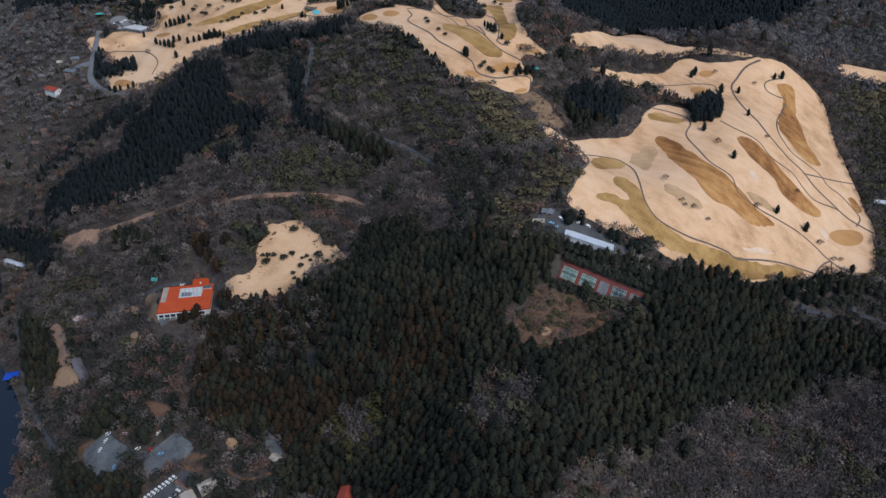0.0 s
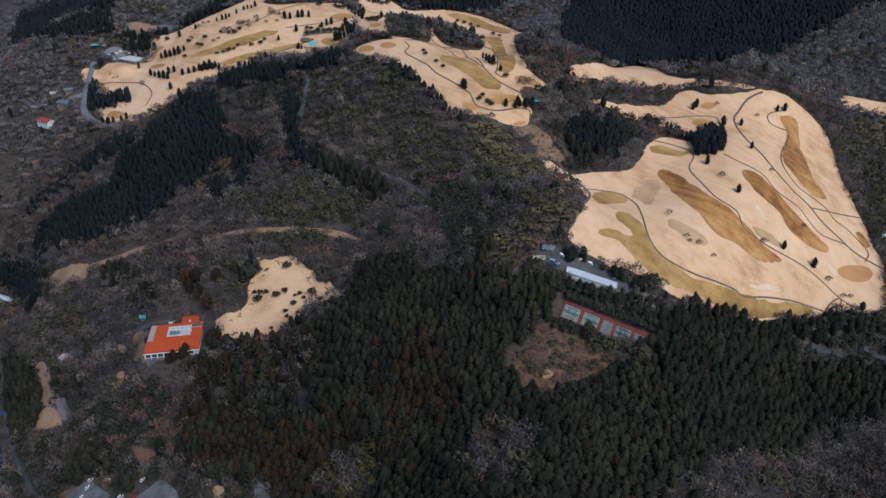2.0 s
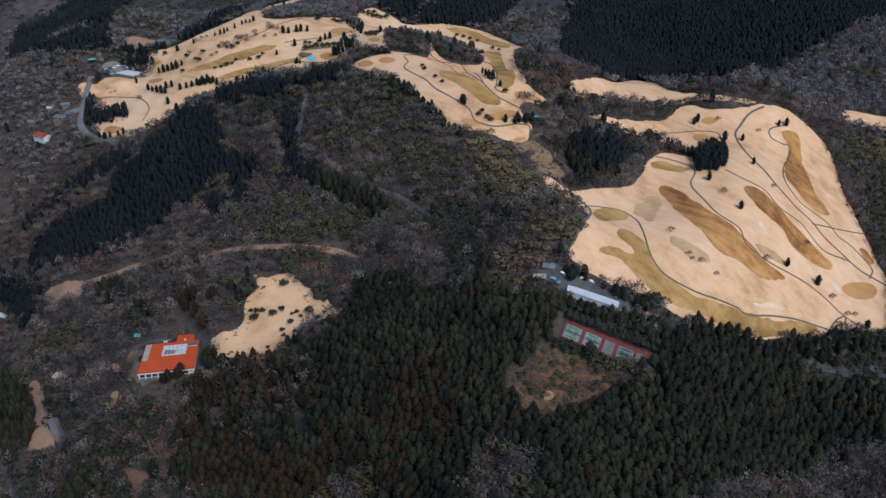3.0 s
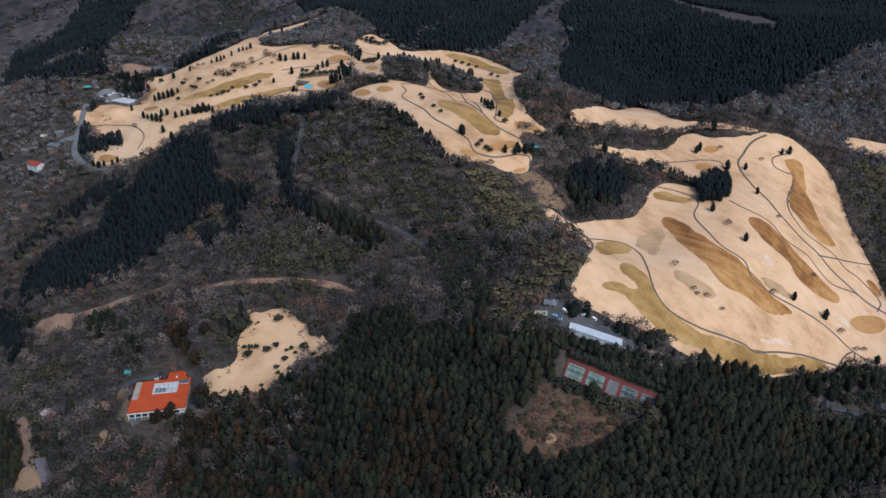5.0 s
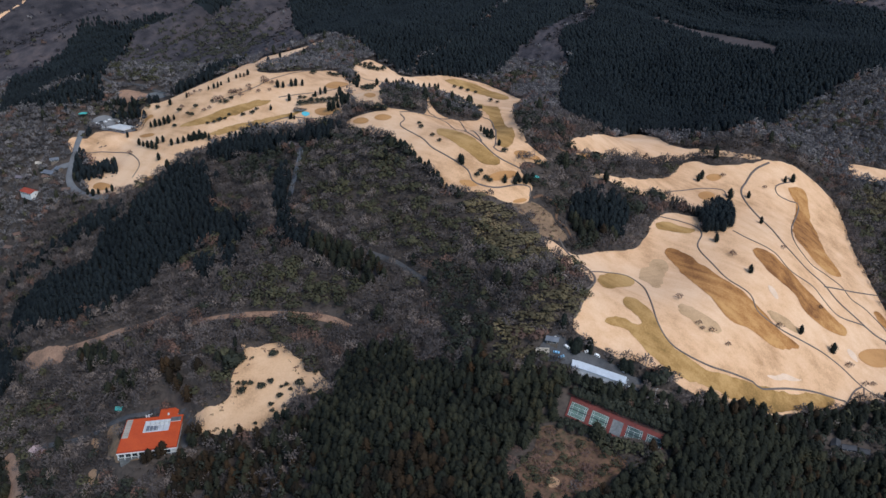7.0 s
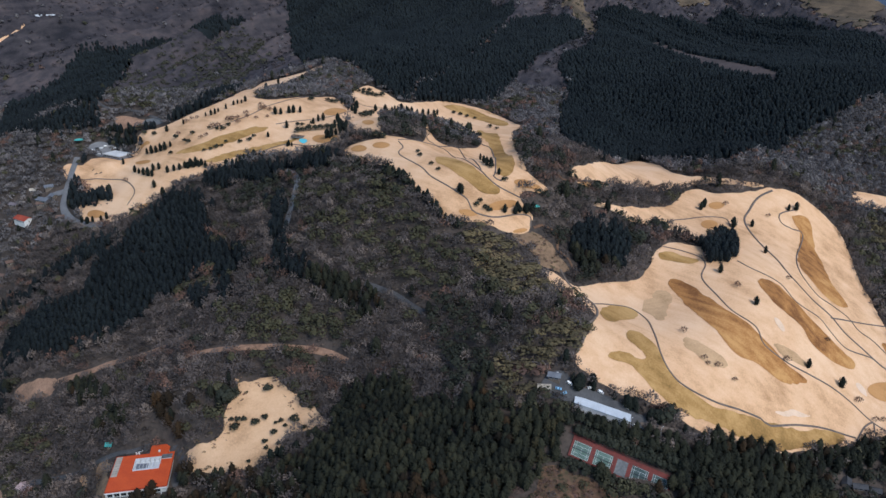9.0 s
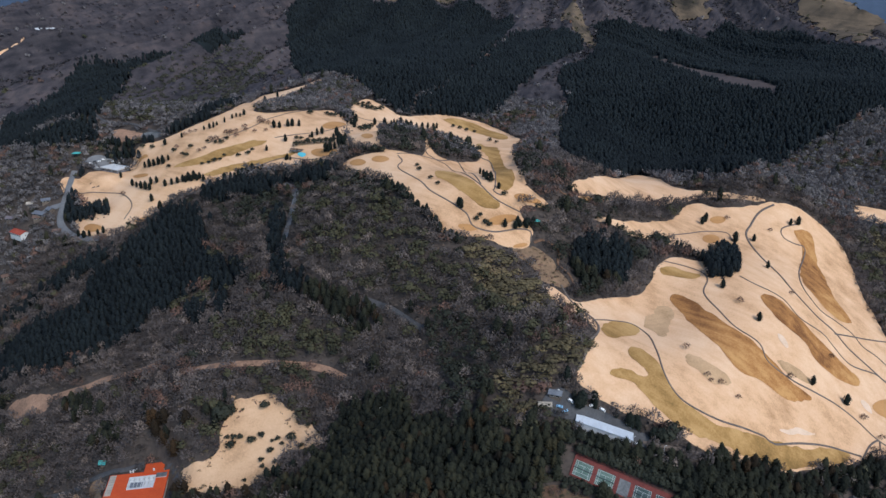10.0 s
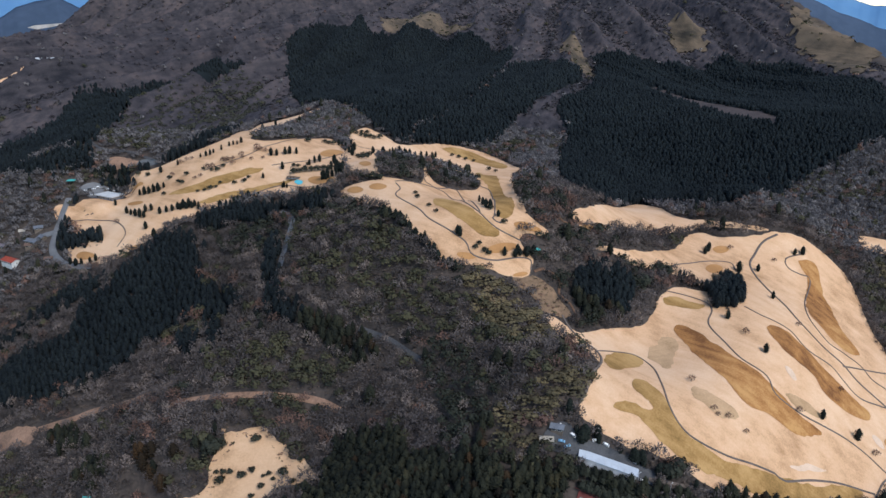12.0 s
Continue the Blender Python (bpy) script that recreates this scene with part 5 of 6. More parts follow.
VILLAGE = (
    ((-475, 935), 17, 10, -25, GREY_ROOF, "house with a blue-grey tiled roof in the village"),
    ((-475, 951), 9, 7, 30, GREY_ROOF, "small house with a grey roof in the village"),
    ((-495, 951), 6, 5, 15, BEIGE_ROOF, "small beige-roofed house in the woods"),
    ((-464, 937), 9, 6, -40, GREY_ROOF, "small house with a grey roof by a road"),
    ((-477, 931), 10, 6, 10, BROWN_TILE, "house with a brown roof by a lane"),
    ((-517, 943), 10, 7, -15, GREY_PINK, "house with a grey-pink roof in the woods"),
    ((-442, 902), 8, 6, 20, BROWN_TILE, "house with a brown roof by a road"),
)
OUTLYING = (
    ((-505, 891), 10, 7, 40, BROWN_TILE, "house with a brown roof in a clearing"),
    ((-517, 887), 10, 7, -15, BROWN_TILE, "house with a brown roof in a clearing"),
    ((451, 690), 9, 7, -20, PALE_ROOF, "white house at the edge of the golf course"),
    ((84, 530.5), 8, 5, -20, GREY_ROOF, "small shed with a grey roof in a works yard"),
    ((76, 524), 8, 4, -5, BEIGE_ROOF, "small shed with a beige roof in a works yard"),
    ((-265, 579.5), 4, 3, 0, TEAL, "small hut with a teal roof among trees"),
    ((-122, 396), 6, 5, -40, BEIGE_ROOF, "small hut with a beige roof by a concrete pad"),
)
house("house", "large white house with a red and white roof in the village", -497, 922, -32, 22, 12, 3.6, RED_TILE, WHITE, 2.6, 5, 0.8)
for (x, y), l, rot in (((304, 523), 9, 62), ((314, 522), 10, -14), ((326, 521), 7, -24), ((351, 528), 8, 58), ((361, 521), 10, -30), ((373, 514), 9, -30)):
    house("house", "timber lodge with a dark slate roof and white windows", x, y, rot, l, 6, 2.7, SLATE, TIMBER, 1.7, 3, 0.5, "lodges in the forest")
for (x, y), l, w, rot, roof_mat, label in VILLAGE + OUTLYING:
    house("house", label, x, y, rot, l, w, 3.0, roof_mat, TIMBER, 2.0, 2, 0.9)


def shelter(label, x, y, w, h, m):
    """An open shelter: posts and a shallow pyramid roof."""
    ob = site("shelter", label, "shelter", x, y, 10, w * 0.6)
    bm = bmesh.new()
    bmesh.ops.create_cone(bm, segments=4, radius1=w * 0.75, radius2=0.1, depth=h * 0.4, cap_ends=True, matrix=Matrix.Translation((0, 0, h)) @ Matrix.Rotation(radians(45), 4, "Z"))
    part("roof", bm, m, ob)
    for sx in (-1, 1):
        for sy in (-1, 1):
            part("post", cubes((sx * w * 0.42 - 0.1, sx * w * 0.42 + 0.1, sy * w * 0.42 - 0.1, sy * w * 0.42 + 0.1, -1, h * 0.85)), BARK, ob)
    return ob


shelter("rest shelter with a pale teal roof beside a fairway", *[(90.0, 707.9)][0], 5.5, 3.4, TEAL)
shelter("shelter with a bright teal roof at a car park", *[(-458.7, 1013.9)][0], 10, 4, TEAL)
shelter("tent with a bright blue cover by the lake road", *[(-427.3, 576.9)][0], 12, 5, BLUE)

# covered pond and basin on the west course
basin = site("basin", "round concrete water basin on the golf course", "basin", *[(-158.3, 914.6)][0], 0, 8)
bm = bmesh.new()
bmesh.ops.create_cone(bm, segments=32, radius1=8, radius2=8, depth=1.6, cap_ends=False)
part("rim", bm, CONCRETE, basin)
bm = bmesh.new()
bmesh.ops.create_circle(bm, segments=32, radius=7.9, cap_ends=True, matrix=Matrix.Translation((0, 0, 0.5)))
part("water_surface", bm, WATER, basin)
SITES.append((*[(-152.8, 904.0)][0], 0, 8, 8))
sheet("pond", [(-157.5, 905.7), (-153.5, 908.6), (-147.2, 905.2), (-145.6, 899.0), (-150.5, 897.9)], BRIGHT_TEAL, 0.8, "small bright turquoise pond on the golf course", "pond", 1.5)
# ---------------------------------------------------------------- tennis courts on their terrace
def corner(x, y, lift=0.9):
    return Vector((x, y, float(land(x, y)) + lift))


A, B, C = corner(91.2, 500.8), corner(161.2, 487.4), corner(83.8, 491.0)
along, across = (B - A) / 70.0, (C - A) / 17.0
up = across.cross(along).normalized()
if up.z < 0:
    up = -up
terrace = Matrix((
    (along.x, across.x, up.x, A.x), (along.y, across.y, up.y, A.y), (along.z, across.z, up.z, A.z), (0, 0, 0, 1)))
MIDDLE = terrace @ Vector((35, 8.5, 0))
SITES.append((MIDDLE.x, MIDDLE.y, math.degrees(math.atan2(along.y, along.x)), 36.5, 6.5))
FRONT = terrace @ Vector((35, 23, 0))
SITES.append((FRONT.x, FRONT.y, math.degrees(math.atan2(along.y, along.x)), 34.0, 4.5))


def court_bay(x0, x1, surface, label, lines=True):
    ob = tagged(new("tennis_court"), label, "tennis court", "tennis courts in a row")
    ob.matrix_world = terrace
    part("surround", cubes((x0 - 1.5, x1 + 1.5, -0.5, 17.5, -1.2, 0.0)), COURT_RED, ob, "dull red hard surface")
    part("surface", cubes((x0, x1, 3.6, 16.2, -0.5, 0.06)), surface, ob)
    if lines:
        w, m = 0.17, (x0 + x1) / 2
        for k in (x0 + 0.3, x0 + 1.6, x1 - 1.6, x1 - 0.3):
            part("court_line", cubes((k - w / 2, k + w / 2, 4.0, 15.8, 0, 0.1)), LINE, ob, "white line")
        for k in (4.0, 6.9, 12.9, 15.8):
            part("court_line", cubes((x0 + 0.3, x1 - 0.3, k - w / 2, k + w / 2, 0, 0.1)), LINE, ob, "white line")
        part("court_line", cubes((m - w / 2, m + w / 2, 6.9, 12.9, 0, 0.1)), LINE, ob, "white line")
        net = part("net", cubes((x0 - 0.3, x1 + 0.3, 9.86, 9.94, 0.1, 0.95)), GREY_ROOF, ob, "dark net")
        for k in (x0 - 0.35, x1 + 0.35):
            part("net_post", cubes((k - 0.05, k + 0.05, 9.85, 9.95, 0, 1.05)), PALE_METAL, net)
    return ob


court_bay(5.0, 16.5, COURT_GREEN, "faded green tennis court with white lines")
court_bay(19.5, 31.0, COURT_GREEN, "faded green tennis court with white lines")
court_bay(33.8, 41.0, CONCRETE, "worn grey bay between tennis courts", False)
court_bay(43.8, 54.5, COURT_DARK, "dark green tennis court with white lines")
court_bay(57.3, 68.0, COURT_DARK, "dark green tennis court with white lines")
fence = tagged(new("court_fence"), "rusty red fence along the tennis courts", "fence")
fence.matrix_world = terrace
for i in range(15):
    part("post", cubes((i * 5 - 0.06, i * 5 + 0.06, -0.7, -0.58, -0.5, 2.6)), COURT_RED, fence)
for z in (0.6, 1.6, 2.55):
    part("rail", cubes((0, 70, -0.68, -0.6, z, z + 0.07)), COURT_RED, fence)

# ---------------------------------------------------------------- cars
def wheel(bm_parent, x, y):
    bm = bmesh.new()
    bmesh.ops.create_cone(bm, segments=12, radius1=0.33, radius2=0.33, depth=0.22, cap_ends=True, matrix=Matrix.Translation((x, y, 0.33)) @ Matrix.Rotation(radians(90), 4, "X"))
    tyre = part("wheel", bm, RUBBER, bm_parent, "black tyre")
    bm = bmesh.new()
    bmesh.ops.create_cone(bm, segments=10, radius1=0.2, radius2=0.2, depth=0.25, cap_ends=True, matrix=Matrix.Translation((x, y, 0.33)) @ Matrix.Rotation(radians(90), 4, "X"))
    part("rim", bm, PALE_METAL, tyre)


def make_car(paint, word, van):
    ob = tagged(new("car"), word + (" van" if van else " car") + " parked on open paving", "car", "parked cars")
    top = 1.9 if van else 1.45
    part("body", prism([(-2.2, 0.3), (2.2, 0.3), (2.25, 0.75), (1.9, 0.95), (-2.1, 0.98), (-2.25, 0.7)], -0.85, 0.85), paint, ob)
    front = 1.7 if van else 1.1
    part("cabin", prism([(-2.0 if van else -1.7, 0.95), (front, 0.95), (front - 0.6, top), (-1.7 if van else -1.2, top)], -0.74, 0.74), GLASS, ob, "dark windows")
    part("roof", prism([(-1.72 if van else -1.25, top), (front - 0.58, top), (front - 0.66, top + 0.07), (-1.6 if van else -1.15, top + 0.07)], -0.74, 0.74), paint, ob)
    for x in (-1.35, 1.35):
        for y in (-0.8, 0.8):
            wheel(ob, x, y)
    part("headlight", cubes((2.15, 2.27, -0.75, -0.4, 0.6, 0.75)), PALE_METAL, ob)
    part("headlight", cubes((2.15, 2.27, 0.4, 0.75, 0.6, 0.75)), PALE_METAL, ob)
    return ob


FLEET = {c: make_car(m, w, v) for c, m, w, v in (("w", PAINT_WHITE, "white", False), ("v", PAINT_WHITE, "white", True), ("b", PAINT_BLUE, "light blue", False), ("r", PAINT_RED, "red", False), ("k", PAINT_DARK, "dark grey", False))}
USED = set()


def park(c, x, y, turn, lift=0.45):
    slope = 3.0
    zx = (float(land(x + slope, y)) - float(land(x - slope, y))) / (2 * slope)
    zy = (float(land(x, y + slope)) - float(land(x, y - slope))) / (2 * slope)
    n = Vector((-zx, -zy, 1)).normalized()
    head = Vector((math.cos(radians(turn)), math.sin(radians(turn)), 0))
    head = (head - n * head.dot(n)).normalized()
    side = n.cross(head)
    m = Matrix(((head.x, side.x, n.x, x), (head.y, side.y, n.y, y), (head.z, side.z, n.z, float(land(x, y)) + lift), (0, 0, 0, 1)))
    SITES.append((x, y, turn, 2.5, 1.2))
    if c in USED:
        copy_thing(FLEET[c], m)
    else:
        FLEET[c].matrix_basis = m
        USED.add(c)


for c, turn, (x, y) in zip("wwvvrwbbvkwwvbkwvk", (70, 60, 20, 30, 80, 50, 75, 10, 40, 60, 0, 20, 330, 345, 300, 320, 330, 345), [(-271.7, 433.8), (-269.7, 441.4), (-269.6, 447.5), (-236.2, 424.2), (-224.7, 421.6), (-222.3, 434.5), (-251.7, 412.9), (-215.2, 415.8), (-101.4, 454.3), (-223.4, 424.8), (-253.4, 442.4), (109.2, 527.2), (116.0, 525.5), (86.2, 524.5), (131.7, 521.4), (133.7, 518.8), (137.9, 508.4), (141.4, 507.6)]):
    park(c, x, y, turn)
for c, turn, (x, y) in zip("bwvwkwvw", (30, 50, 320, 10, 70, 40, 15, 60), [(89.6, 522.0), (85.4, 532.5), (94.1, 528.0), (-454.7, 752.6), (-502.1, 750.6), (-488.1, 722.6), (-494.0, 793.0), (-234.4, 567.1)]):
    park(c, x, y, turn)
for c, (x, y) in zip("wkwvwkwvb", [(-439.4, 1005.1), (-435.5, 1009.8), (-431.6, 1012.7), (-428.1, 1017.0), (-431.4, 1002.4), (-421.8, 1019.6), (-416.6, 1021.1), (-409.2, 1020.6), (-401.7, 1015.4)]):
    park(c, x, y, 40)
# two rows of vehicles in the marked bays
(ax, ay), (bx, by), (cx, cy), (dx, dy) = [(-220.2, 377.3), (-198.3, 394.3), (-199.7, 371.2), (-190.5, 386.2)]
for i in range(11):
    t = i / 10
    park("v" if i % 4 else "w", ax + t * (bx - ax), ay + t * (by - ay), 150)
for i in range(6):
    t = i / 5
    park("w" if i % 3 else "k", cx + t * (dx - cx), cy + t * (dy - cy), 150)
# ---------------------------------------------------------------- single trees on the course
def tree_kind(name, label, category, group, crown_shape, low, leaf, x, y, h, w):
    ob = tagged(new(name), label, category, group)
    ob.matrix_basis = pose(x, y, float(land(x, y)), 0, 0, rng.random() * 360) @ Matrix.Diagonal((w, w, h, 1))
    new("crown", crown_shape).parent = ob
    new("trunk", low).parent = ob


CROWNS = [soup("crown", *FULL_CEDAR[i], DARK_CEDAR) for i in range(6)]
RUSTY = [soup("crown", *NEAR_CEDAR[i], RUST) for i in range(3)]
ROUND = [soup("crown", *thicket(150, 0.13, 0.95), DARK_BUSH) for _ in range(4)]
AUTUMN = [soup("crown", *twiggy(170, 0.22, 0.03, 0.9), PINK) for _ in range(3)]
STEM, FORK = soup("trunk", *trunk(0.02, 0.4), BARK), soup("trunk", *limbs(), BARK)


def stand(points, kind, size):
    for x, y in points:
        h = size * (0.8 + 0.45 * rng.random())
        if kind == "c":
            tree_kind("conifer", "dark conifer standing on pale golf turf", "tree", "conifers on the golf course", CROWNS[rng.integers(0, 6)], STEM, DARK_CEDAR, x, y, 0.95 * h, h * (0.98 + 0.4 * rng.random()))
        elif kind == "r":
            tree_kind("conifer", "rusty brown-green conifer beside a building", "tree", "rusty conifers", RUSTY[rng.integers(0, 3)], STEM, RUST, x, y, h, h * 1.2)
        elif kind == "b":
            tree_kind("shrub", "rounded dark evergreen shrub on pale turf", "shrub", "shrubs on the golf course", ROUND[rng.integers(0, 4)], FORK, DARK_BUSH, x, y, h * 0.8, h)
        elif kind == "h":
            tree_kind("hedge_tree", "dark olive evergreen tree in a hedge by tennis courts", "tree", "hedge trees by the courts", ROUND[rng.integers(0, 4)], FORK, DARK_BUSH, x, y, h, h * 0.95)
        else:
            tree_kind("bare_tree", "small leafless tree on pale golf turf", "tree", "leafless trees on the golf course", AUTUMN[rng.integers(0, 3)], FORK, BARE, x, y, h * 0.9, h)


stand([(253.2, 682.3), (270.7, 641.8), (303.1, 601.6), (332.9, 600.1), (368.8, 572.1), (326.2, 796.4), (303.7, 787.9), (317.7, 739.6), (377.8, 829.3), (388.0, 833.3), (132.5, 753.2), (111.4, 526.0), (125.8, 522.6), (135.8, 517.5), (139.9, 516.8), (173.3, 509.7), (99.8, 524.4), (102.2, 525.4)], "c", 9.5)
stand([(99.8, 524.8), (101.8, 526.5), (155.0, 512.6), (149.0, 512.4), (151.5, 513.6), (277.5, 814.1), (282.8, 819.7), (304.5, 790.6)], "c", 12)
stand([(228.6, 742.1), (232.5, 741.1), (236.4, 739.9), (240.2, 738.4), (243.6, 735.4), (247.2, 733.4), (250.7, 731.4), (254.2, 729.1), (257.2, 725.5), (260.6, 723.2)], "c", 9)
stand([(156.0, 512.7), (159.9, 514.3), (164.0, 516.7), (162.9, 518.5), (166.1, 517.9), (152.3, 756.5), (211.6, 747.8), (217.0, 744.6), (197.6, 723.5), (186.5, 720.6), (191.0, 719.4)], "b", 11)
stand([(337.8, 641.5), (345.9, 594.2), (355.4, 581.3), (363.4, 584.2), (342.2, 568.7), (224.5, 557.4), (204.5, 562.5), (194.8, 594.7), (322.3, 695.0), (261.1, 661.6), (350.3, 814.7), (307.6, 825.9), (425.2, 643.6), (282.5, 597.7), (213.0, 563.8), (203.0, 566.7), (149.1, 755.6), (156.5, 759.9)], "a", 5.0)
stand([(-155, 560), (-134, 588), (-124, 555), (-140, 563), (-133, 567), (-109, 563)], "b", 6.5)
stand([(-154, 566), (-149, 566), (-159, 566), (-124, 563), (-120, 564), (-119, 546), (-130, 549), (-98, 572), (-93, 572), (-122, 534), (-116, 560), (-140, 536), (-128, 544), (-101, 555)], "b", 4)
stand([(-168, 582), (-162, 581), (-165, 579)], "b", 12)
stand([(-49.9, 757.6), (-45.5, 754.1), (-40.0, 749.5), (-34.6, 745.2), (-30.2, 738.6), (-25.4, 733.0), (-21.2, 725.9), (-15.9, 718.4), (-10.9, 712.6), (-7.4, 709.6), (-3.4, 703.5), (0.5, 698.7), (3.9, 693.3), (8.7, 688.9), (13.5, 685.2), (18.2, 683.5), (-68.3, 775.1), (-59.6, 767.4)], "c", 11)
stand([(-61.6, 1096.2), (-58.0, 1100.6), (-54.6, 1109.1), (-49.4, 1114.3), (-42.6, 1120.6), (-35.4, 1116.4), (-27.6, 1119.2), (-19.9, 1124.2), (-12.0, 1130.8), (-4.1, 1136.8), (0.7, 1140.0), (-81.7, 1062.8), (-70.1, 1086.9)], "c", 10)
stand([(70.4, 698.8), (74.5, 701.2), (78.6, 703.2), (82.8, 705.3), (86.9, 706.4), (72.6, 702.2), (80.5, 701.7), (42.7, 772.7), (45.1, 759.4), (47.8, 752.0), (51.3, 750.0), (58.2, 737.7), (61.1, 698.5), (21.2, 716.4), (23.1, 714.0)], "c", 9)
stand([(-18.0, 792.7), (-15.5, 780.8), (-4.5, 758.8), (2.3, 747.1), (39.6, 706.2), (36.0, 702.0), (44.1, 699.4), (47.5, 697.7), (62.7, 729.8), (24.4, 1155.8), (34.2, 1154.0), (43.9, 1149.7), (55.2, 1146.6), (74.3, 1102.4), (82.8, 1090.6), (51.7, 747.7)], "b", 5.5)
stand([(-341.1, 1004.8), (-317.2, 999.6), (-261.1, 996.9), (-223.9, 1059.8), (-238.9, 1207.8), (-197.1, 1188.4), (-193.3, 964.2), (-186.7, 964.3), (-177.3, 967.6), (-172.3, 969.5), (-164.4, 970.5), (-139.1, 944.8), (-133.6, 947.5), (-107.2, 905.9), (-101.8, 888.2), (-112.0, 922.9), (-100.7, 899.1), (-174.9, 935.6), (-194.6, 922.7)], "c", 9)
stand([(-287.0, 995.3), (-279.2, 992.8), (-274.1, 992.3), (-270.7, 995.7), (-252.6, 1002.4), (-247.8, 1003.1), (-242.7, 1002.3), (-238.6, 1005.9), (-168.5, 899.5), (-163.1, 897.7), (-166.7, 899.8), (-122.9, 890.6), (-117.7, 885.0), (-144.2, 939.3)], "c", 7)
stand([(-358.3, 974.8), (-350.2, 968.8), (-342.9, 964.3), (-335.7, 960.5), (-328.9, 957.2), (-322.2, 958.5), (-333.0, 923.4), (-325.6, 921.8), (-310.9, 907.8), (-302.5, 906.4), (-295.5, 905.1), (-288.9, 905.0), (-282.1, 904.2), (-275.4, 903.6), (-268.6, 902.3), (-262.7, 896.9), (-361.5, 939.2), (-353.6, 931.2), (-345.6, 924.1), (-337.9, 917.7), (-331.5, 913.0), (-321.6, 889.7), (-285.0, 902.9), (-278.3, 902.2), (-271.4, 900.9), (-388.6, 972.6)], "c", 10)
stand([(-403.5, 874.6), (-394.1, 868.2), (-386.6, 866.0), (-375.4, 862.7), (-368.5, 861.7), (-230.1, 889.2), (-225.0, 889.1), (-219.8, 888.9), (-216.4, 890.9), (-211.7, 892.5), (-205.5, 893.7), (-193.7, 891.5), (-236.4, 888.9), (-198.9, 892.3), (-207.7, 892.0)], "c", 10)
stand([(-261.6, 953.1), (-254.1, 950.2), (-248.6, 955.1), (-273.9, 960.9), (-295.3, 962.7), (-303.8, 956.0), (-296.7, 948.5), (-317.0, 942.2), (-270.5, 922.2), (-262.3, 921.3), (-255.9, 921.9), (-249.5, 922.5), (-245.3, 927.1), (-227.8, 922.4), (-216.5, 921.8), (-212.3, 926.6), (-162.4, 938.6), (-157.0, 937.7), (-146.2, 939.7), (-339.6, 861.7), (-376.9, 1022.7), (-361.1, 1013.2), (-319.4, 972.1)], "b", 5.5)
stand([(-368.7, 925.1), (-317.4, 977.1), (-247.0, 962.9), (-239.2, 964.2), (-226.5, 962.1), (-313.9, 1000.7), (-306.9, 1001.8), (-298.6, 998.1), (-201.6, 972.1), (-212.5, 975.7), (-215.3, 957.2), (-202.0, 957.4), (-280.4, 946.9), (-273.8, 947.5)], "a", 6)
stand([(93, 539)], "c", 17)
stand([(97, 529), (101, 529), (111, 529), (134, 519), (139, 519)], "c", 11)
stand([(-220.4, 513.5), (-216.9, 515.1), (-210.8, 517.5), (-207.7, 520.7), (-191.5, 533.8), (-188.9, 536.3)], "r", 12)
stand([(-117.9, 536.1), (-113.4, 532.7), (-107.8, 535.4), (-122.4, 533.4), (-102.7, 534.3)], "c", 11)

stand([(-110.0, 1137.9), (-103.3, 1134.0), (-97.1, 1134.9), (-91.8, 1137.4), (-85.5, 1138.1), (-78.9, 1146.0), (-104.6, 1147.6), (-96.7, 1149.4), (-114.8, 1138.8), (-158.0, 1014.9), (-139.7, 1032.7), (-134.7, 1032.4), (-129.6, 1036.4)], "b", 7)
stand([(-123.2, 1042.3), (-117.9, 1034.2), (-112.6, 1025.7), (-106.8, 1011.9), (-108.3, 1050.1), (-103.7, 1041.6), (-100.8, 995.2), (-115.2, 938.1), (-109.8, 921.2), (-104.2, 897.3), (-99.0, 879.7), (-109.2, 901.7), (-116.4, 917.6), (-121.6, 890.9), (-116.2, 888.1), (-111.1, 887.0), (-105.4, 882.2)], "c", 11)
stand([(-92.9, 985.7), (-88.2, 980.0), (-84.5, 997.3), (-90.6, 1017.6), (-84.1, 1023.3), (-159.8, 923.1), (-153.4, 923.7), (-146.8, 922.9), (-138.9, 921.7), (-132.3, 920.8), (-125.0, 919.2), (-117.0, 912.2), (-94.0, 858.0), (-87.5, 853.4), (-80.9, 847.5), (-74.7, 844.2), (-68.2, 837.8), (-60.9, 832.3), (-54.9, 828.9), (-100.6, 862.5)], "b", 8)
stand([(-250.8, 964.5), (-245.6, 965.6), (-261.7, 956.2), (-268.7, 959.3), (-237.1, 955.1), (-229.2, 968.5), (-214.7, 983.2), (-208.3, 975.3)], "a", 7)
stand([(96.4, 510.3), (100.8, 509.2), (105.3, 508.5), (109.7, 507.4), (114.1, 506.4), (118.5, 505.2), (122.9, 504.5), (127.4, 503.7), (131.7, 502.5), (136.1, 501.7), (140.6, 501.0), (144.9, 499.8), (149.4, 499.2), (153.8, 498.2), (158.2, 496.9), (98.8, 506.9), (104.1, 505.5), (109.4, 504.4), (114.7, 503.4), (120.0, 502.3), (125.3, 501.1), (130.5, 500.0), (135.8, 498.8), (141.0, 497.3), (146.2, 495.8), (151.5, 494.9), (156.7, 493.7), (92.7, 508.6), (91.5, 505.0), (97.1, 501.6), (101.0, 500.8), (105.0, 500.0), (108.9, 499.1), (112.9, 498.3), (116.8, 497.4), (120.7, 496.5), (124.6, 495.6), (128.5, 494.6), (132.4, 493.7), (136.3, 492.7), (140.2, 491.8), (144.1, 491.0), (148.0, 490.2), (152.0, 489.5), (156.0, 488.9)], "h", 7)
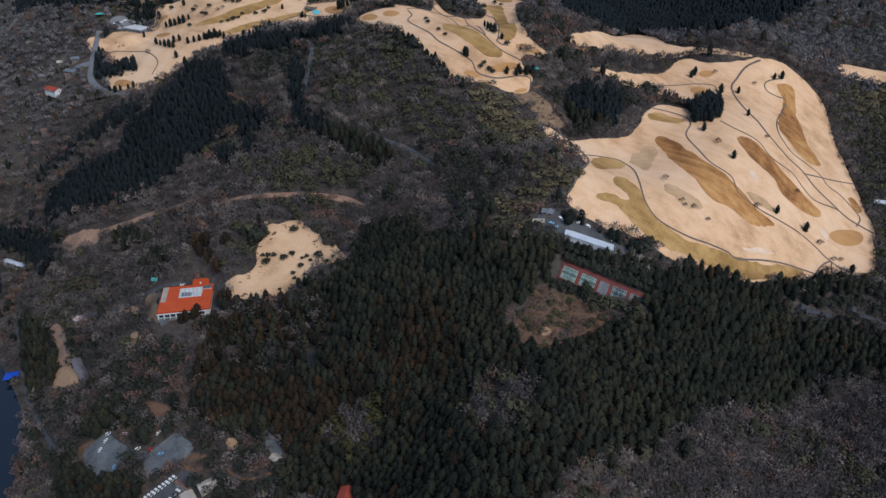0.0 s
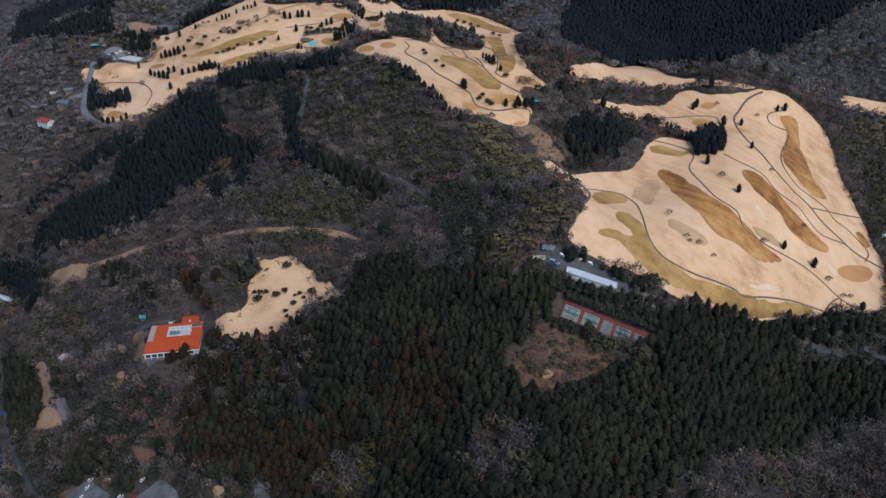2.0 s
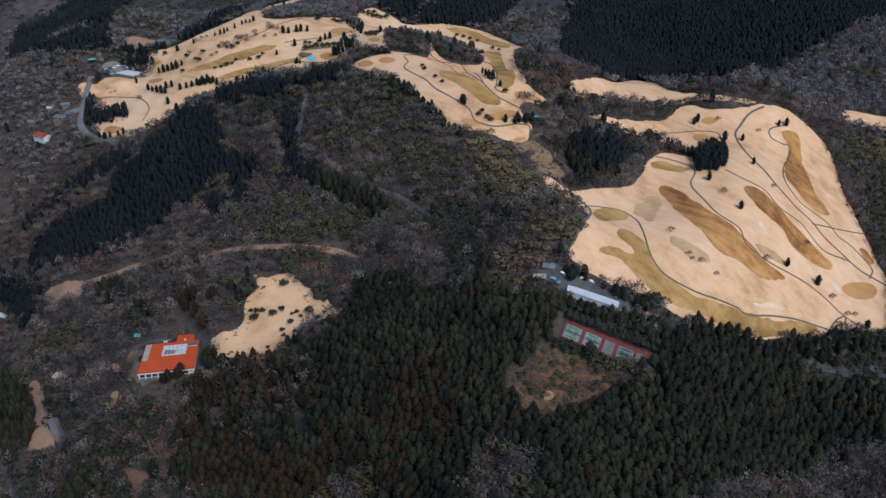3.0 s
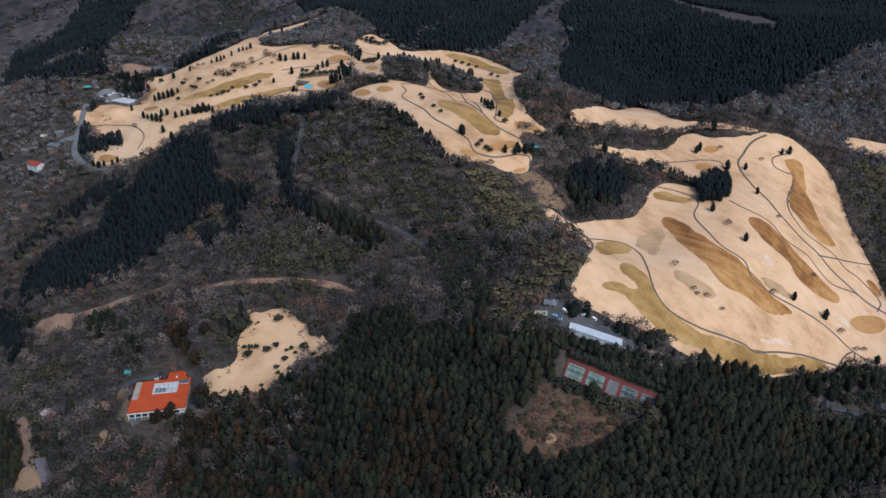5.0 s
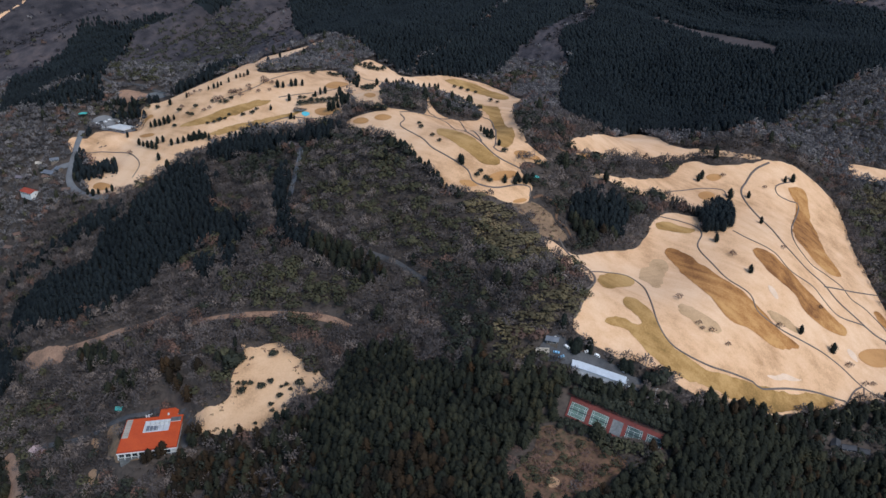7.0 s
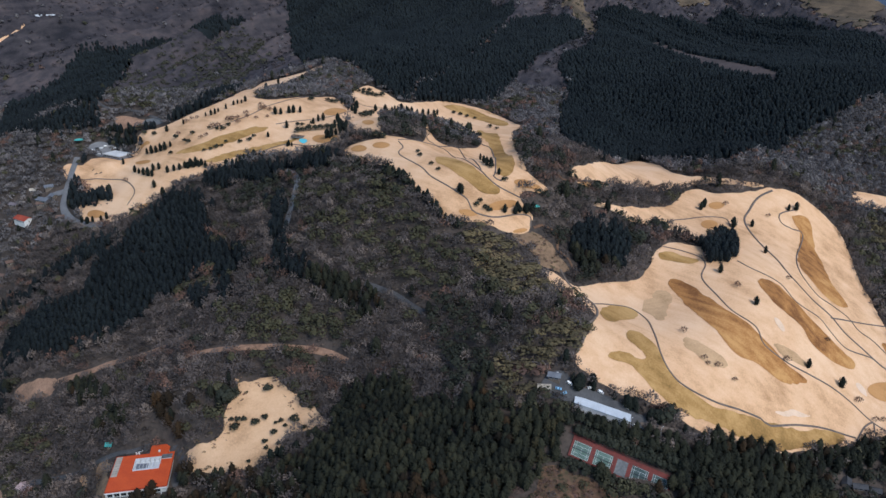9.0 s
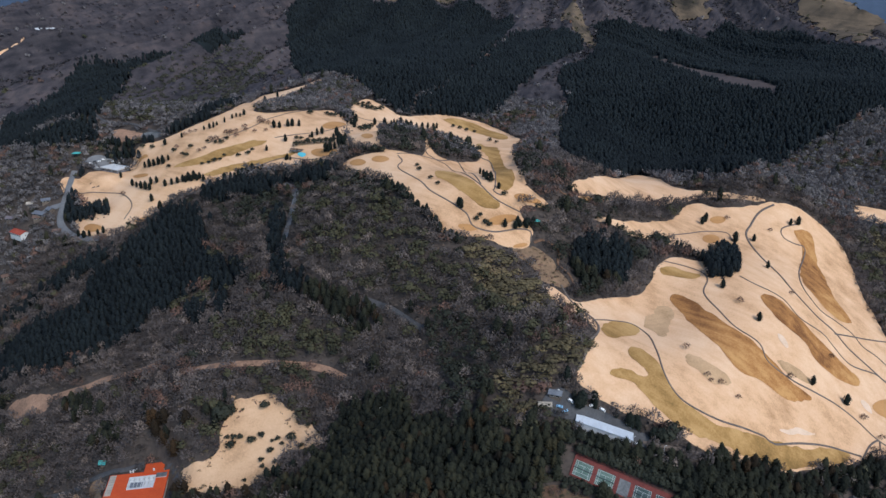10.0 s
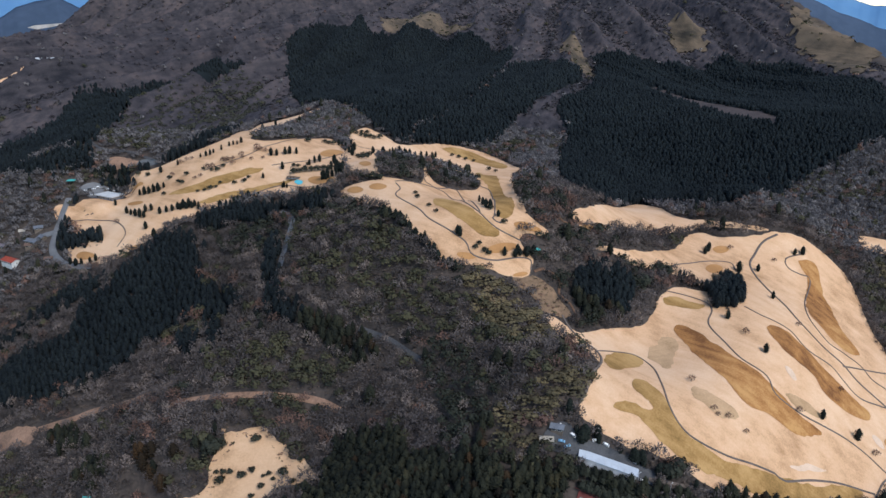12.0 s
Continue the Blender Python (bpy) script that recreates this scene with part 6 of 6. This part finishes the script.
stand([(160.0, 488.4), (162.9, 486.9), (97.4, 500.2), (100.9, 499.3), (104.4, 498.4), (107.9, 497.5), (111.4, 496.6), (114.8, 495.7), (118.3, 494.8), (121.7, 493.8), (125.2, 492.8), (128.6, 491.4), (132.0, 490.4), (135.4, 489.4), (138.8, 488.4), (142.2, 487.4), (145.7, 486.5), (149.1, 485.7), (152.6, 484.9), (156.1, 484.2), (159.6, 483.6), (164.2, 483.8), (164.9, 480.1), (161.8, 475.9)], "h", 7)
stand([(82.1, 485.8), (85.5, 484.7), (89.0, 483.7), (92.8, 482.7), (96.7, 481.7), (100.4, 480.3), (104.3, 479.2), (108.5, 478.2), (112.7, 476.6), (116.9, 475.5), (121.0, 473.9), (125.2, 472.6), (129.3, 471.0), (133.5, 469.9), (137.6, 468.3), (141.7, 467.3), (145.9, 466.0), (150.1, 465.2), (84.4, 481.4), (91.2, 479.7), (98.9, 477.7), (106.5, 475.5), (114.8, 472.8), (123.2, 470.4), (131.4, 467.5), (139.6, 464.8)], "h", 5.5)
stand([(-433.1, 1027.5), (-426.9, 1026.1), (-420.9, 1025.3), (-415.4, 1026.0), (-409.1, 1024.7), (-402.8, 1023.2), (-397.3, 1024.1), (-392.5, 1025.0), (-431.3, 1032.5), (-424.8, 1032.7), (-418.6, 1033.5), (-411.7, 1032.5), (-404.0, 1031.1), (-396.7, 1031.2), (-425.2, 1029.4), (-413.5, 1029.2), (-401.3, 1027.3)], "c", 11)


def lamp_post(x, y, h):
    """A street lamp: tapered pole, arm and lamp head."""
    ob = tagged(new("lamp_post"), "tall pale lamp post with a short arm", "lamp post", "lamp posts at the yard")
    ob.matrix_basis = pose(x, y, float(land(x, y)), 0, 0, 40)
    bm = bmesh.new()
    bmesh.ops.create_cone(bm, segments=8, radius1=0.16, radius2=0.09, depth=h, matrix=Matrix.Translation((0, 0, h / 2)))
    part("pole", bm, PALE_METAL, ob)
    part("arm", cubes((0, 1.6, -0.06, 0.06, h - 0.1, h + 0.02)), PALE_METAL, ob)
    part("lamp_head", cubes((1.3, 2.2, -0.16, 0.16, h - 0.18, h + 0.04)), WHITE, ob)


for x, y in [(189.5, 507.0), (102.0, 507.5), (134.0, 506.3), (252.8, 517.6), (154.6, 503.4), (102.2, 526.2), (-40.6, 556.2), (-59.0, 572.8)]:
    lamp_post(x, y, 9.0)
# ---------------------------------------------------------------- the woods, last of the large things
CLUMPS = [rounded(o, 1) for o in (plan_c_clump, plan_c_west_d, plan_c_club)]


def wood_things(name, crowns, low, x, y, h, w, leaf, label, category, group):
    """Trees near the lake as things of their own, each with a trunk and a crown."""
    made = []
    stem = soup("trunk", *low, BARK)
    for k, (v, f) in enumerate(crowns):
        made.append((soup("crown", v, f, leaf, (k * 0.618) % 1), stem))
    for i in range(len(x)):
        crown, stem = made[i % len(made)]
        tree = tagged(new(name), label, category, group)
        tree.matrix_basis = pose(x[i], y[i], float(land(x[i], y[i])) - 0.3, 0, 0, rng.random() * 360) @ Matrix.Diagonal((w[i], w[i], h[i], 1))
        for part_name, me in (("crown", crown), ("trunk", stem)):
            new(part_name, me).parent = tree


def far_canopy(step, y0, y1, kinds, rise, name, material, label):
    """Closed woods too far off to tell tree from tree: one rough roof of crowns."""
    ys = np.arange(y0, y1, step)
    xs = np.arange(-2050, 2051, step)
    px, py = np.meshgrid(xs, ys)
    px, py = px + rng.normal(0, step * 0.22, px.shape), py + rng.normal(0, step * 0.22, py.shape)
    fx, fy = px.ravel(), py.ravel()
    k = kind_at(fx, fy)
    ok = np.isin(k, kinds) & free_at(fx, fy, CLUMPS) & (np.abs(fx) < 0.64 * fy + 140) & ((fx < 905) | (fy < 1560))
    edge = np.clip((fy - 1290) / 60, 0, 1)
    high = edge * rise * (0.4 + rng.random(len(fx)) ** 1.6 + 0.3 * np.sin(fx / 19 + np.sin(fy / 23)) * np.sin(fy / 17))
    z = land(fx, fy) + np.where(ok, high, -1.5)
    n, m = px.shape
    q = np.arange((n - 1) * m).reshape(n - 1, m)[:, :-1].ravel()
    quad = np.stack([q, q + 1, q + 1 + m, q + m], -1)
    quad = quad[ok[quad].sum(1) >= 2]
    tri = np.concatenate([quad[:, [0, 1, 2]], quad[:, [0, 2, 3]]])
    used = np.unique(tri)
    index = np.zeros(len(fx), int)
    index[used] = np.arange(len(used))
    me = soup(name, np.stack([fx, fy, z], -1)[used], index[tri], material)
    tagged(new(name, me), label, "woodland", kind="stuff")


def woods(step_c, step_b, y0, y1, cedar, bare, bush, tall, things, needles, twigs):
    x, y = sown(step_c, y0, y1)
    k = kind_at(x, y)
    m = ((k == 1) | (k == 2) | ((k == 8) & (rng.random(len(x)) < 0.42))) & free_at(x, y, CLUMPS)
    x, y, k = x[m], y[m], k[m]
    h = tall * (0.84 + 0.22 * rng.random(len(x)) + 0.05 * drift(x, y, 19))
    w = tall * (0.9 + 0.42 * rng.random(len(x)))
    big = np.where(k == 2, 1.12 + 0.2 * rng.random(len(x)), np.where(rng.random(len(x)) < 0.06, 1.2, 1.0))
    h, w = h * big, w * big
    rust = ((k == 2) & (rng.random(len(x)) < 0.55 + 0.35 * drift(x, y, 17))) | ((k == 8) & (rng.random(len(x)) < 0.6)) | (rng.random(len(x)) < (0.06 if things else 0.0))
    order = np.argsort(y)
    first = np.zeros(len(x), bool)
    if things:
        first[order[:things]] = True
        for r, leaf, word in ((False, needles, "dark green"), (True, RUST, "rusty brown-green")):
            s = first & (rust == r)
            wood_things("cedar", cedar, trunk(0.018, 0.5), x[s], y[s], h[s], w[s], leaf, word + " cedar in a dense plantation", "tree", "cedars in the plantation")
    rust &= y < 680
    # from y = 680 on, cedars take the foliage colour with haze in it
    for r, leaf, word, lo, hi in ((False, needles, "dark green", 0, 680), (False, HAZE_CEDAR, "blue-black", 680, 9000), (True, RUST, "rusty brown-green", 0, 9000)):
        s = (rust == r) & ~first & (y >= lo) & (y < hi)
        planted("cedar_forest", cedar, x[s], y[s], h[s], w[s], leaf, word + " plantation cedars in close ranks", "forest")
    x, y = sown(step_b, y0, y1, 0.36)
    k = kind_at(x, y)
    m = ((k == 0) | (k >= 3)) & free_at(x, y, CLUMPS)
    x, y, k = x[m], y[m], k[m]
    u = rng.random(len(x))
    g, p = drift(x, y, 41), drift(y + 300, x, 23)
    green = ((k == 3) & (u < 0.75)) | ((k == 4) & (u < 0.58 + 0.3 * g)) | ((k == 0) & (u < np.where(g > 0.45, 0.3, 0.03)))
    sparse = (((k == 0) & (u > 0.05) & (u < 0.065)) | ((k == 6) & (u > 0.97))) & (y < 1300)
    dusky = ((k == 11) & (u < 0.75)) | ((k == 6) & (u < 0.52 + 0.2 * g)) | ((k == 8) & (u < 0.25)) | ((k == 0) & (u > 0.985))
    cane = (k == 7) & (u < 0.62)
    pink = (((k == 0) | (k == 6)) & (u > np.where(p > 0.4, 0.72, 0.94)) & (u < 0.97)) | ((k == 5) & (u > 0.55))
    green |= (k == 5) & (u < 0.3)
    brush, russet = (k == 9) & (u < 0.85), (k == 10) & (u < 0.8)
    size = min(step_b, 8.0)
    h = size * (0.95 + 0.75 * rng.random(len(x)))
    w = size * (1.0 + 0.75 * rng.random(len(x)))
    h[k == 5] *= 0.4
    w[k == 5] *= 0.75
    h[(k == 9) | (k == 10)] *= 0.65
    first = np.zeros(len(x), bool)
    plain_bare = ~(green | sparse | pink | dusky | cane | brush | russet) & ~((k == 5) & (u < 0.45)) & ~((k == 8) & (u > 0.6))
    if things:
        first[[i for i in np.argsort(y) if plain_bare[i]][:240]] = True
        wood_things("bare_tree", bare, limbs(), x[first], y[first], h[first], w[first], BARE, "leafless grey-brown broadleaf tree", "tree", "leafless trees by the shore")
    s = plain_bare & ~first
    planted("bare_wood", bare, x[s], y[s], h[s], w[s], twigs, "leafless grey-brown broadleaf woodland", "woodland")
    planted("reddish_wood", bare, x[pink], y[pink], h[pink], w[pink], PINK, "leafless trees with reddish buds", "woodland")
    planted("evergreen_scrub", bush, x[green], y[green], 0.95 * h[green], 1.1 * w[green], OLIVES, "olive-green evergreen shrubs on a slope", "scrub")
    planted("evergreen_thicket", bush, x[dusky], y[dusky], 0.9 * h[dusky], w[dusky], DARK_BUSH, "dark evergreen broadleaf trees in leafless woodland", "trees")
    planted("bamboo_grove", bush, x[cane], y[cane], 0.9 * h[cane], 1.25 * w[cane], BAMBOO, "yellow-green bamboo in a forest glade", "bamboo")
    planted("brushwood", bush, x[brush], y[brush], h[brush], 1.35 * w[brush], BRUSH, "tan and olive brush on a cut slope", "scrub")
    planted("bracken", bush, x[russet], y[russet], h[russet], 1.2 * w[russet], AUBURN, "auburn dead bracken on a slope", "scrub")
    s = sparse
    planted("scattered_conifers", cedar, x[s], y[s], 1.5 * h[s], 1.7 * h[s], CEDAR, "dark conifers scattered in leafless woodland", "trees")


woods(4.8, 7.8, 240, 880, NEAR_CEDAR, NEAR_BARE, NEAR_BUSH, 13.5, 260, CEDAR, BARE)
woods(5.6, 6.6, 880, 1300, MID_CEDAR, MID_BARE, MID_BUSH, 12.5, 0, HAZE_CEDAR, HAZE_BARE)
woods(5.9, 60.0, 1300, 3000, FAR_CEDAR, FAR_BARE, FAR_BARE, 11.0, 0, HAZE_CEDAR, HAZE_BARE)
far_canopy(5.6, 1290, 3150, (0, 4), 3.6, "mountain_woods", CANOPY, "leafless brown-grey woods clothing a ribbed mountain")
far_canopy(9.0, 1290, 2300, (1,), 3.5, "understorey", HAZE_CEDAR, "dark lower boughs under mountain cedars")

# brushwood and fallen branches on the forest floor between the trunks
x, y = sown(4.3, 240, 900)
k = kind_at(x, y)
m = ~np.isin(k, (1, 2, 5)) & free_at(x, y, CLUMPS)
x, y = x[m], y[m]
h = 1.2 + 1.6 * rng.random(len(x))
planted("undergrowth", [thicket(5, 0.3, 0.7) for _ in range(8)], x, y, h, h * (1.6 + 0.6 * rng.random(len(x))), UNDERGROWTH, "brown brushwood on the forest floor", "undergrowth")

# low scrub over the clearing by the courts, the cut slope below the saddle and the margins of the sandy clearing
x, y = sown(2.9, 380, 720, 0.7)
scrubby = [rounded(o, 1) for o in (plan_clearing, plan_earth_slope)]
m = inside(x, y, scrubby[0]) | (inside(x, y, scrubby[1]) & (rng.random(len(x)) < 0.6))
orchard = rounded(plan_orchard, 1)
qx, qy = snap(x, y, orchard)
m |= (np.hypot(x - qx, y - qy) < 6.5) & (rng.random(len(x)) < 0.32)
x, y = x[m], y[m]
u = rng.random(len(x)) + 0.35 * drift(x, y, 13)
h = 0.7 + 1.3 * rng.random(len(x)) ** 2
for lo, hi, leaf, label in ((-1.0, 0.42, BRUSH, "tan and olive tussocks in a clearing"), (0.42, 0.72, AUBURN, "auburn bracken tufts in a clearing"), (0.72, 0.9, OLIVES, "low green bushes in a clearing"), (0.9, 2.0, PINK, "reddish leafless bushes in a clearing")):
    s = (u >= lo) & (u < hi)
    planted("clearing_scrub", [thicket(14, 0.2, 0.9) for _ in range(5)], x[s], y[s], h[s], 2.1 * h[s] + 0.6, leaf, label, "scrub")

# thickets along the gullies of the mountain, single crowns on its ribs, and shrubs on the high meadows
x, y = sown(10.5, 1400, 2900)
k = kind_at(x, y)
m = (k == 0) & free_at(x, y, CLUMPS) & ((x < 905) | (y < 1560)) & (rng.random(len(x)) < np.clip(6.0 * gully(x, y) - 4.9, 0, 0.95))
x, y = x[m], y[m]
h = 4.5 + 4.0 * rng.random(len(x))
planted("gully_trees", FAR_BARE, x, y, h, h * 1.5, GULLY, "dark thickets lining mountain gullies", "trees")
x, y = sown(24.0, 1310, 2800)
k = kind_at(x, y)
m = (k == 0) & free_at(x, y, CLUMPS) & ((x < 905) | (y < 1560))
x, y = x[m], y[m]
h = 4.5 + 4.5 * rng.random(len(x))
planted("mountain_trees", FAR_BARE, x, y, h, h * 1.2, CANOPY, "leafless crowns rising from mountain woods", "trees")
x, y = sown(11.0, 1400, 2700, 0.8)
m = np.zeros(len(x), bool)
for poly in MEADOWS:
    m |= inside(x, y, poly)
m &= rng.random(len(x)) < 0.28 + 0.4 * np.sin(x / 60 + np.sin(y / 40)) * np.sin(y / 75)
x, y = x[m], y[m]
h = 3.0 + 5.0 * rng.random(len(x)) ** 2
planted("meadow_shrubs", FAR_BARE, x, y, h, h * 1.4, OLIVES, "dark shrubs dotted over a mountain meadow", "shrubs")

# evergreen scrub on the knob above the west course
x, y = sown(7.6, 1290, 1800, 0.8)
k = kind_at(x, y)
m = (k == 4) & free_at(x, y, CLUMPS) & (rng.random(len(x)) < 0.62 + 0.35 * np.sin(x / 37 + 1.5 * np.sin(y / 29)))
x, y = x[m], y[m]
h = 5.0 + 4.5 * rng.random(len(x))
planted("hill_scrub", MID_BUSH, x, y, h, h * 1.2, HILL_GREEN, "dull green evergreen scrub on a wooded knob", "scrub")
